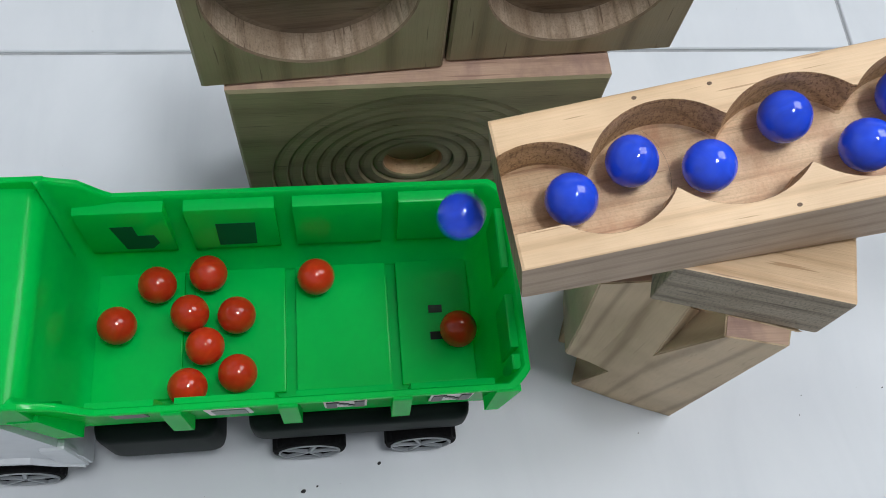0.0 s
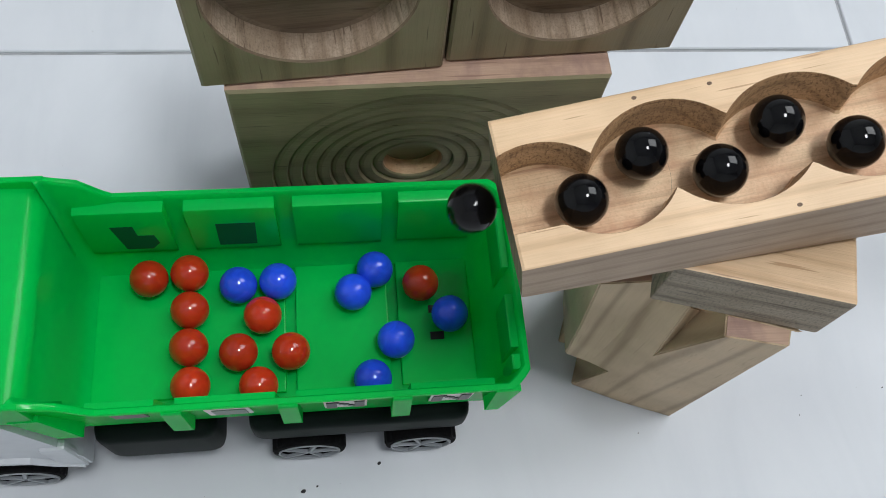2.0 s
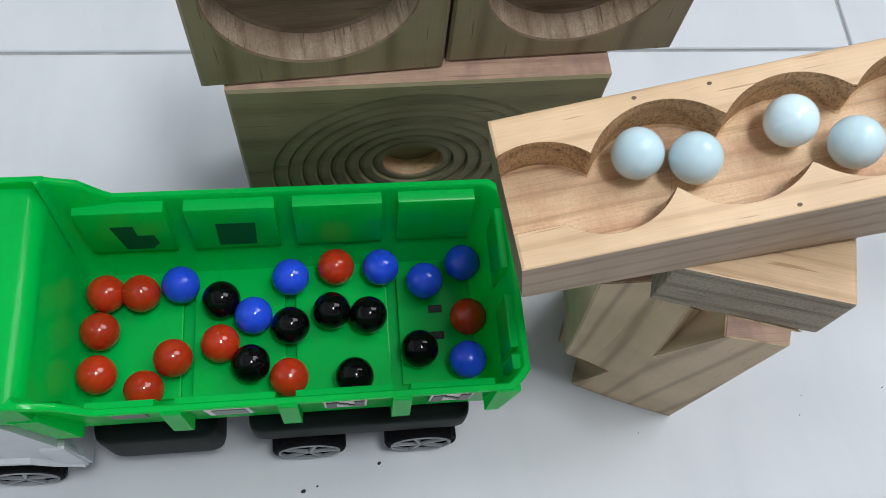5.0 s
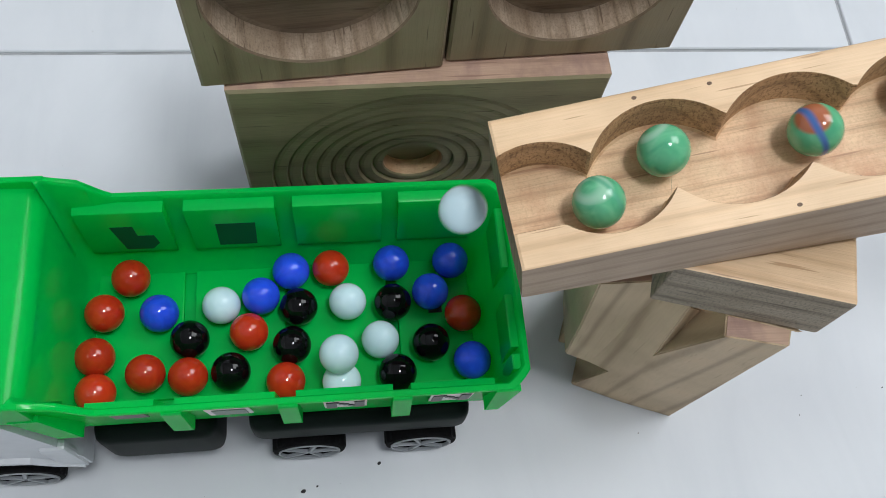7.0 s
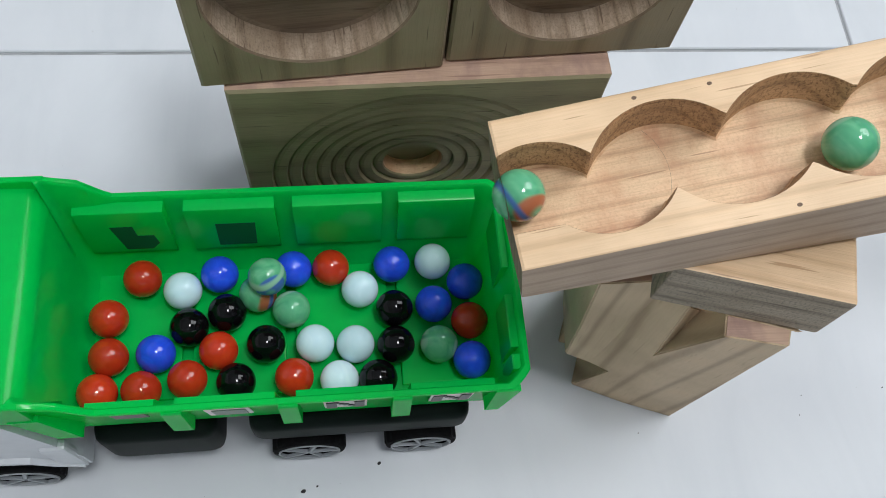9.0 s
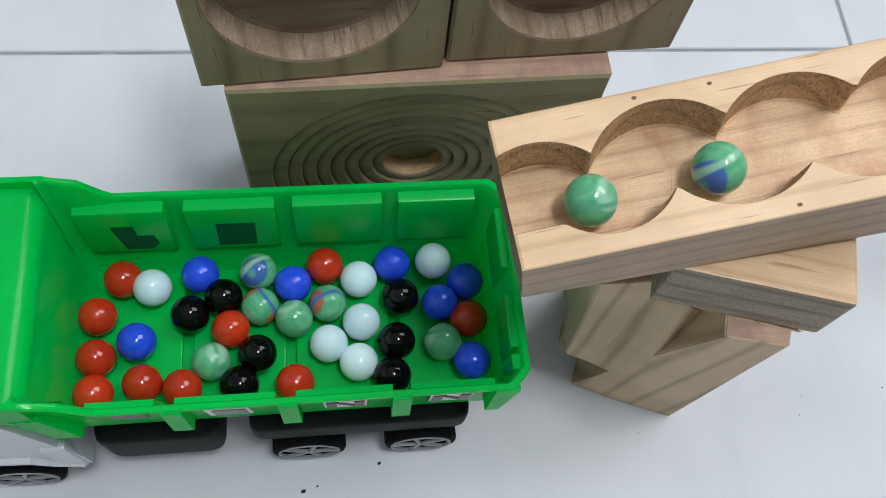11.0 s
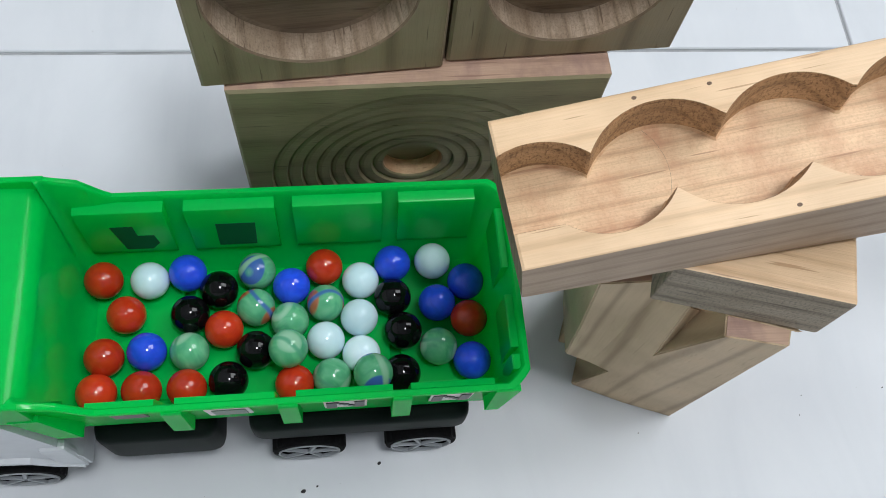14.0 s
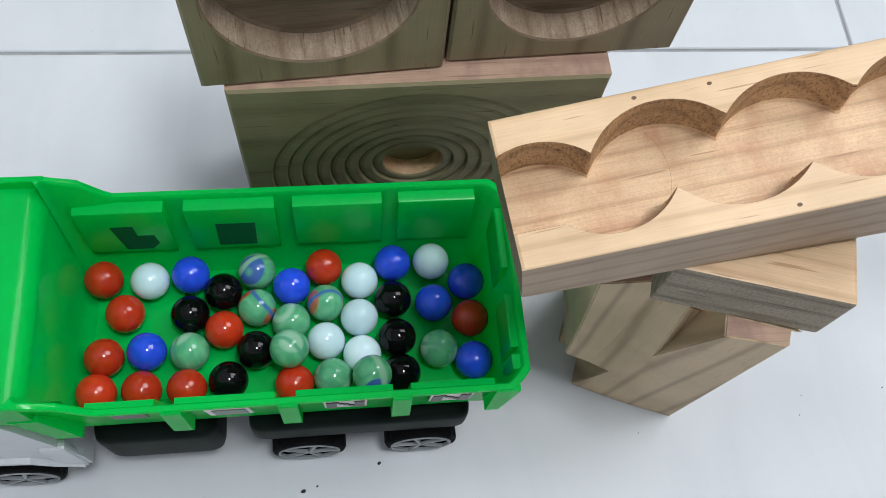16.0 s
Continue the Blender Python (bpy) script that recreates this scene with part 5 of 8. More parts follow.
    walk(marbles[16], [(0, pose(0.1639, 0.1355, 0.2026, 150, -0, -35)), (0.1, pose(0.1562, 0.1323, 0.2009, -154, -27, -50)), (0.2, pose(0.1535, 0.1278, 0.2001, -118, -11, -62)), (0.3, pose(0.1506, 0.1205, 0.1989, -75, 25, -56)), (0.4, pose(0.1438, 0.1210, 0.1978, -37, -8, -50)), (0.5, pose(0.1390, 0.1253, 0.1974, 37, -70, -109)), (0.6, pose(0.1268, 0.1303, 0.1957, 124, -30, 176)), (0.7, pose(0.1227, 0.1275, 0.1948, 103, -0, -178)), (0.8, pose(0.1172, 0.1229, 0.1934, 66, 38, 169)), (0.9, pose(0.1088, 0.1184, 0.1915, -39, 53, 83)), (1, pose(0.1038, 0.1190, 0.1907, -101, 34, 37)), (1.1, pose(0.0948, 0.1244, 0.1897, -159, -0, 18)), (1.2, pose(0.0831, 0.1259, 0.1878, 138, -62, 58)), (1.3, pose(0.0815, 0.1188, 0.1869, -77, -63, -82)), (1.4, pose(0.0717, 0.1112, 0.1845, -20, 2, -119)), (1.5, pose(0.0666, 0.1126, 0.1838, 18, 9, -115)), (1.6, pose(0.0554, 0.1157, 0.1821, 97, 12, -98)), (1.7, pose(0.0392, 0.1169, 0.1794, 175, 6, -83)), (1.8, pose(0.0316, 0.1373, 0.1200, -149, -67, -106)), (1.9, pose(0.0115, 0.1361, 0.0580, -82, -4, -155)), (2, pose(-0.0017, 0.1339, 0.0580, -39, 67, -126)), (2.1, pose(-0.0220, 0.1404, 0.0580, 63, 19, -41)), (2.2, pose(-0.0385, 0.1332, 0.0580, 132, -19, -41)), (2.3, pose(-0.0411, 0.1297, 0.0580, 164, -14, -50)), (2.5, pose(-0.0418, 0.1297, 0.0580, 168, -17, -51)), (3, pose(-0.0435, 0.1221, 0.0580, -149, 19, -50)), (3.5, pose(-0.0476, 0.1289, 0.0580, -157, -37, -49)), (4, pose(-0.0504, 0.1252, 0.0580, -122, -24, -68)), (4.25, pose(-0.0492, 0.1244, 0.0580, -127, -16, -66)), (4.5, pose(-0.0475, 0.1234, 0.0580, -136, -4, -64)), (4.75, pose(-0.0452, 0.1236, 0.0580, -151, 2, -64)), (5, pose(-0.0438, 0.1248, 0.0580, -164, -1, -64)), (5.25, pose(-0.0436, 0.1258, 0.0580, -168, -7, -64)), (6.5, pose(-0.0386, 0.1268, 0.0580, 157, 3, -62)), (7, pose(-0.0409, 0.1335, 0.0580, 146, -47, -58)), (7.5, pose(-0.0443, 0.1357, 0.0580, -177, -70, -90)), (8, pose(-0.0457, 0.1455, 0.0580, -7, -39, 102)), (8.5, pose(-0.0449, 0.1449, 0.0580, -1, -44, 98)), (8.75, pose(-0.0529, 0.1453, 0.0580, -60, -15, 130)), (9, pose(-0.0585, 0.1440, 0.0580, -96, 5, 133)), (11.5, pose(-0.0707, 0.1445, 0.0580, -174, 45, 93)), (11.75, pose(-0.0726, 0.1456, 0.0580, 164, 52, 77)), (16, pose(-0.0707, 0.1442, 0.0580, -174, 43, 93))])
    walk(marbles[17], [(0, pose(0.1978, 0.1391, 0.2087, 16, -0, 136)), (0.07, pose(0.1978, 0.1391, 0.2087, 16, -0, 136)), (0.16, pose(0.1890, 0.1363, 0.2069, -47, 26, 120)), (0.24, pose(0.1801, 0.1336, 0.2052, -120, 21, 87)), (0.33, pose(0.1713, 0.1309, 0.2034, 180, -9, 79)), (0.41, pose(0.1625, 0.1282, 0.2016, 112, -29, 104)), (0.5, pose(0.1536, 0.1255, 0.1999, 42, -14, 133)), (0.6, pose(0.1475, 0.1216, 0.1985, -8, -0, 139)), (0.7, pose(0.1389, 0.1256, 0.1974, -42, 62, 119)), (0.8, pose(0.1340, 0.1301, 0.1969, 176, 67, -20)), (0.9, pose(0.1259, 0.1318, 0.1957, -177, 8, -15)), (1, pose(0.1204, 0.1257, 0.1942, -124, -18, -20)), (1.1, pose(0.1125, 0.1173, 0.1921, -40, -25, -58)), (1.2, pose(0.1048, 0.1189, 0.1909, 27, -49, -103)), (1.3, pose(0.0993, 0.1217, 0.1902, 91, -41, -150)), (1.4, pose(0.0873, 0.1264, 0.1886, 144, 18, -163)), (1.5, pose(0.0810, 0.1223, 0.1871, 108, 67, 170)), (1.6, pose(0.0761, 0.1134, 0.1855, 8, 23, 85)), (1.7, pose(0.0671, 0.1124, 0.1838, -54, -0, 71)), (1.8, pose(0.0590, 0.1153, 0.1827, -116, 0, 71)), (1.9, pose(0.0454, 0.1178, 0.1806, 167, -8, 77)), (2, pose(0.0367, 0.1194, 0.1649, 103, -6, 86)), (2.1, pose(0.0247, 0.1295, 0.0853, 33, 33, 66)), (2.2, pose(0.0105, 0.1085, 0.0580, 19, -43, 68)), (2.3, pose(0.0118, 0.1013, 0.0580, 111, -64, -13)), (2.5, pose(0.0135, 0.0961, 0.0580, 152, -34, -45)), (3, pose(0.0159, 0.1023, 0.0580, 91, -39, -7)), (3.5, pose(0.0260, 0.0970, 0.0580, 116, 35, -8)), (4, pose(0.0238, 0.1074, 0.0580, 49, -8, -27)), (6.5, pose(0.0302, 0.1071, 0.0580, 28, 34, -32)), (7, pose(0.0306, 0.1099, 0.0580, 8, 24, -41)), (7.5, pose(0.0283, 0.1070, 0.0580, 37, 23, -30)), (7.75, pose(0.0210, 0.1071, 0.0580, 62, -24, -30)), (8, pose(0.0159, 0.1072, 0.0580, 90, -54, -49)), (8.5, pose(0.0160, 0.1095, 0.0580, 65, -63, -27)), (9, pose(0.0157, 0.1095, 0.0580, 67, -65, -28)), (11.5, pose(0.0164, 0.1127, 0.0580, 13, -62, 20)), (12.25, pose(0.0201, 0.1167, 0.0580, -5, -25, 33)), (16, pose(0.0164, 0.1127, 0.0580, 13, -62, 20))])
    walk(marbles[18], [(0, pose(0.2087, 0.1253, 0.2093, 99, -0, -125)), (0.14, pose(0.2087, 0.1253, 0.2093, 99, -0, -125)), (0.23, pose(0.1991, 0.1280, 0.2079, 170, 18, -112)), (0.32, pose(0.1895, 0.1306, 0.2065, -116, 11, -90)), (0.42, pose(0.1798, 0.1333, 0.2051, -48, -11, -90)), (0.51, pose(0.1702, 0.1360, 0.2037, 27, -18, -111)), (0.6, pose(0.1606, 0.1387, 0.2023, 97, -1, -125)), (0.7, pose(0.1550, 0.1319, 0.2007, 105, 63, -120)), (0.8, pose(0.1513, 0.1258, 0.1995, -77, 66, 57)), (0.9, pose(0.1442, 0.1228, 0.1980, -105, 15, 36)), (1, pose(0.1362, 0.1276, 0.1971, -166, -14, 36)), (1.1, pose(0.1286, 0.1303, 0.1960, 133, -36, 64)), (1.2, pose(0.1197, 0.1263, 0.1941, 30, -52, 147)), (1.3, pose(0.1153, 0.1199, 0.1928, -37, -25, -167)), (1.4, pose(0.1082, 0.1161, 0.1912, -51, 30, -168)), (1.5, pose(0.1033, 0.1176, 0.1905, -17, 59, -143)), (1.6, pose(0.0959, 0.1232, 0.1898, 73, 28, -71)), (1.7, pose(0.0838, 0.1268, 0.1880, 133, -23, -68)), (1.8, pose(0.0819, 0.1209, 0.1872, 160, 12, -71)), (1.9, pose(0.0757, 0.1141, 0.1855, -131, 30, -43)), (2, pose(0.0668, 0.1117, 0.1837, -78, -12, -33)), (2.1, pose(0.0594, 0.1148, 0.1827, -55, -67, -50)), (2.2, pose(0.0453, 0.1168, 0.1805, 76, -29, -171)), (2.3, pose(0.0358, 0.1279, 0.1542, 139, 20, -177)), (2.4, pose(0.0201, 0.1416, 0.0720, -129, 47, -116)), (2.5, pose(0.0060, 0.1256, 0.0580, 25, 53, 31)), (2.6, pose(-0.0114, 0.1361, 0.0580, -35, -6, 1)), (2.7, pose(-0.0263, 0.1356, 0.0580, -27, -83, -6)), (2.8, pose(-0.0290, 0.1380, 0.0580, -159, -69, 125)), (2.9, pose(-0.0270, 0.1291, 0.0580, 50, -43, -89)), (3, pose(-0.0277, 0.1281, 0.0580, 57, -36, -93)), (3.25, pose(-0.0279, 0.1219, 0.0580, 55, 8, -92)), (3.5, pose(-0.0279, 0.1200, 0.0580, 55, 22, -92)), (4, pose(-0.0287, 0.1201, 0.0580, 61, 22, -90)), (6.5, pose(-0.0277, 0.1143, 0.0580, 46, 63, -101)), (7, pose(-0.0277, 0.1110, 0.0580, 3, 84, -143)), (7.5, pose(-0.0345, 0.1126, 0.0580, 129, 44, -19)), (8, pose(-0.0335, 0.1130, 0.0580, 121, 49, -25)), (8.5, pose(-0.0370, 0.1132, 0.0580, 131, 25, -19)), (9, pose(-0.0384, 0.1120, 0.0580, 143, 18, -14)), (10.75, pose(-0.0429, 0.1080, 0.0580, 178, -8, -11)), (11.5, pose(-0.0390, 0.1074, 0.0580, 177, 20, -11)), (11.75, pose(-0.0399, 0.1061, 0.0580, -173, 16, -8)), (12, pose(-0.0399, 0.1076, 0.0580, 176, 14, -11)), (12.5, pose(-0.0432, 0.1088, 0.0580, 173, -11, -11)), (13.5, pose(-0.0432, 0.1088, 0.0580, 173, -11, -11)), (14, pose(-0.0425, 0.1095, 0.0580, 167, -7, -10)), (16, pose(-0.0425, 0.1095, 0.0580, 167, -7, -10))])
    walk(marbles[19], [(0, pose(0.2158, 0.1411, 0.2120, 40, -0, 130)), (0.44, pose(0.2158, 0.1411, 0.2120, 40, -0, 130)), (0.52, pose(0.2066, 0.1407, 0.2104, -21, 34, 110)), (0.61, pose(0.1974, 0.1403, 0.2088, -99, 27, 65)), (0.69, pose(0.1882, 0.1399, 0.2071, -154, -11, 56)), (0.78, pose(0.1790, 0.1395, 0.2055, 137, -37, 88)), (0.86, pose(0.1698, 0.1391, 0.2039, 64, -18, 126)), (0.95, pose(0.1606, 0.1387, 0.2023, 10, 21, 124)), (1, pose(0.1566, 0.1317, 0.2010, -41, -9, 119)), (1.1, pose(0.1515, 0.1239, 0.1994, -108, -30, 144)), (1.2, pose(0.1448, 0.1219, 0.1980, -146, 5, 153)), (1.3, pose(0.1384, 0.1262, 0.1973, -136, 60, 159)), (1.4, pose(0.1292, 0.1302, 0.1961, 40, 48, -26)), (1.5, pose(0.1229, 0.1286, 0.1949, 69, 8, -11)), (1.6, pose(0.1149, 0.1221, 0.1929, 133, -35, -29)), (1.7, pose(0.1057, 0.1177, 0.1909, -132, -39, -95)), (1.8, pose(0.1010, 0.1219, 0.1905, -68, -50, -142)), (1.9, pose(0.0934, 0.1264, 0.1896, -11, -8, -174)), (2, pose(0.0857, 0.1247, 0.1882, -19, 48, -177)), (2.1, pose(0.0793, 0.1194, 0.1866, -129, 57, 86)), (2.2, pose(0.0692, 0.1111, 0.1841, -175, -11, 63)), (2.3, pose(0.0630, 0.1137, 0.1832, 136, -10, 73)), (2.4, pose(0.0525, 0.1174, 0.1818, 58, 0, 81)), (2.5, pose(0.0402, 0.1170, 0.1796, -19, -11, 90)), (2.6, pose(0.0292, 0.1397, 0.1020, -67, 55, 67)), (2.7, pose(0.0084, 0.1250, 0.0580, -100, -17, 54)), (2.8, pose(-0.0045, 0.1265, 0.0580, 175, -31, 96)), (2.9, pose(-0.0246, 0.1199, 0.0580, 90, -17, 138)), (3, pose(-0.0342, 0.1130, 0.0580, 15, 8, 145)), (3.5, pose(-0.0434, 0.1090, 0.0580, -58, 32, 116)), (4, pose(-0.0430, 0.1095, 0.0580, -53, 33, 119)), (4.75, pose(-0.0440, 0.1054, 0.0580, -73, 9, 111)), (5, pose(-0.0445, 0.1038, 0.0580, -80, 0, 111)), (5.25, pose(-0.0453, 0.1023, 0.0580, -90, -8, 111)), (5.5, pose(-0.0459, 0.1004, 0.0580, -99, -19, 113)), (5.75, pose(-0.0471, 0.0993, 0.0580, -111, -22, 118)), (6, pose(-0.0484, 0.0990, 0.0580, -120, -20, 121)), (6.5, pose(-0.0500, 0.0977, 0.0580, -136, -21, 126)), (7, pose(-0.0524, 0.1007, 0.0580, -137, 6, 127)), (7.5, pose(-0.0499, 0.1030, 0.0580, -113, 9, 130)), (8, pose(-0.0451, 0.1006, 0.0580, -97, -27, 127)), (8.5, pose(-0.0468, 0.0976, 0.0580, -124, -34, 141)), (9, pose(-0.0502, 0.0961, 0.0580, -149, -19, 152)), (10.75, pose(-0.0528, 0.0960, 0.0580, -158, -2, 154)), (11, pose(-0.0488, 0.0949, 0.0580, -153, -32, 152)), (11.5, pose(-0.0523, 0.0978, 0.0580, -146, 0, 150)), (12, pose(-0.0534, 0.0979, 0.0580, -149, 7, 150)), (12.5, pose(-0.0534, 0.0960, 0.0580, -161, 0, 149)), (13.5, pose(-0.0534, 0.0960, 0.0580, -161, 0, 149)), (14, pose(-0.0532, 0.0969, 0.0580, -154, 2, 150)), (16, pose(-0.0532, 0.0969, 0.0580, -154, 2, 150))])
    walk(marbles[20], [(0, pose(0.2267, 0.1273, 0.2126, 83, -0, 146)), (0.51, pose(0.2267, 0.1273, 0.2126, 83, -0, 146)), (0.6, pose(0.2161, 0.1293, 0.2110, 23, 64, 107)), (0.7, pose(0.2055, 0.1313, 0.2093, -86, 23, 14)), (0.8, pose(0.1949, 0.1334, 0.2077, -123, -46, 24)), (0.9, pose(0.1843, 0.1354, 0.2061, 109, -46, 135)), (1, pose(0.1737, 0.1374, 0.2044, 72, 24, 144)), (1.1, pose(0.1631, 0.1394, 0.2028, -38, 64, 51)), (1.2, pose(0.1567, 0.1316, 0.2010, -38, -8, 51)), (1.3, pose(0.1528, 0.1247, 0.1997, -19, -64, 37)), (1.4, pose(0.1500, 0.1199, 0.1987, 109, -72, -87)), (1.5, pose(0.1430, 0.1207, 0.1976, -166, -40, -163)), (1.6, pose(0.1330, 0.1274, 0.1965, -113, 20, -175)), (1.7, pose(0.1238, 0.1309, 0.1953, -28, 65, -106)), (1.8, pose(0.1204, 0.1257, 0.1942, 119, 68, 38)), (1.9, pose(0.1142, 0.1178, 0.1924, 132, -3, 47)), (2, pose(0.1075, 0.1167, 0.1912, 97, -39, 61)), (2.1, pose(0.1001, 0.1201, 0.1902, 29, -23, 98)), (2.2, pose(0.0903, 0.1264, 0.1891, -29, 30, 93)), (2.3, pose(0.0841, 0.1247, 0.1879, -76, 13, 75)), (2.4, pose(0.0779, 0.1186, 0.1862, -112, -40, 85)), (2.5, pose(0.0725, 0.1123, 0.1847, 135, -45, 176)), (2.6, pose(0.0650, 0.1128, 0.1835, 143, -8, 173)), (2.7, pose(0.0553, 0.1151, 0.1821, 156, 63, -180)), (2.8, pose(0.0452, 0.1157, 0.1804, -29, 45, -5)), (2.9, pose(0.0324, 0.1285, 0.1310, -71, -22, -16)), (3, pose(0.0217, 0.1301, 0.0760, 72, -78, -153)), (3.1, pose(-0.0019, 0.1358, 0.0580, 111, -4, 174)), (3.2, pose(-0.0264, 0.1494, 0.0580, 165, 62, -153)), (3.3, pose(-0.0397, 0.1477, 0.0580, -40, 39, -5)), (3.5, pose(-0.0465, 0.1500, 0.0580, -52, -12, -8)), (4, pose(-0.0461, 0.1415, 0.0580, 7, 3, -12)), (4.25, pose(-0.0484, 0.1399, 0.0580, 22, -10, -13)), (4.5, pose(-0.0513, 0.1385, 0.0580, 39, -28, -19)), (4.75, pose(-0.0548, 0.1359, 0.0580, 73, -41, -39)), (5, pose(-0.0574, 0.1324, 0.0580, 112, -33, -63)), (5.25, pose(-0.0588, 0.1292, 0.0580, 132, -16, -71)), (5.5, pose(-0.0608, 0.1275, 0.0580, 149, -9, -75)), (5.75, pose(-0.0637, 0.1247, 0.0580, 174, 6, -75)), (6.5, pose(-0.0697, 0.1160, 0.0580, -109, 41, -39)), (7, pose(-0.0696, 0.1152, 0.0580, -104, 44, -35)), (7.5, pose(-0.0693, 0.1140, 0.0580, -94, 51, -28)), (8, pose(-0.0700, 0.1227, 0.0580, -143, 3, -53)), (8.5, pose(-0.0698, 0.1222, 0.0580, -142, 7, -53)), (9, pose(-0.0701, 0.1205, 0.0580, -132, 16, -51)), (11.5, pose(-0.0700, 0.1270, 0.0580, -162, -21, -50)), (12, pose(-0.0700, 0.1262, 0.0580, -159, -16, -51)), (16, pose(-0.0700, 0.1262, 0.0580, -159, -16, -51))])
    walk(marbles[21], [(0, pose(0.2338, 0.1432, 0.2153, 52, -0, 97)), (0.8, pose(0.2338, 0.1432, 0.2153, 52, -0, 97)), (0.89, pose(0.2237, 0.1428, 0.2135, -20, 4, 94)), (0.99, pose(0.2137, 0.1424, 0.2117, -93, 3, 89)), (1.08, pose(0.2036, 0.1420, 0.2100, -164, -3, 89)), (1.17, pose(0.1935, 0.1416, 0.2082, 123, -4, 94)), (1.26, pose(0.1835, 0.1411, 0.2064, 51, 0, 97)), (1.36, pose(0.1734, 0.1407, 0.2047, -21, 4, 94)), (1.45, pose(0.1634, 0.1403, 0.2029, -93, 3, 89)), (1.5, pose(0.1597, 0.1369, 0.2020, -120, -21, 93)), (1.6, pose(0.1543, 0.1286, 0.2003, 152, -56, 158)), (1.7, pose(0.1477, 0.1225, 0.1986, 97, -8, -168)), (1.8, pose(0.1408, 0.1261, 0.1977, 135, 33, -159)), (1.9, pose(0.1329, 0.1313, 0.1969, -136, 41, -98)), (2, pose(0.1262, 0.1306, 0.1956, -74, 35, -57)), (2.1, pose(0.1185, 0.1259, 0.1939, -6, 13, -26)), (2.2, pose(0.1081, 0.1170, 0.1913, 65, -19, -31)), (2.3, pose(0.1031, 0.1198, 0.1907, 67, -60, -32)), (2.4, pose(0.0938, 0.1260, 0.1897, -111, -43, 145)), (2.5, pose(0.0853, 0.1280, 0.1884, -141, 1, 157)), (2.6, pose(0.0804, 0.1196, 0.1868, 160, 21, 144)), (2.7, pose(0.0751, 0.1126, 0.1852, 95, 11, 124)), (2.8, pose(0.0692, 0.1109, 0.1841, 51, 20, 112)), (2.9, pose(0.0607, 0.1145, 0.1829, -26, 48, 62)), (3, pose(0.0508, 0.1162, 0.1814, -91, 2, 30)), (3.1, pose(0.0399, 0.1174, 0.1796, -158, -51, 65)), (3.2, pose(0.0307, 0.1285, 0.1170, 139, 5, 95)), (3.3, pose(0.0183, 0.1229, 0.0704, 65, -18, 105)), (3.4, pose(0.0085, 0.1260, 0.0580, 2, 24, 101)), (3.5, pose(0.0022, 0.1265, 0.0580, -48, 27, 78)), (3.7, pose(-0.0141, 0.1297, 0.0580, -126, 5, 52)), (3.8, pose(-0.0134, 0.1284, 0.0580, -117, 0, 53)), (4, pose(-0.0087, 0.1233, 0.0580, -67, -7, 50)), (6.5, pose(-0.0211, 0.1302, 0.0580, -146, -13, 65)), (7, pose(-0.0249, 0.1280, 0.0580, -168, -37, 75)), (7.5, pose(-0.0280, 0.1287, 0.0580, 164, -35, 92)), (8, pose(-0.0384, 0.1293, 0.0580, 89, -4, 121)), (8.5, pose(-0.0500, 0.1285, 0.0580, 15, 25, 105)), (9, pose(-0.0548, 0.1264, 0.0580, -24, 15, 91)), (9.25, pose(-0.0564, 0.1267, 0.0580, -36, 17, 88)), (9.5, pose(-0.0566, 0.1279, 0.0580, -38, 26, 87)), (9.75, pose(-0.0567, 0.1290, 0.0580, -39, 34, 87)), (10, pose(-0.0568, 0.1301, 0.0580, -40, 42, 86)), (10.25, pose(-0.0568, 0.1311, 0.0580, -41, 49, 86)), (10.5, pose(-0.0566, 0.1320, 0.0580, -40, 56, 86)), (10.75, pose(-0.0567, 0.1330, 0.0580, -43, 63, 84)), (11.5, pose(-0.0561, 0.1356, 0.0580, -26, 81, 100)), (11.75, pose(-0.0594, 0.1376, 0.0580, -141, 67, -13)), (16, pose(-0.0566, 0.1359, 0.0580, -52, 83, 74))])
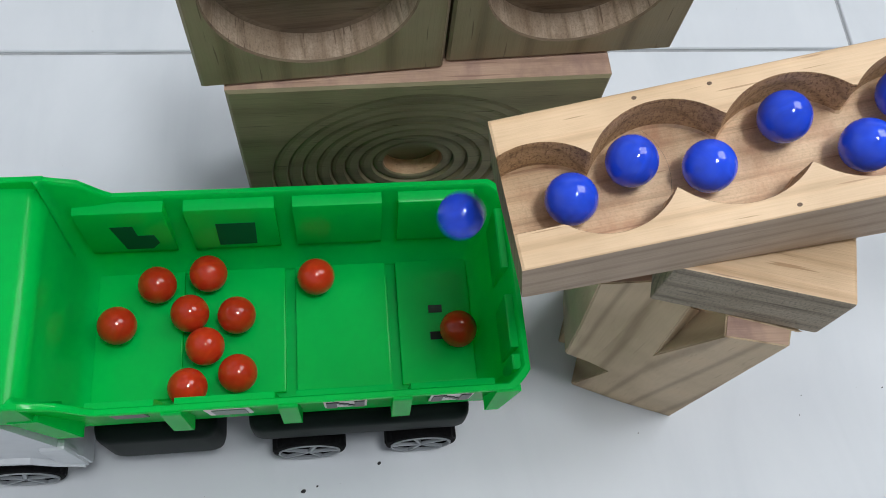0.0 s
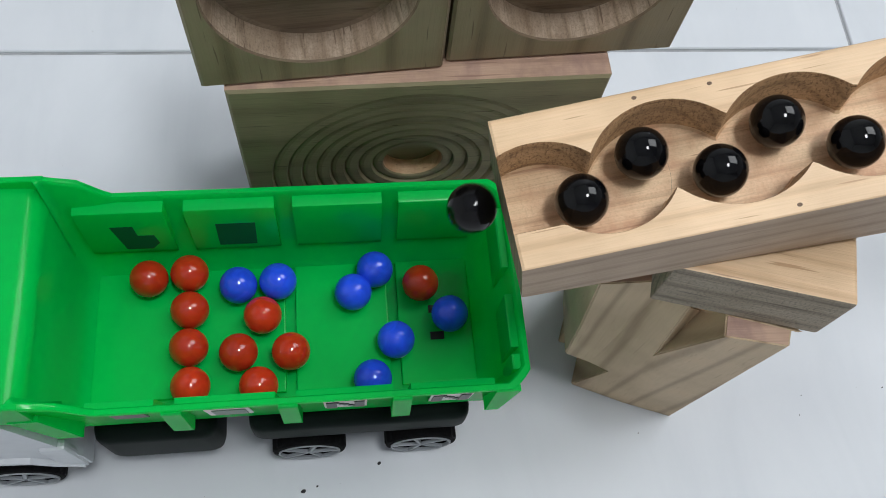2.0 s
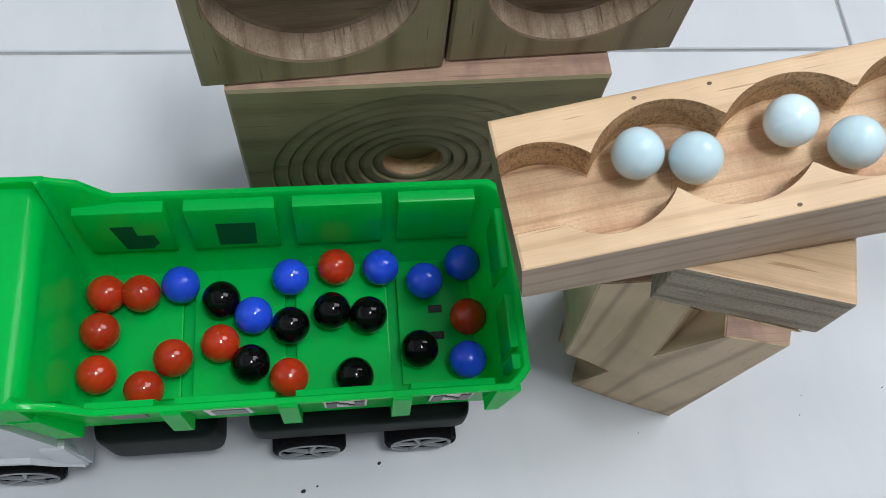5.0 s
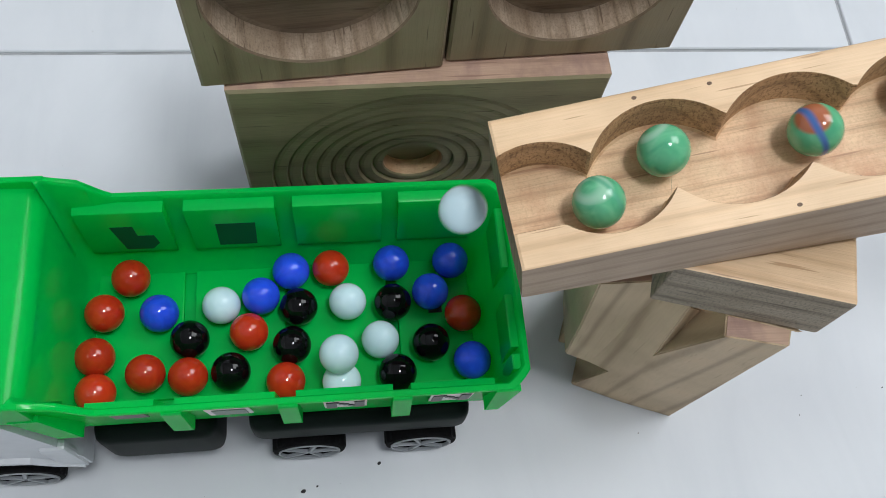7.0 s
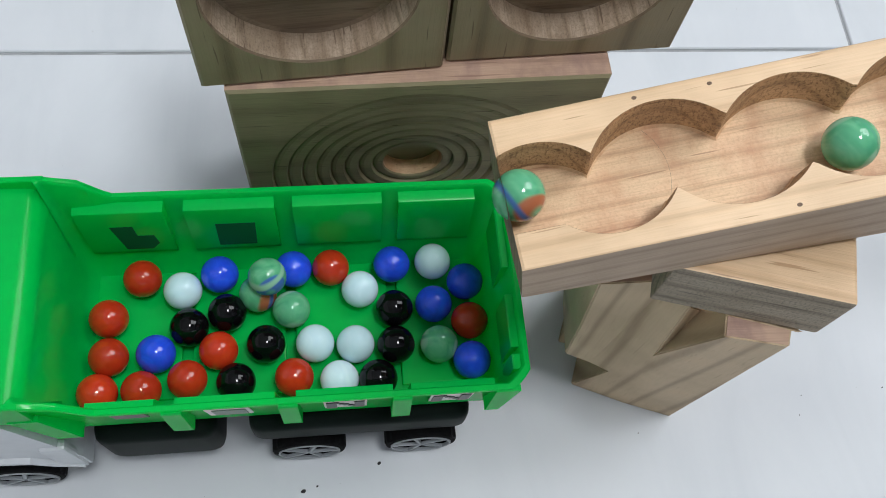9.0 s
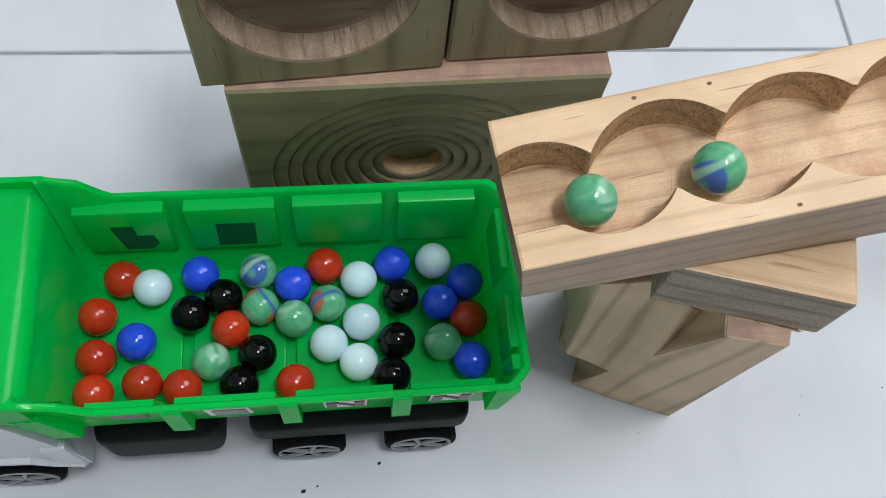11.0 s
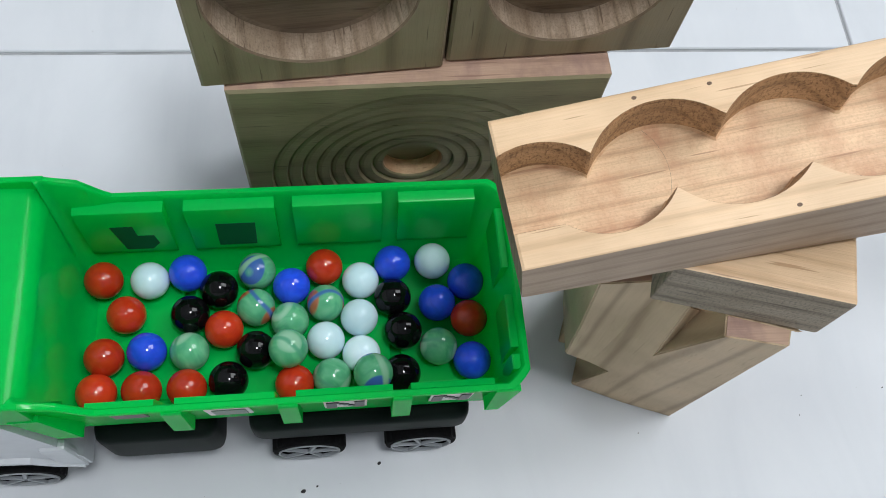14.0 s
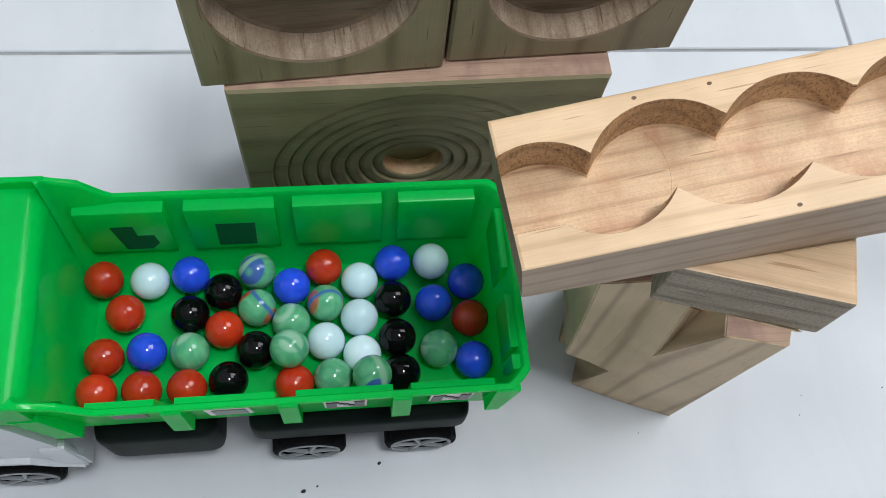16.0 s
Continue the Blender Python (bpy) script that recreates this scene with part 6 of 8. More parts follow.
    walk(marbles[22], [(0, pose(0.2447, 0.1294, 0.2159, 153, -0, 165)), (0.94, pose(0.2447, 0.1294, 0.2159, 153, -0, 165)), (1.04, pose(0.2345, 0.1308, 0.2142, 129, 72, 147)), (1.13, pose(0.2244, 0.1321, 0.2126, -22, 33, 2)), (1.23, pose(0.2142, 0.1335, 0.2110, -34, -40, 2)), (1.32, pose(0.2040, 0.1349, 0.2094, 170, -65, 154)), (1.42, pose(0.1939, 0.1362, 0.2078, 152, 7, 165)), (1.51, pose(0.1837, 0.1376, 0.2061, 113, 78, 132)), (1.61, pose(0.1735, 0.1389, 0.2045, -23, 25, 1)), (1.7, pose(0.1634, 0.1403, 0.2029, -36, -47, 4)), (1.8, pose(0.1574, 0.1325, 0.2012, 72, -42, -84)), (1.9, pose(0.1534, 0.1246, 0.1998, 102, 15, -92)), (2, pose(0.1471, 0.1213, 0.1984, 155, 32, -69)), (2.1, pose(0.1402, 0.1236, 0.1974, -167, -6, -59)), (2.2, pose(0.1291, 0.1293, 0.1960, -92, -58, -108)), (2.3, pose(0.1229, 0.1286, 0.1949, -46, -26, -140)), (2.4, pose(0.1181, 0.1219, 0.1935, -60, 31, -141)), (2.5, pose(0.1148, 0.1156, 0.1923, -104, 86, 177)), (2.6, pose(0.1055, 0.1164, 0.1908, 80, 45, 2)), (2.7, pose(0.0980, 0.1215, 0.1900, 48, -13, -9)), (2.8, pose(0.0902, 0.1259, 0.1890, -5, -67, 30)), (2.9, pose(0.0815, 0.1237, 0.1873, -163, -48, -176)), (3, pose(0.0757, 0.1143, 0.1855, 143, 13, -156)), (3.1, pose(0.0692, 0.1109, 0.1841, 136, 65, -160)), (3.2, pose(0.0600, 0.1139, 0.1827, -91, 39, -37)), (3.3, pose(0.0513, 0.1165, 0.1815, -71, -23, -34)), (3.4, pose(0.0371, 0.1232, 0.1649, 70, -77, -168)), (3.5, pose(0.0289, 0.1422, 0.0993, 145, -10, 126)), (3.6, pose(0.0130, 0.1305, 0.0580, 68, -2, 136)), (3.7, pose(0.0039, 0.1178, 0.0580, -10, -9, 145)), (3.8, pose(-0.0042, 0.1108, 0.0580, -84, 11, 143)), (3.9, pose(-0.0107, 0.1030, 0.0580, -157, 6, 130)), (4, pose(-0.0119, 0.0984, 0.0580, 175, -13, 132)), (6.5, pose(0.0163, 0.0960, 0.0580, -99, -49, 79)), (7, pose(0.0159, 0.0972, 0.0580, -105, -40, 83)), (7.5, pose(0.0163, 0.0960, 0.0580, -99, -49, 79)), (8, pose(0.0055, 0.0955, 0.0580, 169, -18, 140)), (8.5, pose(0.0078, 0.0951, 0.0580, 179, -32, 135)), (9, pose(0.0078, 0.0951, 0.0580, 179, -32, 135)), (11.5, pose(0.0168, 0.0962, 0.0580, -95, -45, 75)), (11.75, pose(0.0187, 0.0953, 0.0580, -74, -46, 60)), (12.25, pose(0.0232, 0.0948, 0.0580, -41, -27, 40)), (12.75, pose(0.0195, 0.0959, 0.0580, -70, -39, 56)), (13.25, pose(0.0196, 0.0961, 0.0580, -71, -37, 57)), (13.75, pose(0.0184, 0.0968, 0.0580, -83, -37, 64)), (14, pose(0.0175, 0.0969, 0.0580, -91, -40, 69)), (16, pose(0.0175, 0.0971, 0.0580, -91, -38, 69))])
    walk(marbles[23], [(0, pose(0.2518, 0.1453, 0.2185, 50, -0, -149)), (2.29, pose(0.2518, 0.1453, 0.2185, 50, -0, -149)), (2.38, pose(0.2421, 0.1445, 0.2168, 100, 57, -120)), (2.47, pose(0.2324, 0.1437, 0.2151, -151, 36, -29)), (2.56, pose(0.2227, 0.1430, 0.2133, -116, -26, -25)), (2.65, pose(0.2130, 0.1422, 0.2116, -21, -62, -102)), (2.74, pose(0.2033, 0.1414, 0.2099, 45, -10, -149)), (2.83, pose(0.1936, 0.1406, 0.2081, 86, 49, -132)), (2.92, pose(0.1839, 0.1398, 0.2064, -160, 45, -34)), (3.01, pose(0.1742, 0.1390, 0.2047, -122, -15, -23)), (3.1, pose(0.1645, 0.1383, 0.2029, -47, -64, -79)), (3.2, pose(0.1570, 0.1307, 0.2009, 7, 2, -113)), (3.3, pose(0.1518, 0.1244, 0.1995, 33, 56, -99)), (3.4, pose(0.1440, 0.1220, 0.1979, 124, 40, -23)), (3.5, pose(0.1380, 0.1285, 0.1975, 102, -19, -28)), (3.6, pose(0.1256, 0.1316, 0.1956, -144, -75, -132)), (3.7, pose(0.1174, 0.1242, 0.1935, -138, 2, -136)), (3.8, pose(0.1109, 0.1173, 0.1918, -147, 70, -142)), (3.9, pose(0.1036, 0.1188, 0.1907, -32, 48, -35)), (4, pose(0.0975, 0.1228, 0.1900, -31, -4, -34)), (4.1, pose(0.0855, 0.1266, 0.1883, 32, -72, -82)), (4.2, pose(0.0805, 0.1229, 0.1871, 80, -35, -124)), (4.3, pose(0.0746, 0.1144, 0.1853, 82, 39, -123)), (4.4, pose(0.0669, 0.1122, 0.1838, 170, 57, -51)), (4.5, pose(0.0581, 0.1150, 0.1825, -159, -4, -35)), (4.6, pose(0.0475, 0.1172, 0.1809, -91, -66, -83)), (4.68, pose(0.0374, 0.1158, 0.1790, -10, -15, -147)), (4.78, pose(0.0280, 0.1389, 0.0963, 71, -14, -170)), (4.88, pose(0.0164, 0.1299, 0.0580, 23, 52, 171)), (5.1, pose(0.0016, 0.1227, 0.0580, -108, 42, 55)), (5.4, pose(0.0138, 0.1261, 0.0580, 11, 45, 154)), (5.75, pose(0.0159, 0.1261, 0.0580, 19, 32, 158)), (6, pose(0.0188, 0.1250, 0.0580, 20, 10, 159)), (6.5, pose(0.0170, 0.1270, 0.0580, 29, 26, 162)), (7, pose(0.0151, 0.1286, 0.0580, 38, 42, 167)), (7.5, pose(0.0159, 0.1244, 0.0580, 7, 25, 149)), (8, pose(0.0157, 0.1250, 0.0580, 10, 29, 150)), (8.5, pose(0.0160, 0.1255, 0.0580, 14, 29, 153)), (9, pose(0.0157, 0.1257, 0.0580, 15, 31, 153)), (10.5, pose(0.0208, 0.1322, 0.0580, 74, 7, 174)), (11.5, pose(0.0157, 0.1299, 0.0580, 48, 41, 163)), (12.25, pose(0.0152, 0.1313, 0.0580, 61, 46, 172)), (16, pose(0.0152, 0.1299, 0.0580, 47, 44, 162))])
    walk(marbles[24], [(0, pose(0.2627, 0.1315, 0.2191, 81, -0, 100)), (3.01, pose(0.2627, 0.1315, 0.2191, 81, -0, 100)), (3.11, pose(0.2520, 0.1326, 0.2174, 5, 16, 88)), (3.21, pose(0.2414, 0.1338, 0.2157, -73, 7, 69)), (3.31, pose(0.2308, 0.1349, 0.2140, -148, -12, 73)), (3.41, pose(0.2201, 0.1361, 0.2123, 133, -13, 94)), (3.51, pose(0.2095, 0.1372, 0.2105, 58, 6, 99)), (3.6, pose(0.1989, 0.1384, 0.2088, -19, 16, 81)), (3.7, pose(0.1882, 0.1395, 0.2071, -96, 1, 68)), (3.8, pose(0.1776, 0.1406, 0.2054, -172, -15, 79)), (3.9, pose(0.1670, 0.1418, 0.2037, 110, -8, 98)), (4, pose(0.1568, 0.1326, 0.2011, 30, -35, 133)), (4.1, pose(0.1521, 0.1251, 0.1996, -44, -27, 176)), (4.2, pose(0.1467, 0.1217, 0.1983, -70, 12, 179)), (4.3, pose(0.1392, 0.1261, 0.1975, -15, 58, -145)), (4.4, pose(0.1302, 0.1303, 0.1963, 90, 32, -58)), (4.5, pose(0.1218, 0.1287, 0.1947, 146, -1, -42)), (4.6, pose(0.1154, 0.1220, 0.1930, -148, -2, -44)), (4.7, pose(0.1072, 0.1175, 0.1912, -81, -16, -57)), (4.8, pose(0.1012, 0.1215, 0.1905, -44, -60, -82)), (4.9, pose(0.0934, 0.1266, 0.1897, 71, -40, 176)), (5, pose(0.0846, 0.1248, 0.1880, 56, 23, 179)), (5.1, pose(0.0783, 0.1182, 0.1863, -22, 47, 128)), (5.2, pose(0.0693, 0.1114, 0.1841, -104, 10, 81)), (5.3, pose(0.0621, 0.1138, 0.1831, -159, 14, 69)), (5.4, pose(0.0517, 0.1170, 0.1816, 124, -1, 59)), (5.5, pose(0.0383, 0.1166, 0.1793, 49, -32, 85)), (5.6, pose(0.0280, 0.1389, 0.0963, 11, 37, 83)), (5.7, pose(0.0116, 0.1314, 0.0580, -49, -16, 70)), (5.85, pose(-0.0175, 0.1272, 0.0580, -133, -30, 110)), (6, pose(-0.0463, 0.1400, 0.0580, 174, 28, 111)), (6.2, pose(-0.0616, 0.1374, 0.0580, 90, 16, 74)), (6.3, pose(-0.0634, 0.1361, 0.0580, 80, 4, 72)), (6.5, pose(-0.0617, 0.1333, 0.0580, 98, -12, 71)), (7, pose(-0.0573, 0.1298, 0.0580, 139, -22, 58)), (7.5, pose(-0.0607, 0.1317, 0.0580, 109, -20, 69)), (8, pose(-0.0582, 0.1339, 0.0580, 120, 1, 67)), (8.5, pose(-0.0637, 0.1380, 0.0580, 71, 11, 62)), (9, pose(-0.0736, 0.1370, 0.0580, 10, -27, 71)), (11.5, pose(-0.0871, 0.1406, 0.0580, -71, -9, 101)), (12, pose(-0.0880, 0.1430, 0.0580, -73, 9, 101)), (12.5, pose(-0.0877, 0.1427, 0.0580, -72, 7, 101)), (16, pose(-0.0874, 0.1419, 0.0580, -71, 1, 101))])
    walk(marbles[25], [(0, pose(0.2698, 0.1474, 0.2218, 36, -0, 74)), (3.13, pose(0.2698, 0.1474, 0.2218, 36, -0, 74)), (3.23, pose(0.2593, 0.1467, 0.2200, -39, -19, 89)), (3.32, pose(0.2488, 0.1459, 0.2181, -116, -10, 112)), (3.42, pose(0.2383, 0.1452, 0.2162, 172, 14, 108)), (3.52, pose(0.2278, 0.1445, 0.2144, 93, 17, 83)), (3.61, pose(0.2174, 0.1437, 0.2125, 20, -6, 75)), (3.71, pose(0.2069, 0.1430, 0.2106, -56, -20, 95)), (3.81, pose(0.1964, 0.1423, 0.2088, -132, -4, 114)), (3.91, pose(0.1859, 0.1416, 0.2069, 155, 18, 104)), (4, pose(0.1754, 0.1408, 0.2050, 77, 13, 79)), (4.1, pose(0.1649, 0.1401, 0.2032, 5, -11, 77)), (4.2, pose(0.1588, 0.1361, 0.2017, -43, -43, 100)), (4.3, pose(0.1537, 0.1274, 0.2001, -157, -47, -165)), (4.4, pose(0.1471, 0.1213, 0.1984, 178, 12, -156)), (4.5, pose(0.1397, 0.1260, 0.1975, -116, 36, -126)), (4.6, pose(0.1302, 0.1303, 0.1963, -33, 19, -81)), (4.7, pose(0.1218, 0.1287, 0.1947, 31, 10, -63)), (4.8, pose(0.1154, 0.1220, 0.1930, 99, 22, -42)), (4.9, pose(0.1072, 0.1175, 0.1912, 161, -8, -33)), (5, pose(0.1012, 0.1215, 0.1905, 160, -59, -33)), (5.1, pose(0.0934, 0.1266, 0.1897, -19, -54, 146)), (5.2, pose(0.0846, 0.1248, 0.1880, -59, 1, 167)), (5.3, pose(0.0783, 0.1182, 0.1863, -122, 28, 149)), (5.4, pose(0.0693, 0.1114, 0.1841, 150, 25, 102)), (5.5, pose(0.0621, 0.1138, 0.1831, 87, 38, 66)), (5.6, pose(0.0517, 0.1170, 0.1816, 11, 2, 35)), (5.7, pose(0.0383, 0.1166, 0.1793, -53, -54, 69)), (5.8, pose(0.0280, 0.1389, 0.0963, -99, 13, 89)), (5.9, pose(0.0140, 0.1300, 0.0580, -167, -28, 100)), (6, pose(0.0047, 0.1317, 0.0580, 133, 6, 113)), (6.1, pose(0.0018, 0.1304, 0.0580, 110, 5, 111)), (6.3, pose(-0.0011, 0.1290, 0.0580, 87, 3, 109)), (6.5, pose(-0.0001, 0.1307, 0.0580, 98, 12, 111)), (7, pose(-0.0042, 0.1296, 0.0580, 66, 13, 104)), (7.5, pose(-0.0001, 0.1323, 0.0580, 103, 22, 115)), (8, pose(0.0025, 0.1353, 0.0580, 133, 31, 129)), (8.5, pose(0.0020, 0.1356, 0.0580, 131, 35, 128)), (9, pose(0.0012, 0.1351, 0.0580, 123, 35, 123)), (9.5, pose(0.0030, 0.1378, 0.0580, 152, 41, 141)), (9.75, pose(0.0023, 0.1368, 0.0580, 140, 39, 134)), (10, pose(0.0021, 0.1370, 0.0580, 140, 42, 134)), (10.25, pose(0.0018, 0.1373, 0.0580, 140, 45, 133)), (10.5, pose(0.0009, 0.1410, 0.0580, 173, 65, 161)), (11.5, pose(0.0008, 0.1386, 0.0580, 143, 56, 135)), (11.75, pose(0.0018, 0.1392, 0.0580, 156, 53, 146)), (16, pose(0.0011, 0.1391, 0.0580, 150, 57, 141))])
    walk(marbles[26], [(0, pose(0.2807, 0.1336, 0.2224, 15, -0, -175)), (3.51, pose(0.2807, 0.1336, 0.2224, 15, -0, -175)), (3.61, pose(0.2700, 0.1340, 0.2206, 44, 75, -153)), (3.71, pose(0.2593, 0.1345, 0.2188, -168, 26, -11)), (3.81, pose(0.2486, 0.1349, 0.2170, -156, -50, -14)), (3.91, pose(0.2379, 0.1353, 0.2152, 6, -53, -170)), (4.01, pose(0.2272, 0.1358, 0.2134, 19, 23, -174)), (4.11, pose(0.2165, 0.1362, 0.2116, 160, 77, -38)), (4.21, pose(0.2057, 0.1367, 0.2098, -165, 3, -10)), (4.3, pose(0.1950, 0.1371, 0.2081, -141, -72, -27)), (4.4, pose(0.1843, 0.1376, 0.2063, 11, -29, -174)), (4.5, pose(0.1736, 0.1380, 0.2045, 23, 47, -172)), (4.6, pose(0.1629, 0.1385, 0.2027, -175, 55, -15)), (4.7, pose(0.1532, 0.1265, 0.1999, -112, -2, 20)), (4.8, pose(0.1471, 0.1213, 0.1984, -81, -54, 3)), (4.9, pose(0.1397, 0.1260, 0.1975, 157, -52, 113)), (5, pose(0.1302, 0.1303, 0.1963, 115, 13, 131)), (5.1, pose(0.1218, 0.1287, 0.1947, 51, 32, 103)), (5.2, pose(0.1154, 0.1220, 0.1930, -1, -12, 93)), (5.3, pose(0.1072, 0.1175, 0.1912, -71, -28, 120)), (5.4, pose(0.1012, 0.1215, 0.1905, -92, 18, 122)), (5.5, pose(0.0934, 0.1266, 0.1897, -166, 67, 64)), (5.6, pose(0.0846, 0.1248, 0.1880, 147, 10, 30)), (5.7, pose(0.0783, 0.1182, 0.1863, 172, -52, 19)), (5.8, pose(0.0693, 0.1114, 0.1841, -34, -48, -127)), (5.9, pose(0.0621, 0.1138, 0.1831, 19, -16, -158)), (6, pose(0.0517, 0.1170, 0.1816, 74, 42, -142)), (6.1, pose(0.0375, 0.1167, 0.1791, -164, 47, -39)), (6.2, pose(0.0278, 0.1365, 0.0963, 169, -27, -45)), (6.3, pose(0.0084, 0.1240, 0.0580, -107, -16, -82)), (6.4, pose(-0.0030, 0.1198, 0.0580, -33, 7, -89)), (6.5, pose(-0.0092, 0.1093, 0.0580, 45, 58, -37)), (6.6, pose(-0.0102, 0.1039, 0.0580, 118, 54, 26)), (6.75, pose(-0.0120, 0.0987, 0.0580, 147, 21, 45)), (7, pose(-0.0073, 0.0946, 0.0580, -166, 17, 61)), (7.5, pose(-0.0001, 0.0955, 0.0580, -112, 39, 89)), (8, pose(-0.0110, 0.0953, 0.0580, 170, 6, 53)), (8.5, pose(-0.0082, 0.0954, 0.0580, -174, 18, 56)), (9, pose(-0.0082, 0.0954, 0.0580, -174, 18, 56)), (10.5, pose(-0.0024, 0.0981, 0.0580, -136, 53, 80)), (10.75, pose(-0.0008, 0.1005, 0.0580, -109, 70, 104)), (11.5, pose(0.0015, 0.1034, 0.0580, -25, 69, -176)), (11.75, pose(0.0050, 0.1028, 0.0580, -34, 44, 177)), (12, pose(0.0023, 0.1041, 0.0580, -15, 63, -168)), (12.25, pose(-0.0038, 0.1038, 0.0580, 143, 73, -11)), (12.5, pose(-0.0003, 0.1069, 0.0580, 44, 63, -107)), (13.25, pose(-0.0001, 0.1066, 0.0580, 39, 65, -110)), (13.5, pose(0.0009, 0.1057, 0.0580, 15, 67, -133)), (14, pose(0.0011, 0.1059, 0.0580, 15, 65, -133)), (16, pose(0.0014, 0.1059, 0.0580, 12, 64, -135))])
    walk(marbles[27], [(0, pose(0.2878, 0.1495, 0.2251, 64, -0, 174)), (3.64, pose(0.2878, 0.1495, 0.2251, 64, -0, 174)), (3.74, pose(0.2774, 0.1485, 0.2232, 29, 71, 148)), (3.84, pose(0.2669, 0.1476, 0.2214, -109, 30, 18)), (3.93, pose(0.2565, 0.1467, 0.2195, -126, -43, 20)), (4.03, pose(0.2461, 0.1458, 0.2176, 83, -59, 163)), (4.12, pose(0.2357, 0.1449, 0.2158, 62, 14, 174)), (4.22, pose(0.2253, 0.1440, 0.2139, -19, 79, 102)), (4.32, pose(0.2149, 0.1430, 0.2120, -112, 16, 17)), (4.41, pose(0.2045, 0.1421, 0.2101, -133, -57, 25)), (4.51, pose(0.1941, 0.1412, 0.2083, 76, -46, 169)), (4.61, pose(0.1837, 0.1403, 0.2064, 59, 27, 173)), (4.7, pose(0.1733, 0.1394, 0.2045, -75, 73, 47)), (4.8, pose(0.1629, 0.1385, 0.2027, -115, 3, 16)), (4.9, pose(0.1532, 0.1265, 0.1999, -50, -52, -18)), (5, pose(0.1471, 0.1213, 0.1984, 42, -44, -93)), (5.1, pose(0.1397, 0.1260, 0.1975, 131, -39, -159)), (5.2, pose(0.1302, 0.1303, 0.1963, 177, 21, -168)), (5.3, pose(0.1218, 0.1287, 0.1947, -177, 83, -163)), (5.4, pose(0.1154, 0.1220, 0.1930, 34, 30, 50)), (5.5, pose(0.1072, 0.1175, 0.1912, 11, -33, 51)), (5.6, pose(0.1012, 0.1215, 0.1905, -47, -24, 80)), (5.7, pose(0.0934, 0.1266, 0.1897, -106, 10, 88)), (5.8, pose(0.0846, 0.1248, 0.1880, -168, -7, 86)), (5.9, pose(0.0783, 0.1182, 0.1863, 131, -48, 118)), (6, pose(0.0693, 0.1114, 0.1841, 43, -15, 174)), (6.1, pose(0.0621, 0.1138, 0.1831, 56, 38, 177)), (6.2, pose(0.0517, 0.1170, 0.1816, -153, 62, -40)), (6.3, pose(0.0387, 0.1175, 0.1794, -116, -9, -19)), (6.4, pose(0.0283, 0.1441, 0.0963, 163, -41, 23)), (6.5, pose(0.0135, 0.1338, 0.0636, -41, -60, -127)), (6.6, pose(-0.0032, 0.1102, 0.0620, -43, 18, -126)), (6.7, pose(-0.0064, 0.1018, 0.0700, -102, 74, -175)), (7, pose(-0.0080, 0.1023, 0.0710, -63, 83, -137)), (7.5, pose(-0.0090, 0.1180, 0.0580, -13, 8, -91)), (8, pose(-0.0151, 0.1259, 0.0580, 42, -43, -111)), (8.5, pose(-0.0142, 0.1223, 0.0580, 26, -20, -102)), (9, pose(-0.0181, 0.1114, 0.0580, 39, 57, -97)), (10.5, pose(-0.0174, 0.1106, 0.0580, 28, 62, -107)), (10.75, pose(-0.0120, 0.1111, 0.0580, -17, 35, -142)), (11.5, pose(-0.0134, 0.1109, 0.0580, -10, 43, -138)), (11.75, pose(-0.0103, 0.1047, 0.0580, -76, 36, 177)), (12, pose(-0.0138, 0.1117, 0.0580, -2, 41, -132)), (12.25, pose(-0.0161, 0.1132, 0.0580, 24, 41, -115)), (12.75, pose(-0.0146, 0.1128, 0.0580, 10, 39, -124)), (13, pose(-0.0138, 0.1127, 0.0580, 4, 36, -127)), (16, pose(-0.0136, 0.1122, 0.0580, -0, 38, -130))])
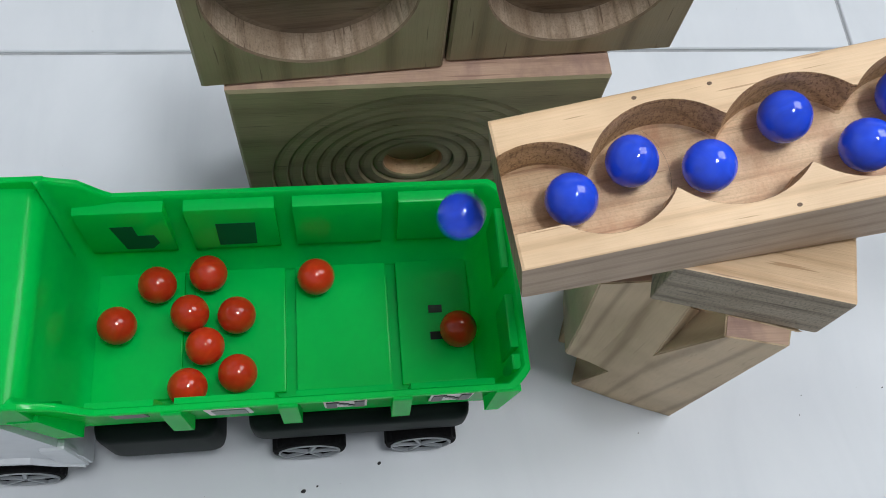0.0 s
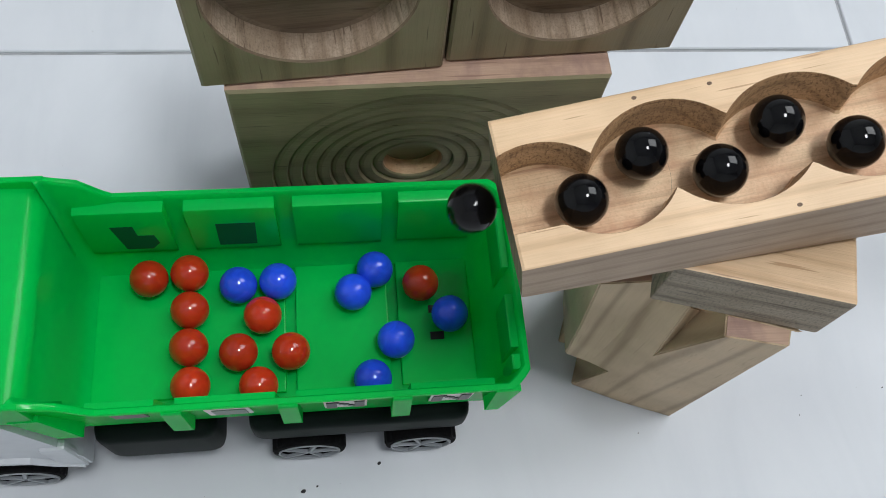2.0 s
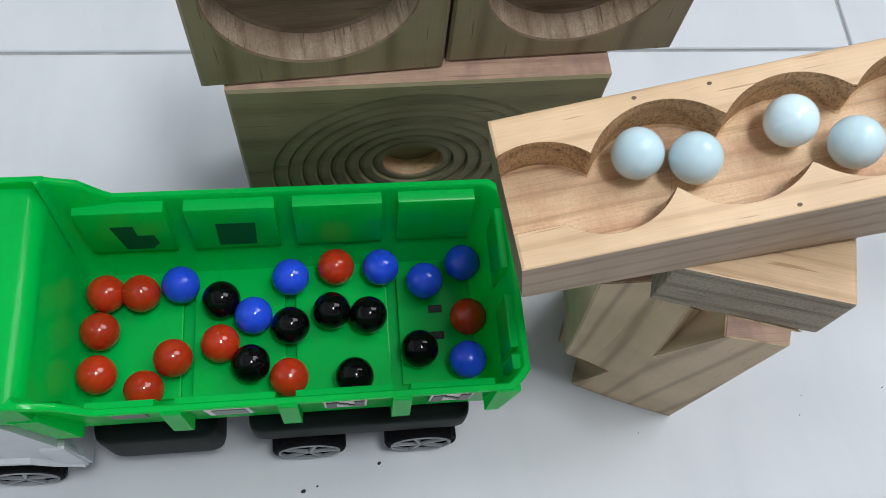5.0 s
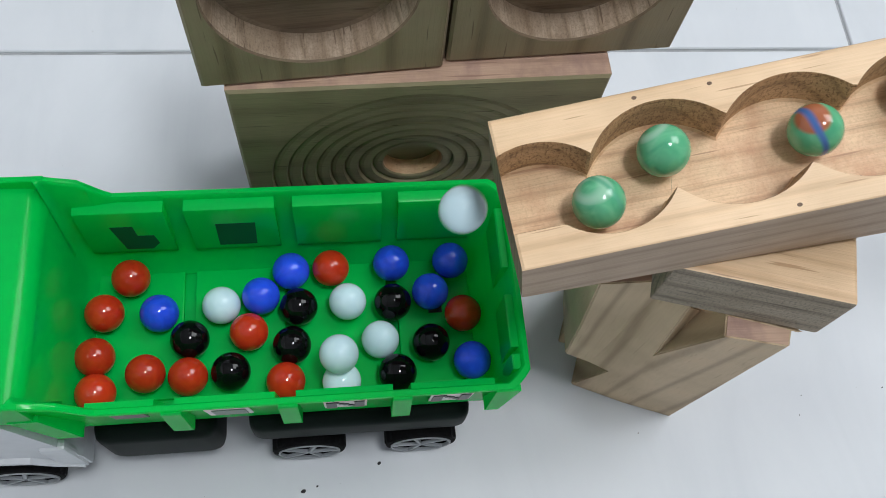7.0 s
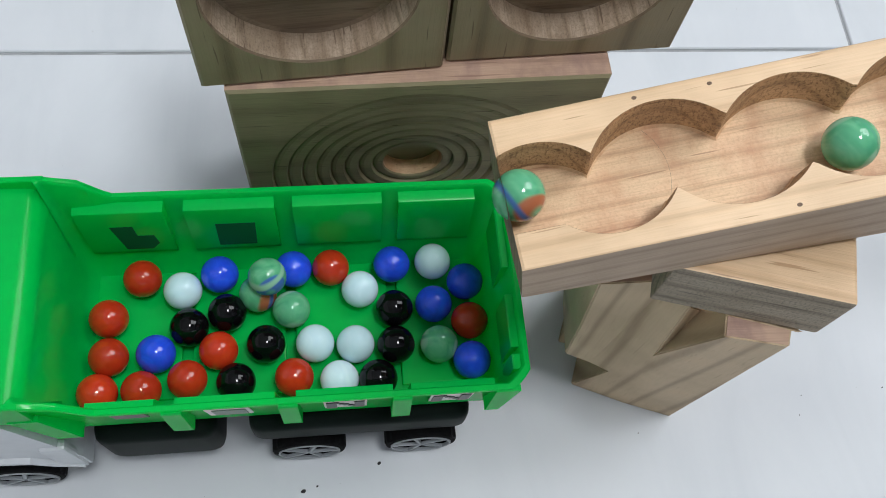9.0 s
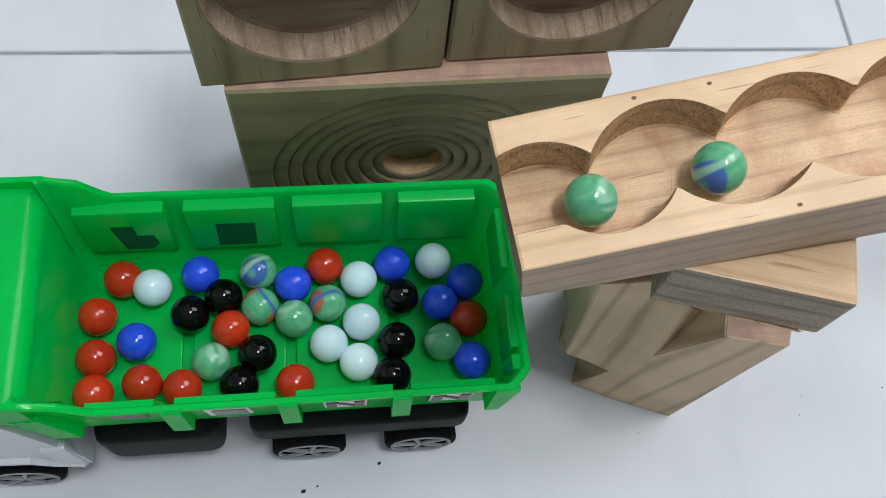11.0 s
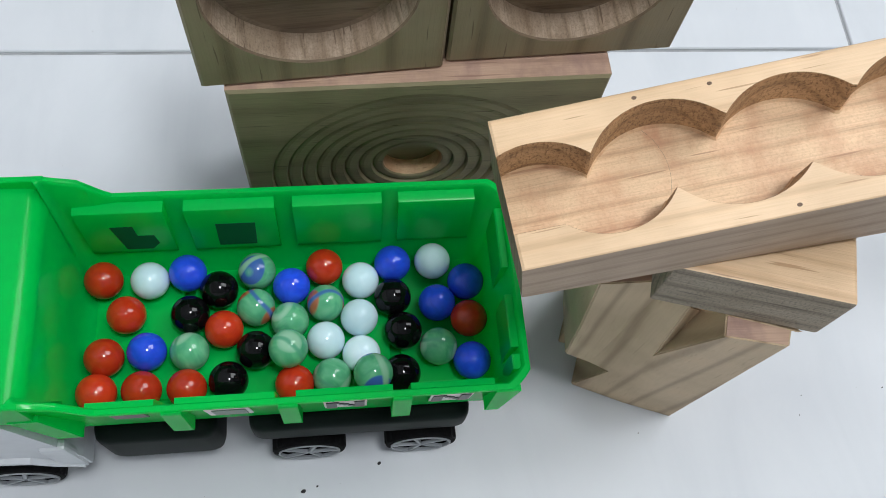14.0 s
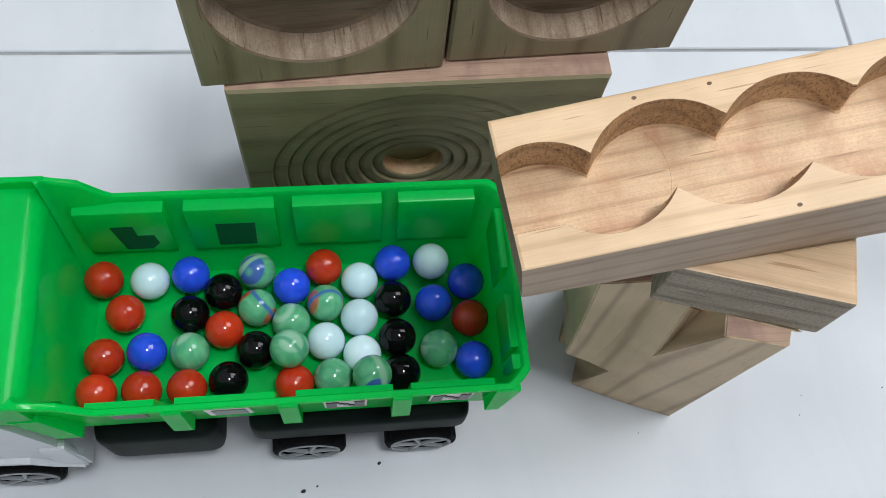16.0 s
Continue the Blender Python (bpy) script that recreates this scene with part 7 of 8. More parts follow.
    walk(marbles[28], [(0, pose(0.2987, 0.1357, 0.2257, 133, -0, -105)), (3.85, pose(0.2987, 0.1357, 0.2257, 133, -0, -105)), (3.94, pose(0.2882, 0.1359, 0.2239, -153, 14, -95)), (4.04, pose(0.2778, 0.1361, 0.2222, -77, 7, -79)), (4.14, pose(0.2673, 0.1363, 0.2204, -4, -10, -81)), (4.23, pose(0.2569, 0.1365, 0.2186, 73, -12, -98)), (4.33, pose(0.2465, 0.1367, 0.2168, 146, 3, -105)), (4.43, pose(0.2360, 0.1369, 0.2151, -139, 14, -92)), (4.52, pose(0.2256, 0.1372, 0.2133, -63, 4, -78)), (4.62, pose(0.2151, 0.1374, 0.2115, 10, -12, -84)), (4.71, pose(0.2047, 0.1376, 0.2098, 87, -10, -101)), (4.81, pose(0.1943, 0.1378, 0.2080, 160, 7, -104)), (4.91, pose(0.1838, 0.1380, 0.2062, -124, 14, -88)), (5, pose(0.1734, 0.1382, 0.2044, -50, 1, -77)), (5.1, pose(0.1629, 0.1385, 0.2027, 24, -13, -87)), (5.2, pose(0.1532, 0.1265, 0.1999, 84, 40, -70)), (5.3, pose(0.1471, 0.1213, 0.1984, 158, 35, -20)), (5.4, pose(0.1397, 0.1260, 0.1975, 146, -27, -21)), (5.5, pose(0.1302, 0.1303, 0.1963, -19, -78, 141)), (5.6, pose(0.1218, 0.1287, 0.1947, -64, -20, -179)), (5.7, pose(0.1154, 0.1220, 0.1930, -111, 28, 178)), (5.8, pose(0.1072, 0.1175, 0.1912, 156, 61, 102)), (5.9, pose(0.1012, 0.1215, 0.1905, 47, 55, 2)), (6, pose(0.0934, 0.1266, 0.1897, 14, -6, -14)), (6.1, pose(0.0845, 0.1243, 0.1879, 68, -57, -47)), (6.2, pose(0.0772, 0.1160, 0.1859, 147, -8, -99)), (6.3, pose(0.0688, 0.1117, 0.1841, -154, 29, -86)), (6.4, pose(0.0589, 0.1147, 0.1826, -89, -10, -73)), (6.5, pose(0.0493, 0.1183, 0.1813, -12, -39, -110)), (6.6, pose(0.0365, 0.1216, 0.1620, 65, -3, -143)), (6.7, pose(0.0241, 0.1284, 0.0831, 139, 23, -128)), (6.8, pose(0.0097, 0.1147, 0.0580, -79, 77, 8)), (6.9, pose(0.0095, 0.1085, 0.0580, -11, 42, 70)), (7, pose(0.0092, 0.1120, 0.0580, -34, 63, 52)), (7.5, pose(0.0058, 0.1104, 0.0580, -49, 37, 40)), (8, pose(-0.0037, 0.1108, 0.0580, -90, -18, 32)), (8.5, pose(-0.0011, 0.1099, 0.0580, -75, -6, 29)), (9, pose(-0.0013, 0.1104, 0.0580, -79, -5, 29)), (10.5, pose(-0.0022, 0.1136, 0.0580, -102, 1, 30)), (10.75, pose(0.0016, 0.1185, 0.0580, -122, 41, 22)), (11.5, pose(0.0008, 0.1209, 0.0580, -146, 40, 7)), (12, pose(0.0006, 0.1217, 0.0580, -154, 39, 2)), (16, pose(0.0006, 0.1222, 0.0580, -158, 39, -1))])
    walk(marbles[29], [(0, pose(0.3057, 0.1515, 0.2284, 122, -0, -111)), (4.18, pose(0.3057, 0.1515, 0.2284, 122, -0, -111)), (4.27, pose(0.2955, 0.1506, 0.2265, -166, 25, -93)), (4.36, pose(0.2853, 0.1497, 0.2247, -88, 14, -62)), (4.46, pose(0.2751, 0.1487, 0.2229, -21, -17, -64)), (4.55, pose(0.2649, 0.1478, 0.2210, 58, -24, -96)), (4.65, pose(0.2547, 0.1469, 0.2192, 128, 3, -111)), (4.74, pose(0.2445, 0.1459, 0.2174, -159, 26, -90)), (4.84, pose(0.2343, 0.1450, 0.2155, -82, 12, -61)), (4.93, pose(0.2241, 0.1441, 0.2137, -14, -19, -66)), (5.03, pose(0.2139, 0.1431, 0.2118, 65, -23, -99)), (5.12, pose(0.2037, 0.1422, 0.2100, 135, 6, -111)), (5.22, pose(0.1935, 0.1413, 0.2082, -151, 27, -86)), (5.31, pose(0.1833, 0.1403, 0.2063, -75, 9, -60)), (5.41, pose(0.1731, 0.1394, 0.2045, -7, -21, -68)), (5.5, pose(0.1629, 0.1385, 0.2027, 73, -21, -102)), (5.6, pose(0.1532, 0.1265, 0.1999, 114, 47, -90)), (5.7, pose(0.1471, 0.1213, 0.1984, -154, 50, -14)), (5.8, pose(0.1397, 0.1260, 0.1975, -170, -11, -21)), (5.9, pose(0.1302, 0.1303, 0.1963, 151, -84, 15)), (6, pose(0.1218, 0.1287, 0.1947, -24, -34, -170)), (6.1, pose(0.1128, 0.1192, 0.1923, -67, 32, -169)), (6.2, pose(0.1045, 0.1182, 0.1908, 52, 86, -51)), (6.3, pose(0.0964, 0.1231, 0.1898, 71, 18, -33)), (6.4, pose(0.0842, 0.1256, 0.1880, 107, -53, -46)), (6.5, pose(0.0812, 0.1204, 0.1870, 155, -28, -78)), (6.6, pose(0.0724, 0.1125, 0.1847, -142, 19, -84)), (6.7, pose(0.0643, 0.1138, 0.1835, -86, -2, -75)), (6.8, pose(0.0566, 0.1164, 0.1824, -33, -30, -91)), (6.9, pose(0.0436, 0.1179, 0.1803, 49, -11, -124)), (7, pose(0.0355, 0.1247, 0.1535, 126, -8, -140)), (7.1, pose(0.0212, 0.1334, 0.0748, -159, 16, -134)), (7.2, pose(0.0181, 0.1404, 0.0580, -110, -8, -130)), (7.3, pose(0.0235, 0.1538, 0.0580, -36, -72, 171)), (7.5, pose(0.0304, 0.1424, 0.0580, -161, -24, -74)), (8, pose(0.0325, 0.1472, 0.0580, 163, -49, -52)), (8.5, pose(0.0332, 0.1471, 0.0580, 157, -45, -48)), (11.5, pose(0.0337, 0.1474, 0.0580, 152, -44, -44)), (16, pose(0.0327, 0.1472, 0.0580, 161, -48, -51))])
    walk(marbles[30], [(0, pose(0.3166, 0.1377, 0.2290, 119, -0, 134)), (4.38, pose(0.3166, 0.1377, 0.2290, 119, -0, 134)), (4.48, pose(0.3064, 0.1378, 0.2272, 51, 42, 106)), (4.57, pose(0.2961, 0.1378, 0.2255, -36, 23, 50)), (4.67, pose(0.2859, 0.1379, 0.2237, -92, -27, 53)), (4.76, pose(0.2757, 0.1379, 0.2220, 177, -40, 111)), (4.85, pose(0.2654, 0.1380, 0.2202, 114, 5, 134)), (4.95, pose(0.2552, 0.1380, 0.2184, 42, 44, 99)), (5.04, pose(0.2449, 0.1381, 0.2167, -42, 18, 48)), (5.14, pose(0.2347, 0.1381, 0.2149, -99, -31, 56)), (5.23, pose(0.2244, 0.1382, 0.2132, 169, -37, 116)), (5.33, pose(0.2142, 0.1382, 0.2114, 109, 10, 134)), (5.42, pose(0.2039, 0.1383, 0.2097, 33, 45, 92)), (5.52, pose(0.1937, 0.1383, 0.2079, -47, 13, 47)), (5.61, pose(0.1834, 0.1384, 0.2062, -106, -35, 60)), (5.71, pose(0.1732, 0.1384, 0.2044, 162, -34, 121)), (5.8, pose(0.1629, 0.1385, 0.2027, 104, 14, 133)), (5.9, pose(0.1532, 0.1265, 0.1999, 28, -5, 125)), (6, pose(0.1471, 0.1213, 0.1984, -29, -7, 131)), (6.1, pose(0.1397, 0.1260, 0.1975, -54, 52, 121)), (6.2, pose(0.1310, 0.1302, 0.1964, 179, 49, 6)), (6.3, pose(0.1238, 0.1299, 0.1952, 176, -2, 4)), (6.4, pose(0.1186, 0.1235, 0.1937, -131, -38, -16)), (6.5, pose(0.1116, 0.1170, 0.1919, -41, -37, -78)), (6.6, pose(0.1041, 0.1188, 0.1908, 31, -38, -126)), (6.7, pose(0.0932, 0.1251, 0.1895, 107, -3, -159)), (6.8, pose(0.0821, 0.1233, 0.1874, 143, 70, -134)), (6.9, pose(0.0775, 0.1159, 0.1859, -22, 47, 64)), (7, pose(0.0716, 0.1106, 0.1844, -40, -7, 57)), (7.1, pose(0.0618, 0.1137, 0.1830, -115, -17, 75)), (7.2, pose(0.0507, 0.1171, 0.1814, 167, -2, 90)), (7.3, pose(0.0399, 0.1174, 0.1796, 90, 1, 90)), (7.4, pose(0.0297, 0.1282, 0.1100, 17, 46, 55)), (7.5, pose(0.0175, 0.1216, 0.0580, -12, -27, 48)), (7.6, pose(0.0328, 0.1176, 0.0580, 54, 17, 42)), (7.7, pose(0.0396, 0.1135, 0.0580, 114, 23, 65)), (7.9, pose(0.0366, 0.1081, 0.0580, 111, -21, 65)), (8, pose(0.0345, 0.1070, 0.0580, 100, -34, 70)), (8.5, pose(0.0330, 0.1090, 0.0580, 83, -23, 78)), (9, pose(0.0340, 0.1090, 0.0580, 90, -22, 76)), (11.5, pose(0.0357, 0.1099, 0.0580, 101, -12, 73)), (13.5, pose(0.0352, 0.1097, 0.0580, 98, -14, 73)), (14, pose(0.0337, 0.1080, 0.0580, 90, -29, 76)), (14.5, pose(0.0338, 0.1070, 0.0580, 93, -36, 74)), (16, pose(0.0338, 0.1070, 0.0580, 93, -36, 74))])
    walk(marbles[31], [(0, pose(0.3237, 0.1536, 0.2316, 102, -0, 122)), (4.61, pose(0.3237, 0.1536, 0.2316, 102, -0, 122)), (4.71, pose(0.3130, 0.1526, 0.2297, 26, 26, 102)), (4.81, pose(0.3023, 0.1516, 0.2278, -55, 11, 71)), (4.91, pose(0.2916, 0.1506, 0.2259, -126, -21, 78)), (5.01, pose(0.2808, 0.1496, 0.2239, 150, -21, 113)), (5.11, pose(0.2701, 0.1486, 0.2220, 79, 11, 120)), (5.21, pose(0.2594, 0.1476, 0.2201, -2, 26, 89)), (5.3, pose(0.2487, 0.1465, 0.2181, -78, 0, 68)), (5.4, pose(0.2380, 0.1455, 0.2162, -154, -26, 89)), (5.5, pose(0.2273, 0.1445, 0.2143, 125, -11, 120)), (5.6, pose(0.2165, 0.1435, 0.2123, 54, 21, 113)), (5.7, pose(0.2058, 0.1425, 0.2104, -30, 21, 78)), (5.8, pose(0.1951, 0.1415, 0.2085, -101, -11, 71)), (5.9, pose(0.1844, 0.1405, 0.2065, 178, -26, 102)), (6, pose(0.1737, 0.1395, 0.2046, 102, -0, 122)), (6.1, pose(0.1629, 0.1385, 0.2027, 27, 26, 102)), (6.2, pose(0.1530, 0.1256, 0.1998, -31, -28, 103)), (6.3, pose(0.1458, 0.1220, 0.1982, -96, -25, 135)), (6.4, pose(0.1368, 0.1269, 0.1971, -119, 46, 130)), (6.5, pose(0.1271, 0.1292, 0.1957, 122, 49, 27)), (6.6, pose(0.1203, 0.1248, 0.1941, 127, -9, 29)), (6.7, pose(0.1160, 0.1189, 0.1928, 161, -53, 10)), (6.8, pose(0.1099, 0.1165, 0.1915, -62, -77, -124)), (6.9, pose(0.1013, 0.1200, 0.1904, 11, -20, 171)), (7, pose(0.0922, 0.1249, 0.1893, 40, 49, 180)), (7.1, pose(0.0829, 0.1246, 0.1877, -137, 64, 4)), (7.2, pose(0.0774, 0.1172, 0.1860, -92, 6, 34)), (7.3, pose(0.0692, 0.1111, 0.1841, -84, -67, 29)), (7.4, pose(0.0601, 0.1146, 0.1828, 155, -33, 138)), (7.5, pose(0.0504, 0.1160, 0.1813, 113, 33, 138)), (7.6, pose(0.0370, 0.1230, 0.1649, -51, 69, -22)), (7.7, pose(0.0236, 0.1445, 0.0780, -86, -5, -46)), (7.8, pose(0.0061, 0.1336, 0.0580, -8, -13, -60)), (7.9, pose(-0.0184, 0.1382, 0.0580, 77, -42, -107)), (8, pose(-0.0261, 0.1392, 0.0580, 135, -16, -138)), (8.25, pose(-0.0282, 0.1316, 0.0580, 104, 32, -143)), (8.5, pose(-0.0301, 0.1277, 0.0580, 78, 58, -161)), (9, pose(-0.0280, 0.1269, 0.0580, 63, 44, -173)), (10.75, pose(-0.0268, 0.1247, 0.0580, 43, 36, 174)), (11.5, pose(-0.0277, 0.1193, 0.0580, -3, 29, 148)), (11.75, pose(-0.0338, 0.1203, 0.0580, -42, 66, 118)), (12, pose(-0.0280, 0.1213, 0.0580, 10, 36, 161)), (12.25, pose(-0.0288, 0.1220, 0.0580, 13, 43, 163)), (16, pose(-0.0280, 0.1213, 0.0580, 10, 36, 161))])
    walk(marbles[32], [(0, pose(0.3346, 0.1398, 0.2322, 79, -0, 117)), (5.02, pose(0.3346, 0.1398, 0.2322, 79, -0, 117)), (5.12, pose(0.3239, 0.1397, 0.2304, 4, 26, 97)), (5.21, pose(0.3132, 0.1397, 0.2286, -77, 12, 66)), (5.31, pose(0.3024, 0.1396, 0.2267, -148, -20, 73)), (5.41, pose(0.2917, 0.1395, 0.2249, 128, -21, 107)), (5.51, pose(0.2810, 0.1394, 0.2230, 57, 11, 115)), (5.61, pose(0.2702, 0.1393, 0.2212, -23, 26, 85)), (5.71, pose(0.2595, 0.1392, 0.2193, -99, 1, 64)), (5.81, pose(0.2488, 0.1391, 0.2175, -174, -26, 83)), (5.91, pose(0.2381, 0.1391, 0.2156, 105, -12, 114)), (6.01, pose(0.2273, 0.1390, 0.2138, 34, 20, 109)), (6.11, pose(0.2166, 0.1389, 0.2119, -49, 22, 74)), (6.2, pose(0.2059, 0.1388, 0.2101, -121, -10, 65)), (6.3, pose(0.1951, 0.1387, 0.2082, 159, -26, 95)), (6.4, pose(0.1844, 0.1386, 0.2064, 83, -2, 117)), (6.5, pose(0.1737, 0.1385, 0.2045, 8, 25, 99)), (6.6, pose(0.1629, 0.1385, 0.2027, -73, 13, 67)), (6.7, pose(0.1535, 0.1279, 0.2001, -110, -58, 85)), (6.8, pose(0.1495, 0.1214, 0.1988, 118, -61, -150)), (6.9, pose(0.1431, 0.1231, 0.1979, 152, -20, -174)), (7, pose(0.1365, 0.1266, 0.1970, -178, 25, -172)), (7.1, pose(0.1247, 0.1312, 0.1954, -70, 60, -83)), (7.2, pose(0.1180, 0.1241, 0.1936, 46, 37, 18)), (7.3, pose(0.1105, 0.1182, 0.1918, 67, -28, 20)), (7.4, pose(0.1036, 0.1190, 0.1907, 13, -65, 63)), (7.5, pose(0.0991, 0.1256, 0.1905, -65, -10, 121)), (7.6, pose(0.0852, 0.1266, 0.1882, -124, 33, 107)), (7.7, pose(0.0810, 0.1228, 0.1872, -160, 11, 93)), (7.8, pose(0.0759, 0.1159, 0.1857, 157, -36, 103)), (7.9, pose(0.0688, 0.1117, 0.1841, 85, -31, 147)), (8, pose(0.0619, 0.1139, 0.1830, 65, 34, 146)), (8.1, pose(0.0483, 0.1164, 0.1810, -65, 60, 29)), (8.2, pose(0.0354, 0.1267, 0.1521, -130, 0, -11)), (8.3, pose(0.0256, 0.1416, 0.0861, 158, -43, 21)), (8.4, pose(-0.0020, 0.1318, 0.0580, -19, -60, -163)), (8.5, pose(-0.0220, 0.1370, 0.0580, 13, 13, -179)), (8.6, pose(-0.0357, 0.1386, 0.0700, 104, 82, -93)), (8.7, pose(-0.0415, 0.1374, 0.0620, -159, 49, 0)), (9, pose(-0.0421, 0.1346, 0.0580, -132, 41, 20)), (9.25, pose(-0.0418, 0.1319, 0.0580, -109, 34, 34)), (9.5, pose(-0.0414, 0.1312, 0.0580, -102, 34, 38)), (9.75, pose(-0.0412, 0.1306, 0.0580, -97, 32, 41)), (10, pose(-0.0412, 0.1301, 0.0580, -94, 29, 42)), (10.25, pose(-0.0412, 0.1295, 0.0580, -91, 26, 44)), (10.5, pose(-0.0414, 0.1291, 0.0580, -89, 24, 44)), (11, pose(-0.0411, 0.1287, 0.0580, -86, 23, 46)), (11.5, pose(-0.0424, 0.1267, 0.0580, -82, 6, 47)), (11.75, pose(-0.0459, 0.1301, 0.0580, -117, 5, 43)), (12, pose(-0.0422, 0.1282, 0.0580, -88, 15, 48)), (12.25, pose(-0.0430, 0.1285, 0.0580, -94, 13, 47)), (16, pose(-0.0424, 0.1282, 0.0580, -90, 13, 48))])
    walk(marbles[33], [(0, pose(0.3417, 0.1557, 0.2349, 43, -0, 22)), (5.4, pose(0.3417, 0.1557, 0.2349, 43, -0, 22)), (5.5, pose(0.3310, 0.1545, 0.2330, -8, -70, 59)), (5.6, pose(0.3202, 0.1534, 0.2310, -129, -24, 169)), (5.7, pose(0.3095, 0.1522, 0.2291, -156, 49, 161)), (5.8, pose(0.2988, 0.1511, 0.2271, 62, 48, 30)), (5.9, pose(0.2880, 0.1499, 0.2252, 35, -26, 24)), (6, pose(0.2773, 0.1488, 0.2232, -89, -69, 136)), (6.1, pose(0.2665, 0.1476, 0.2213, -137, 1, 170)), (6.2, pose(0.2558, 0.1465, 0.2193, 169, 71, 130)), (6.3, pose(0.2451, 0.1453, 0.2174, 50, 23, 24)), (6.4, pose(0.2343, 0.1442, 0.2154, 23, -51, 32)), (6.5, pose(0.2236, 0.1430, 0.2135, -119, -47, 162)), (6.6, pose(0.2128, 0.1418, 0.2115, -145, 27, 168)), (6.7, pose(0.2021, 0.1407, 0.2096, 88, 68, 53)), (6.8, pose(0.1914, 0.1395, 0.2076, 42, -3, 22)), (6.9, pose(0.1806, 0.1384, 0.2057, -15, -71, 66)), (7, pose(0.1699, 0.1372, 0.2037, -130, -21, 169)), (7.1, pose(0.1592, 0.1361, 0.2018, -158, 52, 160)), (7.2, pose(0.1509, 0.1240, 0.1993, 109, 19, 95)), (7.3, pose(0.1447, 0.1220, 0.1980, 63, 3, 86)), (7.4, pose(0.1374, 0.1270, 0.1972, 2, 29, 67)), (7.5, pose(0.1286, 0.1305, 0.1961, -67, 9, 41)), (7.6, pose(0.1198, 0.1267, 0.1942, -98, -55, 55)), (7.7, pose(0.1130, 0.1192, 0.1923, 94, -52, -139)), (7.8, pose(0.1063, 0.1172, 0.1910, 113, -4, -149)), (7.9, pose(0.0991, 0.1213, 0.1901, 167, 22, -139)), (8, pose(0.0911, 0.1243, 0.1891, -106, 27, -96)), (8.1, pose(0.0821, 0.1233, 0.1874, -47, 40, -60)), (8.2, pose(0.0770, 0.1158, 0.1858, 38, 36, -2)), (8.3, pose(0.0704, 0.1111, 0.1843, 70, -14, 5)), (8.4, pose(0.0613, 0.1136, 0.1829, 7, -69, 55)), (8.5, pose(0.0530, 0.1148, 0.1816, -102, -20, 149)), (8.6, pose(0.0373, 0.1164, 0.1791, -146, 46, 137)), (8.7, pose(0.0270, 0.1430, 0.0912, -7, 50, -97)), (8.8, pose(0.0114, 0.1335, 0.0580, 106, 34, -5)), (8.9, pose(-0.0222, 0.1360, 0.0580, 108, -44, -6)), (9, pose(-0.0371, 0.1374, 0.0700, -72, -59, 175)), (9.2, pose(-0.0380, 0.1408, 0.0680, -38, -44, 148)), (9.5, pose(-0.0394, 0.1439, 0.0667, -24, -23, 140)), (9.75, pose(-0.0401, 0.1441, 0.0656, -26, -18, 140)), (10, pose(-0.0406, 0.1441, 0.0645, -28, -15, 141)), (10.25, pose(-0.0409, 0.1441, 0.0634, -30, -14, 141)), (10.5, pose(-0.0413, 0.1440, 0.0623, -32, -12, 142)), (10.75, pose(-0.0417, 0.1439, 0.0613, -34, -10, 142)), (11.5, pose(-0.0423, 0.1448, 0.0580, -32, -3, 142)), (16, pose(-0.0428, 0.1451, 0.0580, -33, 1, 142))])
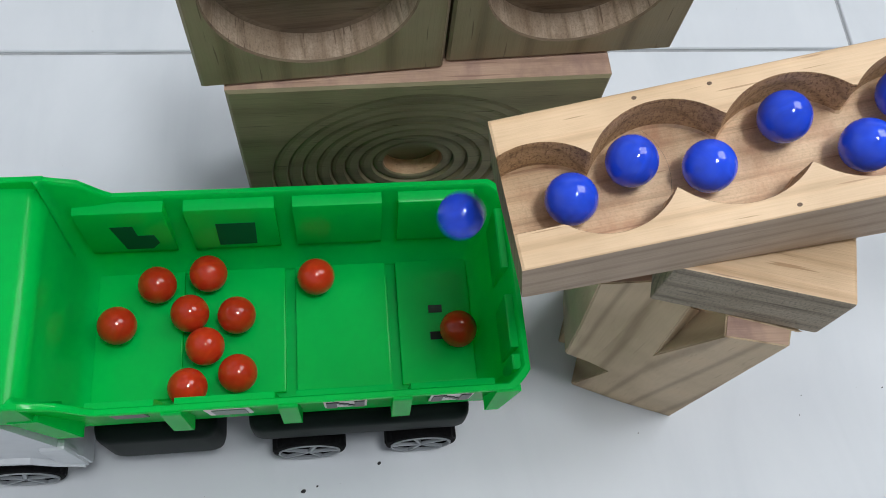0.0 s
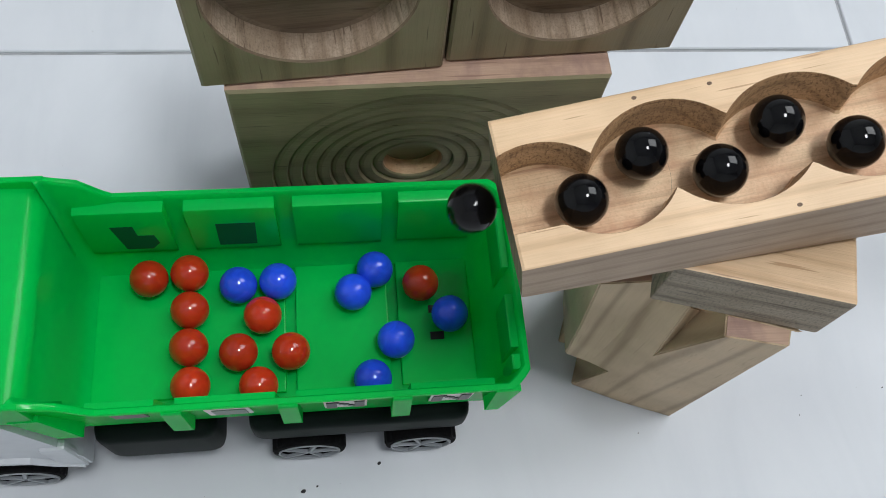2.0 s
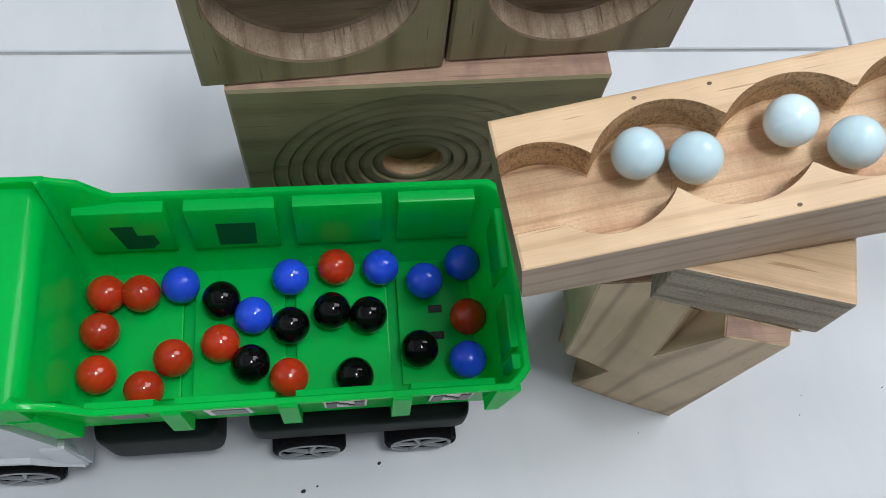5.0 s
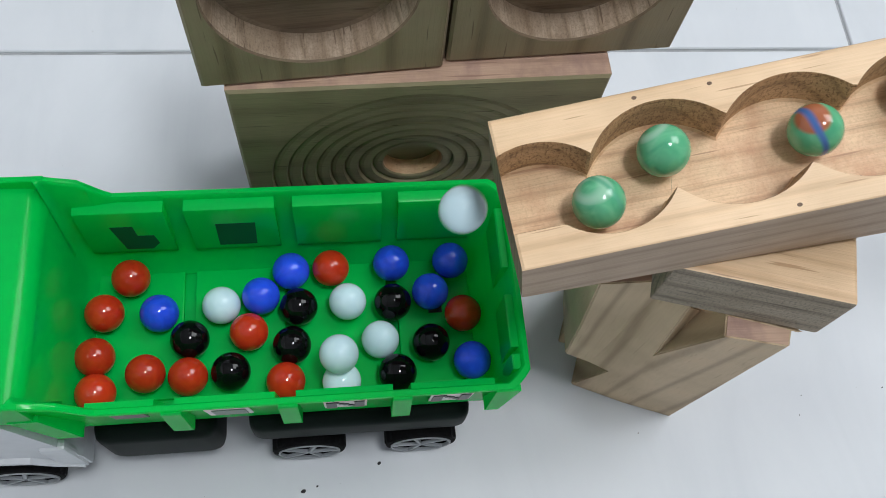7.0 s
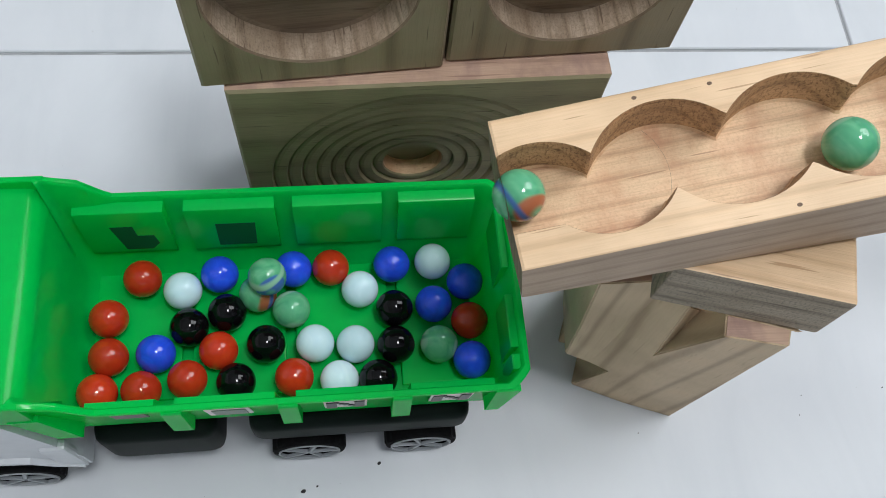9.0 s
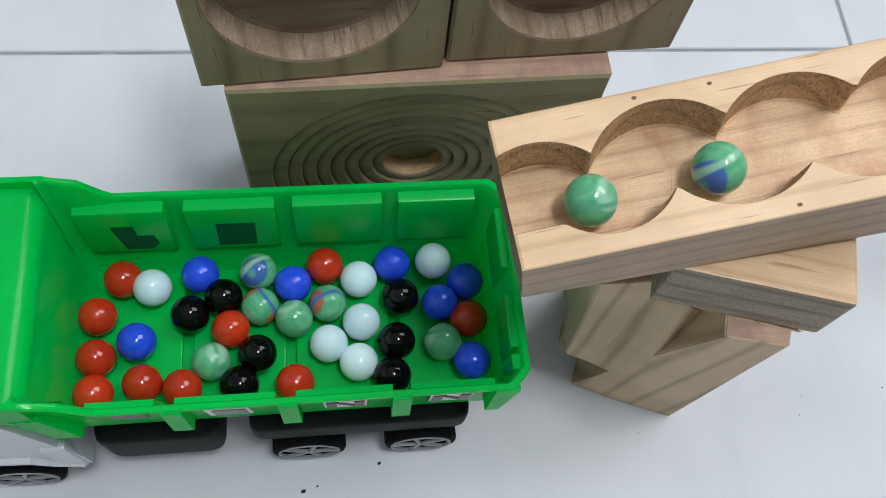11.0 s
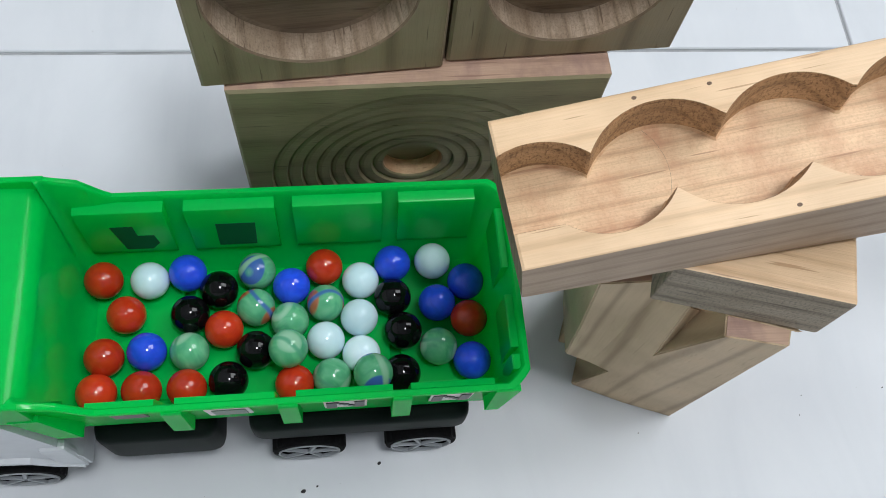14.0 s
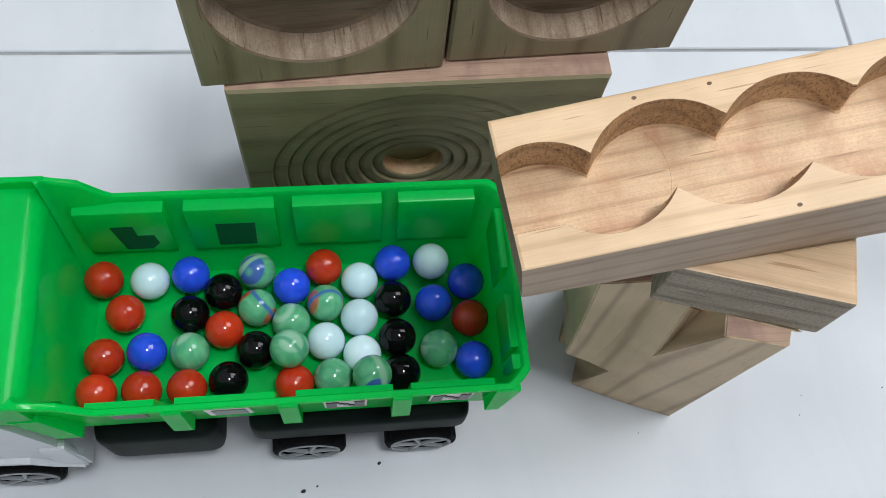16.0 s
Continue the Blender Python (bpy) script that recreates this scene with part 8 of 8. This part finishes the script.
    walk(marbles[34], [(0, pose(0.3526, 0.1419, 0.2355, 41, -0, -10)), (5.82, pose(0.3526, 0.1419, 0.2355, 41, -0, -10)), (5.92, pose(0.3419, 0.1416, 0.2337, 82, -72, -41)), (6.02, pose(0.3312, 0.1413, 0.2318, -145, -26, -165)), (6.12, pose(0.3205, 0.1411, 0.2299, -125, 48, -160)), (6.22, pose(0.3098, 0.1408, 0.2281, 25, 52, -18)), (6.32, pose(0.2991, 0.1405, 0.2262, 46, -22, -11)), (6.42, pose(0.2885, 0.1402, 0.2244, 170, -75, -127)), (6.51, pose(0.2778, 0.1400, 0.2225, -140, -4, -167)), (6.61, pose(0.2671, 0.1397, 0.2206, -105, 69, -143)), (6.71, pose(0.2564, 0.1394, 0.2188, 34, 30, -12)), (6.81, pose(0.2457, 0.1391, 0.2169, 53, -45, -15)), (6.91, pose(0.2350, 0.1388, 0.2151, -157, -55, -157)), (7.01, pose(0.2243, 0.1386, 0.2132, -135, 19, -166)), (7.11, pose(0.2136, 0.1383, 0.2113, -23, 77, -63)), (7.21, pose(0.2029, 0.1380, 0.2095, 39, 7, -11)), (7.3, pose(0.1922, 0.1377, 0.2076, 69, -66, -29)), (7.4, pose(0.1815, 0.1374, 0.2058, -147, -34, -164)), (7.5, pose(0.1708, 0.1372, 0.2039, -128, 41, -163)), (7.6, pose(0.1601, 0.1369, 0.2020, 20, 59, -22)), (7.7, pose(0.1523, 0.1262, 0.1997, 92, 4, 24)), (7.8, pose(0.1469, 0.1217, 0.1984, 109, -45, 17)), (7.9, pose(0.1390, 0.1261, 0.1974, 8, -48, 100)), (8, pose(0.1303, 0.1307, 0.1964, -41, 8, 120)), (8.1, pose(0.1209, 0.1266, 0.1944, -115, 8, 108)), (8.2, pose(0.1131, 0.1192, 0.1923, 173, -22, 118)), (8.3, pose(0.1067, 0.1168, 0.1910, 124, -9, 132)), (8.4, pose(0.0992, 0.1217, 0.1902, 101, 53, 122)), (8.5, pose(0.0912, 0.1251, 0.1892, -31, 41, 4)), (8.6, pose(0.0815, 0.1228, 0.1873, -13, -11, 10)), (8.7, pose(0.0758, 0.1156, 0.1856, 54, -48, -28)), (8.8, pose(0.0681, 0.1112, 0.1839, 148, -41, -102)), (8.9, pose(0.0589, 0.1147, 0.1826, -132, -19, -149)), (9, pose(0.0487, 0.1153, 0.1809, -81, 43, -136)), (9.1, pose(0.0353, 0.1253, 0.1521, 5, 14, -87)), (9.2, pose(0.0199, 0.1377, 0.0720, 68, -35, -102)), (9.3, pose(0.0041, 0.1251, 0.0580, 114, 29, -105)), (9.5, pose(-0.0077, 0.1266, 0.0580, -164, 13, -70)), (9.6, pose(-0.0102, 0.1308, 0.0580, -157, -22, -70)), (9.75, pose(-0.0117, 0.1299, 0.0580, -145, -19, -75)), (10, pose(-0.0118, 0.1299, 0.0580, -144, -19, -75)), (10.25, pose(-0.0119, 0.1298, 0.0580, -143, -18, -75)), (11.5, pose(-0.0129, 0.1289, 0.0580, -134, -14, -78)), (11.75, pose(-0.0118, 0.1315, 0.0580, -148, -30, -73)), (13.5, pose(-0.0129, 0.1291, 0.0580, -134, -15, -78)), (14, pose(-0.0136, 0.1292, 0.0580, -129, -17, -79)), (16, pose(-0.0136, 0.1292, 0.0580, -129, -17, -79))])
    walk(marbles[35], [(0, pose(0.3597, 0.1578, 0.2382, 116, -0, -111)), (6.85, pose(0.3597, 0.1578, 0.2382, 116, -0, -111)), (6.95, pose(0.3492, 0.1568, 0.2363, -171, 26, -92)), (7.05, pose(0.3387, 0.1558, 0.2344, -91, 13, -61)), (7.14, pose(0.3283, 0.1548, 0.2325, -21, -19, -65)), (7.24, pose(0.3178, 0.1538, 0.2306, 60, -22, -99)), (7.34, pose(0.3073, 0.1528, 0.2288, 131, 8, -110)), (7.44, pose(0.2968, 0.1518, 0.2269, -152, 27, -83)), (7.53, pose(0.2863, 0.1508, 0.2250, -75, 5, -58)), (7.63, pose(0.2758, 0.1498, 0.2231, -4, -24, -72)), (7.73, pose(0.2654, 0.1488, 0.2212, 77, -17, -105)), (7.82, pose(0.2549, 0.1478, 0.2193, 147, 15, -107)), (7.92, pose(0.2444, 0.1468, 0.2174, -133, 25, -75)), (8.02, pose(0.2339, 0.1458, 0.2155, -60, -2, -58)), (8.12, pose(0.2234, 0.1448, 0.2136, 15, -26, -80)), (8.21, pose(0.2130, 0.1438, 0.2117, 94, -11, -109)), (8.31, pose(0.2025, 0.1428, 0.2098, 163, 20, -102)), (8.41, pose(0.1920, 0.1417, 0.2080, -115, 21, -68)), (8.51, pose(0.1815, 0.1407, 0.2061, -45, -10, -60)), (8.6, pose(0.1710, 0.1397, 0.2042, 34, -26, -88)), (8.7, pose(0.1606, 0.1387, 0.2023, 109, -3, -111)), (8.8, pose(0.1541, 0.1292, 0.2003, 148, 70, -84)), (8.9, pose(0.1512, 0.1234, 0.1993, -82, 60, 42)), (9, pose(0.1454, 0.1210, 0.1981, -96, 16, 33)), (9.1, pose(0.1381, 0.1270, 0.1973, -159, -10, 29)), (9.2, pose(0.1270, 0.1314, 0.1959, 119, -40, 71)), (9.3, pose(0.1207, 0.1275, 0.1944, 36, -60, 140)), (9.4, pose(0.1147, 0.1208, 0.1928, -39, -21, -165)), (9.5, pose(0.1072, 0.1175, 0.1912, -48, 37, -166)), (9.6, pose(0.1012, 0.1215, 0.1905, 24, 53, -111)), (9.7, pose(0.0934, 0.1266, 0.1897, 90, 11, -70)), (9.8, pose(0.0846, 0.1248, 0.1880, 154, -3, -65)), (9.9, pose(0.0783, 0.1182, 0.1863, -143, 18, -55)), (10, pose(0.0693, 0.1114, 0.1841, -65, 6, -36)), (10.1, pose(0.0621, 0.1138, 0.1831, -45, -45, -43)), (10.2, pose(0.0517, 0.1170, 0.1816, 92, -51, -167)), (10.3, pose(0.0383, 0.1166, 0.1793, 105, 26, -170)), (10.4, pose(0.0280, 0.1389, 0.0963, -171, 19, -132)), (10.5, pose(0.0114, 0.1275, 0.0580, -56, 76, -27)), (10.7, pose(-0.0223, 0.1111, 0.0580, -5, 4, 14)), (10.9, pose(-0.0500, 0.1049, 0.0580, -11, -73, 19)), (11, pose(-0.0604, 0.1053, 0.0580, -167, -31, 171)), (11.2, pose(-0.0708, 0.1106, 0.0580, -142, 43, 174)), (11.5, pose(-0.0756, 0.1116, 0.0580, -128, 78, -172)), (11.9, pose(-0.0703, 0.1101, 0.0580, -146, 39, 171)), (12, pose(-0.0696, 0.1099, 0.0580, -148, 34, 170)), (16, pose(-0.0694, 0.1099, 0.0580, -147, 32, 170))])
    walk(marbles[36], [(0, pose(0.3706, 0.1440, 0.2388, 84, -0, -100)), (7.78, pose(0.3706, 0.1440, 0.2388, 84, -0, -100)), (7.88, pose(0.3602, 0.1437, 0.2370, 158, 11, -91)), (7.97, pose(0.3498, 0.1434, 0.2352, -126, 6, -79)), (8.07, pose(0.3394, 0.1432, 0.2334, -53, -8, -80)), (8.17, pose(0.3291, 0.1429, 0.2316, 22, -10, -94)), (8.26, pose(0.3187, 0.1426, 0.2298, 96, 2, -99)), (8.36, pose(0.3083, 0.1423, 0.2280, 171, 11, -89)), (8.45, pose(0.2979, 0.1420, 0.2262, -115, 4, -78)), (8.55, pose(0.2875, 0.1418, 0.2243, -41, -9, -82)), (8.65, pose(0.2771, 0.1415, 0.2225, 34, -8, -96)), (8.74, pose(0.2668, 0.1412, 0.2207, 108, 4, -99)), (8.84, pose(0.2564, 0.1409, 0.2189, -177, 11, -87)), (8.93, pose(0.2460, 0.1407, 0.2171, -103, 1, -78)), (9.03, pose(0.2356, 0.1404, 0.2153, -29, -10, -84)), (9.12, pose(0.2252, 0.1401, 0.2135, 46, -7, -97)), (9.22, pose(0.2149, 0.1398, 0.2117, 120, 6, -97)), (9.32, pose(0.2045, 0.1396, 0.2099, -165, 10, -85)), (9.41, pose(0.1941, 0.1393, 0.2081, -91, -1, -77)), (9.51, pose(0.1837, 0.1390, 0.2063, -17, -11, -86)), (9.6, pose(0.1733, 0.1387, 0.2045, 58, -5, -98)), (9.7, pose(0.1629, 0.1385, 0.2027, 132, 8, -96)), (9.8, pose(0.1532, 0.1265, 0.1999, -149, 57, -44)), (9.9, pose(0.1471, 0.1213, 0.1984, -83, 24, 4)), (10, pose(0.1397, 0.1260, 0.1975, -120, -28, 5)), (10.2, pose(0.1271, 0.1311, 0.1958, 125, -60, 104)), (10.3, pose(0.1207, 0.1275, 0.1944, 44, -40, 171)), (10.4, pose(0.1147, 0.1208, 0.1928, -6, 6, -173)), (10.5, pose(0.1072, 0.1175, 0.1912, -36, 61, 169)), (10.6, pose(0.1012, 0.1215, 0.1905, 101, 64, -59)), (10.7, pose(0.0934, 0.1266, 0.1897, 125, -0, -44)), (10.8, pose(0.0846, 0.1248, 0.1880, -175, -31, -63)), (10.9, pose(0.0783, 0.1182, 0.1863, -115, 2, -79)), (11, pose(0.0693, 0.1114, 0.1841, -38, 26, -57)), (11.1, pose(0.0621, 0.1138, 0.1831, -7, -18, -54)), (11.2, pose(0.0500, 0.1171, 0.1813, 86, -52, -119)), (11.3, pose(0.0367, 0.1239, 0.1620, 167, -9, -168)), (11.4, pose(0.0248, 0.1412, 0.0831, -120, 20, -160)), (11.5, pose(0.0091, 0.1296, 0.0600, 126, 73, 98)), (11.6, pose(-0.0072, 0.1256, 0.0580, 45, 10, 31)), (11.7, pose(-0.0199, 0.1185, 0.0580, 40, -67, 34)), (11.8, pose(-0.0263, 0.1175, 0.0580, -96, -63, 167)), (11.9, pose(-0.0298, 0.1129, 0.0580, -142, -33, -157)), (12, pose(-0.0286, 0.1083, 0.0660, -179, -23, -139)), (12.5, pose(-0.0290, 0.1068, 0.0670, 175, -13, -137)), (13.5, pose(-0.0288, 0.1068, 0.0670, 174, -15, -137)), (14, pose(-0.0285, 0.1068, 0.0670, 172, -16, -137)), (16, pose(-0.0281, 0.1068, 0.0670, 170, -18, -136))])
    walk(marbles[37], [(0, pose(0.3777, 0.1599, 0.2415, 12, -0, -145)), (8.31, pose(0.3777, 0.1599, 0.2415, 12, -0, -145)), (8.41, pose(0.3669, 0.1588, 0.2395, 77, 59, -106)), (8.51, pose(0.3562, 0.1577, 0.2376, 179, 22, -26)), (8.61, pose(0.3455, 0.1567, 0.2357, -136, -43, -36)), (8.71, pose(0.3347, 0.1556, 0.2337, -19, -43, -133)), (8.8, pose(0.3240, 0.1545, 0.2318, 25, 23, -143)), (8.9, pose(0.3133, 0.1534, 0.2298, 129, 58, -61)), (9, pose(0.3025, 0.1524, 0.2279, -168, -1, -23)), (9.1, pose(0.2918, 0.1513, 0.2260, -101, -59, -64)), (9.2, pose(0.2810, 0.1502, 0.2240, -1, -21, -143)), (9.3, pose(0.2703, 0.1492, 0.2221, 44, 44, -132)), (9.4, pose(0.2596, 0.1481, 0.2201, 162, 42, -35)), (9.5, pose(0.2488, 0.1470, 0.2182, -154, -24, -26)), (9.6, pose(0.2381, 0.1459, 0.2163, -50, -58, -109)), (9.7, pose(0.2274, 0.1449, 0.2143, 13, 2, -145)), (9.8, pose(0.2166, 0.1438, 0.2124, 80, 59, -103)), (9.9, pose(0.2059, 0.1427, 0.2104, 180, 20, -25)), (10, pose(0.1952, 0.1417, 0.2085, -135, -45, -37)), (10.1, pose(0.1844, 0.1406, 0.2065, -17, -41, -134)), (10.2, pose(0.1737, 0.1395, 0.2046, 27, 25, -142)), (10.3, pose(0.1629, 0.1385, 0.2027, 132, 57, -58)), (10.4, pose(0.1532, 0.1265, 0.1999, -129, 21, 18)), (10.5, pose(0.1471, 0.1213, 0.1984, -106, -32, 15)), (10.6, pose(0.1397, 0.1260, 0.1975, 169, -48, 76)), (10.7, pose(0.1302, 0.1303, 0.1963, 98, -5, 115)), (10.8, pose(0.1218, 0.1287, 0.1947, 38, 10, 112)), (10.9, pose(0.1154, 0.1220, 0.1930, -23, -18, 116)), (11, pose(0.1072, 0.1175, 0.1912, -92, -9, 134)), (11.1, pose(0.1012, 0.1215, 0.1905, -104, 41, 131)), (11.2, pose(0.0934, 0.1264, 0.1896, 121, 68, 4)), (11.3, pose(0.0850, 0.1266, 0.1882, 116, 7, 0)), (11.4, pose(0.0787, 0.1203, 0.1866, 167, -35, -13)), (11.5, pose(0.0760, 0.1152, 0.1856, -109, -32, -67)), (11.6, pose(0.0675, 0.1116, 0.1838, -62, -31, -92)), (11.7, pose(0.0589, 0.1147, 0.1826, 14, -27, -133)), (11.8, pose(0.0507, 0.1169, 0.1814, 65, 9, -142)), (11.9, pose(0.0379, 0.1156, 0.1791, 145, 59, -88)), (12, pose(0.0325, 0.1227, 0.1350, 176, -0, -70)), (12.1, pose(0.0180, 0.1164, 0.0704, -106, 4, -68)), (12.2, pose(0.0131, 0.1091, 0.0580, -46, 32, -47)), (12.3, pose(0.0108, 0.1012, 0.0640, 28, 40, 0)), (12.5, pose(0.0094, 0.0989, 0.0680, 47, 29, 11)), (12.75, pose(0.0081, 0.0985, 0.0680, 48, 19, 12)), (13.25, pose(0.0080, 0.0981, 0.0680, 51, 18, 13)), (13.5, pose(0.0090, 0.0987, 0.0680, 48, 25, 12)), (13.75, pose(0.0067, 0.0961, 0.0680, 62, 5, 15)), (14, pose(0.0056, 0.0948, 0.0680, 69, -5, 15)), (14.5, pose(0.0052, 0.0941, 0.0680, 73, -9, 15)), (16, pose(0.0052, 0.0941, 0.0680, 73, -9, 15))])
    walk(marbles[38], [(0, pose(0.3886, 0.1461, 0.2421, 35, -0, 26)), (9.82, pose(0.3886, 0.1461, 0.2421, 35, -0, 26)), (9.92, pose(0.3778, 0.1459, 0.2402, -26, -62, 65)), (10.02, pose(0.3671, 0.1458, 0.2384, -133, -24, 153)), (10.12, pose(0.3564, 0.1457, 0.2365, -172, 44, 144)), (10.22, pose(0.3456, 0.1455, 0.2347, 65, 46, 39)), (10.32, pose(0.3349, 0.1454, 0.2328, 24, -22, 28)), (10.41, pose(0.3242, 0.1452, 0.2310, -80, -62, 113)), (10.51, pose(0.3134, 0.1451, 0.2291, -144, -2, 155)), (10.61, pose(0.3027, 0.1450, 0.2272, 157, 61, 119)), (10.71, pose(0.2920, 0.1448, 0.2254, 48, 25, 29)), (10.81, pose(0.2812, 0.1447, 0.2235, 9, -43, 36)), (10.91, pose(0.2705, 0.1446, 0.2217, -114, -47, 142)), (11.01, pose(0.2598, 0.1444, 0.2198, -155, 20, 154)), (11.11, pose(0.2490, 0.1443, 0.2180, 104, 63, 72)), (11.21, pose(0.2383, 0.1442, 0.2161, 37, 3, 26)), (11.31, pose(0.2276, 0.1440, 0.2143, -19, -60, 59)), (11.4, pose(0.2168, 0.1439, 0.2124, -131, -27, 152)), (11.5, pose(0.2061, 0.1438, 0.2106, -169, 41, 146)), (11.6, pose(0.1954, 0.1436, 0.2087, 68, 49, 41)), (11.7, pose(0.1846, 0.1435, 0.2069, 26, -19, 28)), (11.8, pose(0.1739, 0.1433, 0.2050, -72, -64, 106)), (11.9, pose(0.1632, 0.1432, 0.2031, -142, -5, 155)), (12, pose(0.1571, 0.1363, 0.2015, 154, 13, 150)), (12.1, pose(0.1533, 0.1268, 0.1999, 82, -4, 143)), (12.2, pose(0.1486, 0.1215, 0.1986, 32, 1, 144)), (12.3, pose(0.1420, 0.1232, 0.1977, 9, 45, 134)), (12.4, pose(0.1318, 0.1299, 0.1965, -150, 56, -18)), (12.5, pose(0.1201, 0.1287, 0.1944, -125, -19, -8)), (12.6, pose(0.1148, 0.1195, 0.1927, -42, -25, -44)), (12.7, pose(0.1057, 0.1173, 0.1909, 37, -37, -91)), (12.8, pose(0.0990, 0.1208, 0.1901, 108, -40, -139)), (12.9, pose(0.0884, 0.1262, 0.1888, 174, 8, -161)), (13, pose(0.0823, 0.1255, 0.1876, -173, 50, -155)), (13.1, pose(0.0765, 0.1166, 0.1858, 52, 45, 85)), (13.2, pose(0.0681, 0.1112, 0.1839, 3, -10, 67)), (13.3, pose(0.0624, 0.1131, 0.1831, -40, -11, 75)), (13.4, pose(0.0517, 0.1157, 0.1815, -118, -3, 87)), (13.5, pose(0.0400, 0.1168, 0.1796, 165, 1, 88)), (13.6, pose(0.0307, 0.1371, 0.1130, 99, 62, 46)), (13.7, pose(0.0172, 0.1286, 0.0680, 85, -15, 39)), (13.8, pose(0.0026, 0.1150, 0.0580, -152, -86, -81)), (13.9, pose(-0.0072, 0.1018, 0.0580, -107, -10, -123)), (14, pose(-0.0112, 0.0965, 0.0580, -103, 39, -122)), (16, pose(-0.0108, 0.0964, 0.0580, -107, 37, -125))])


motions()
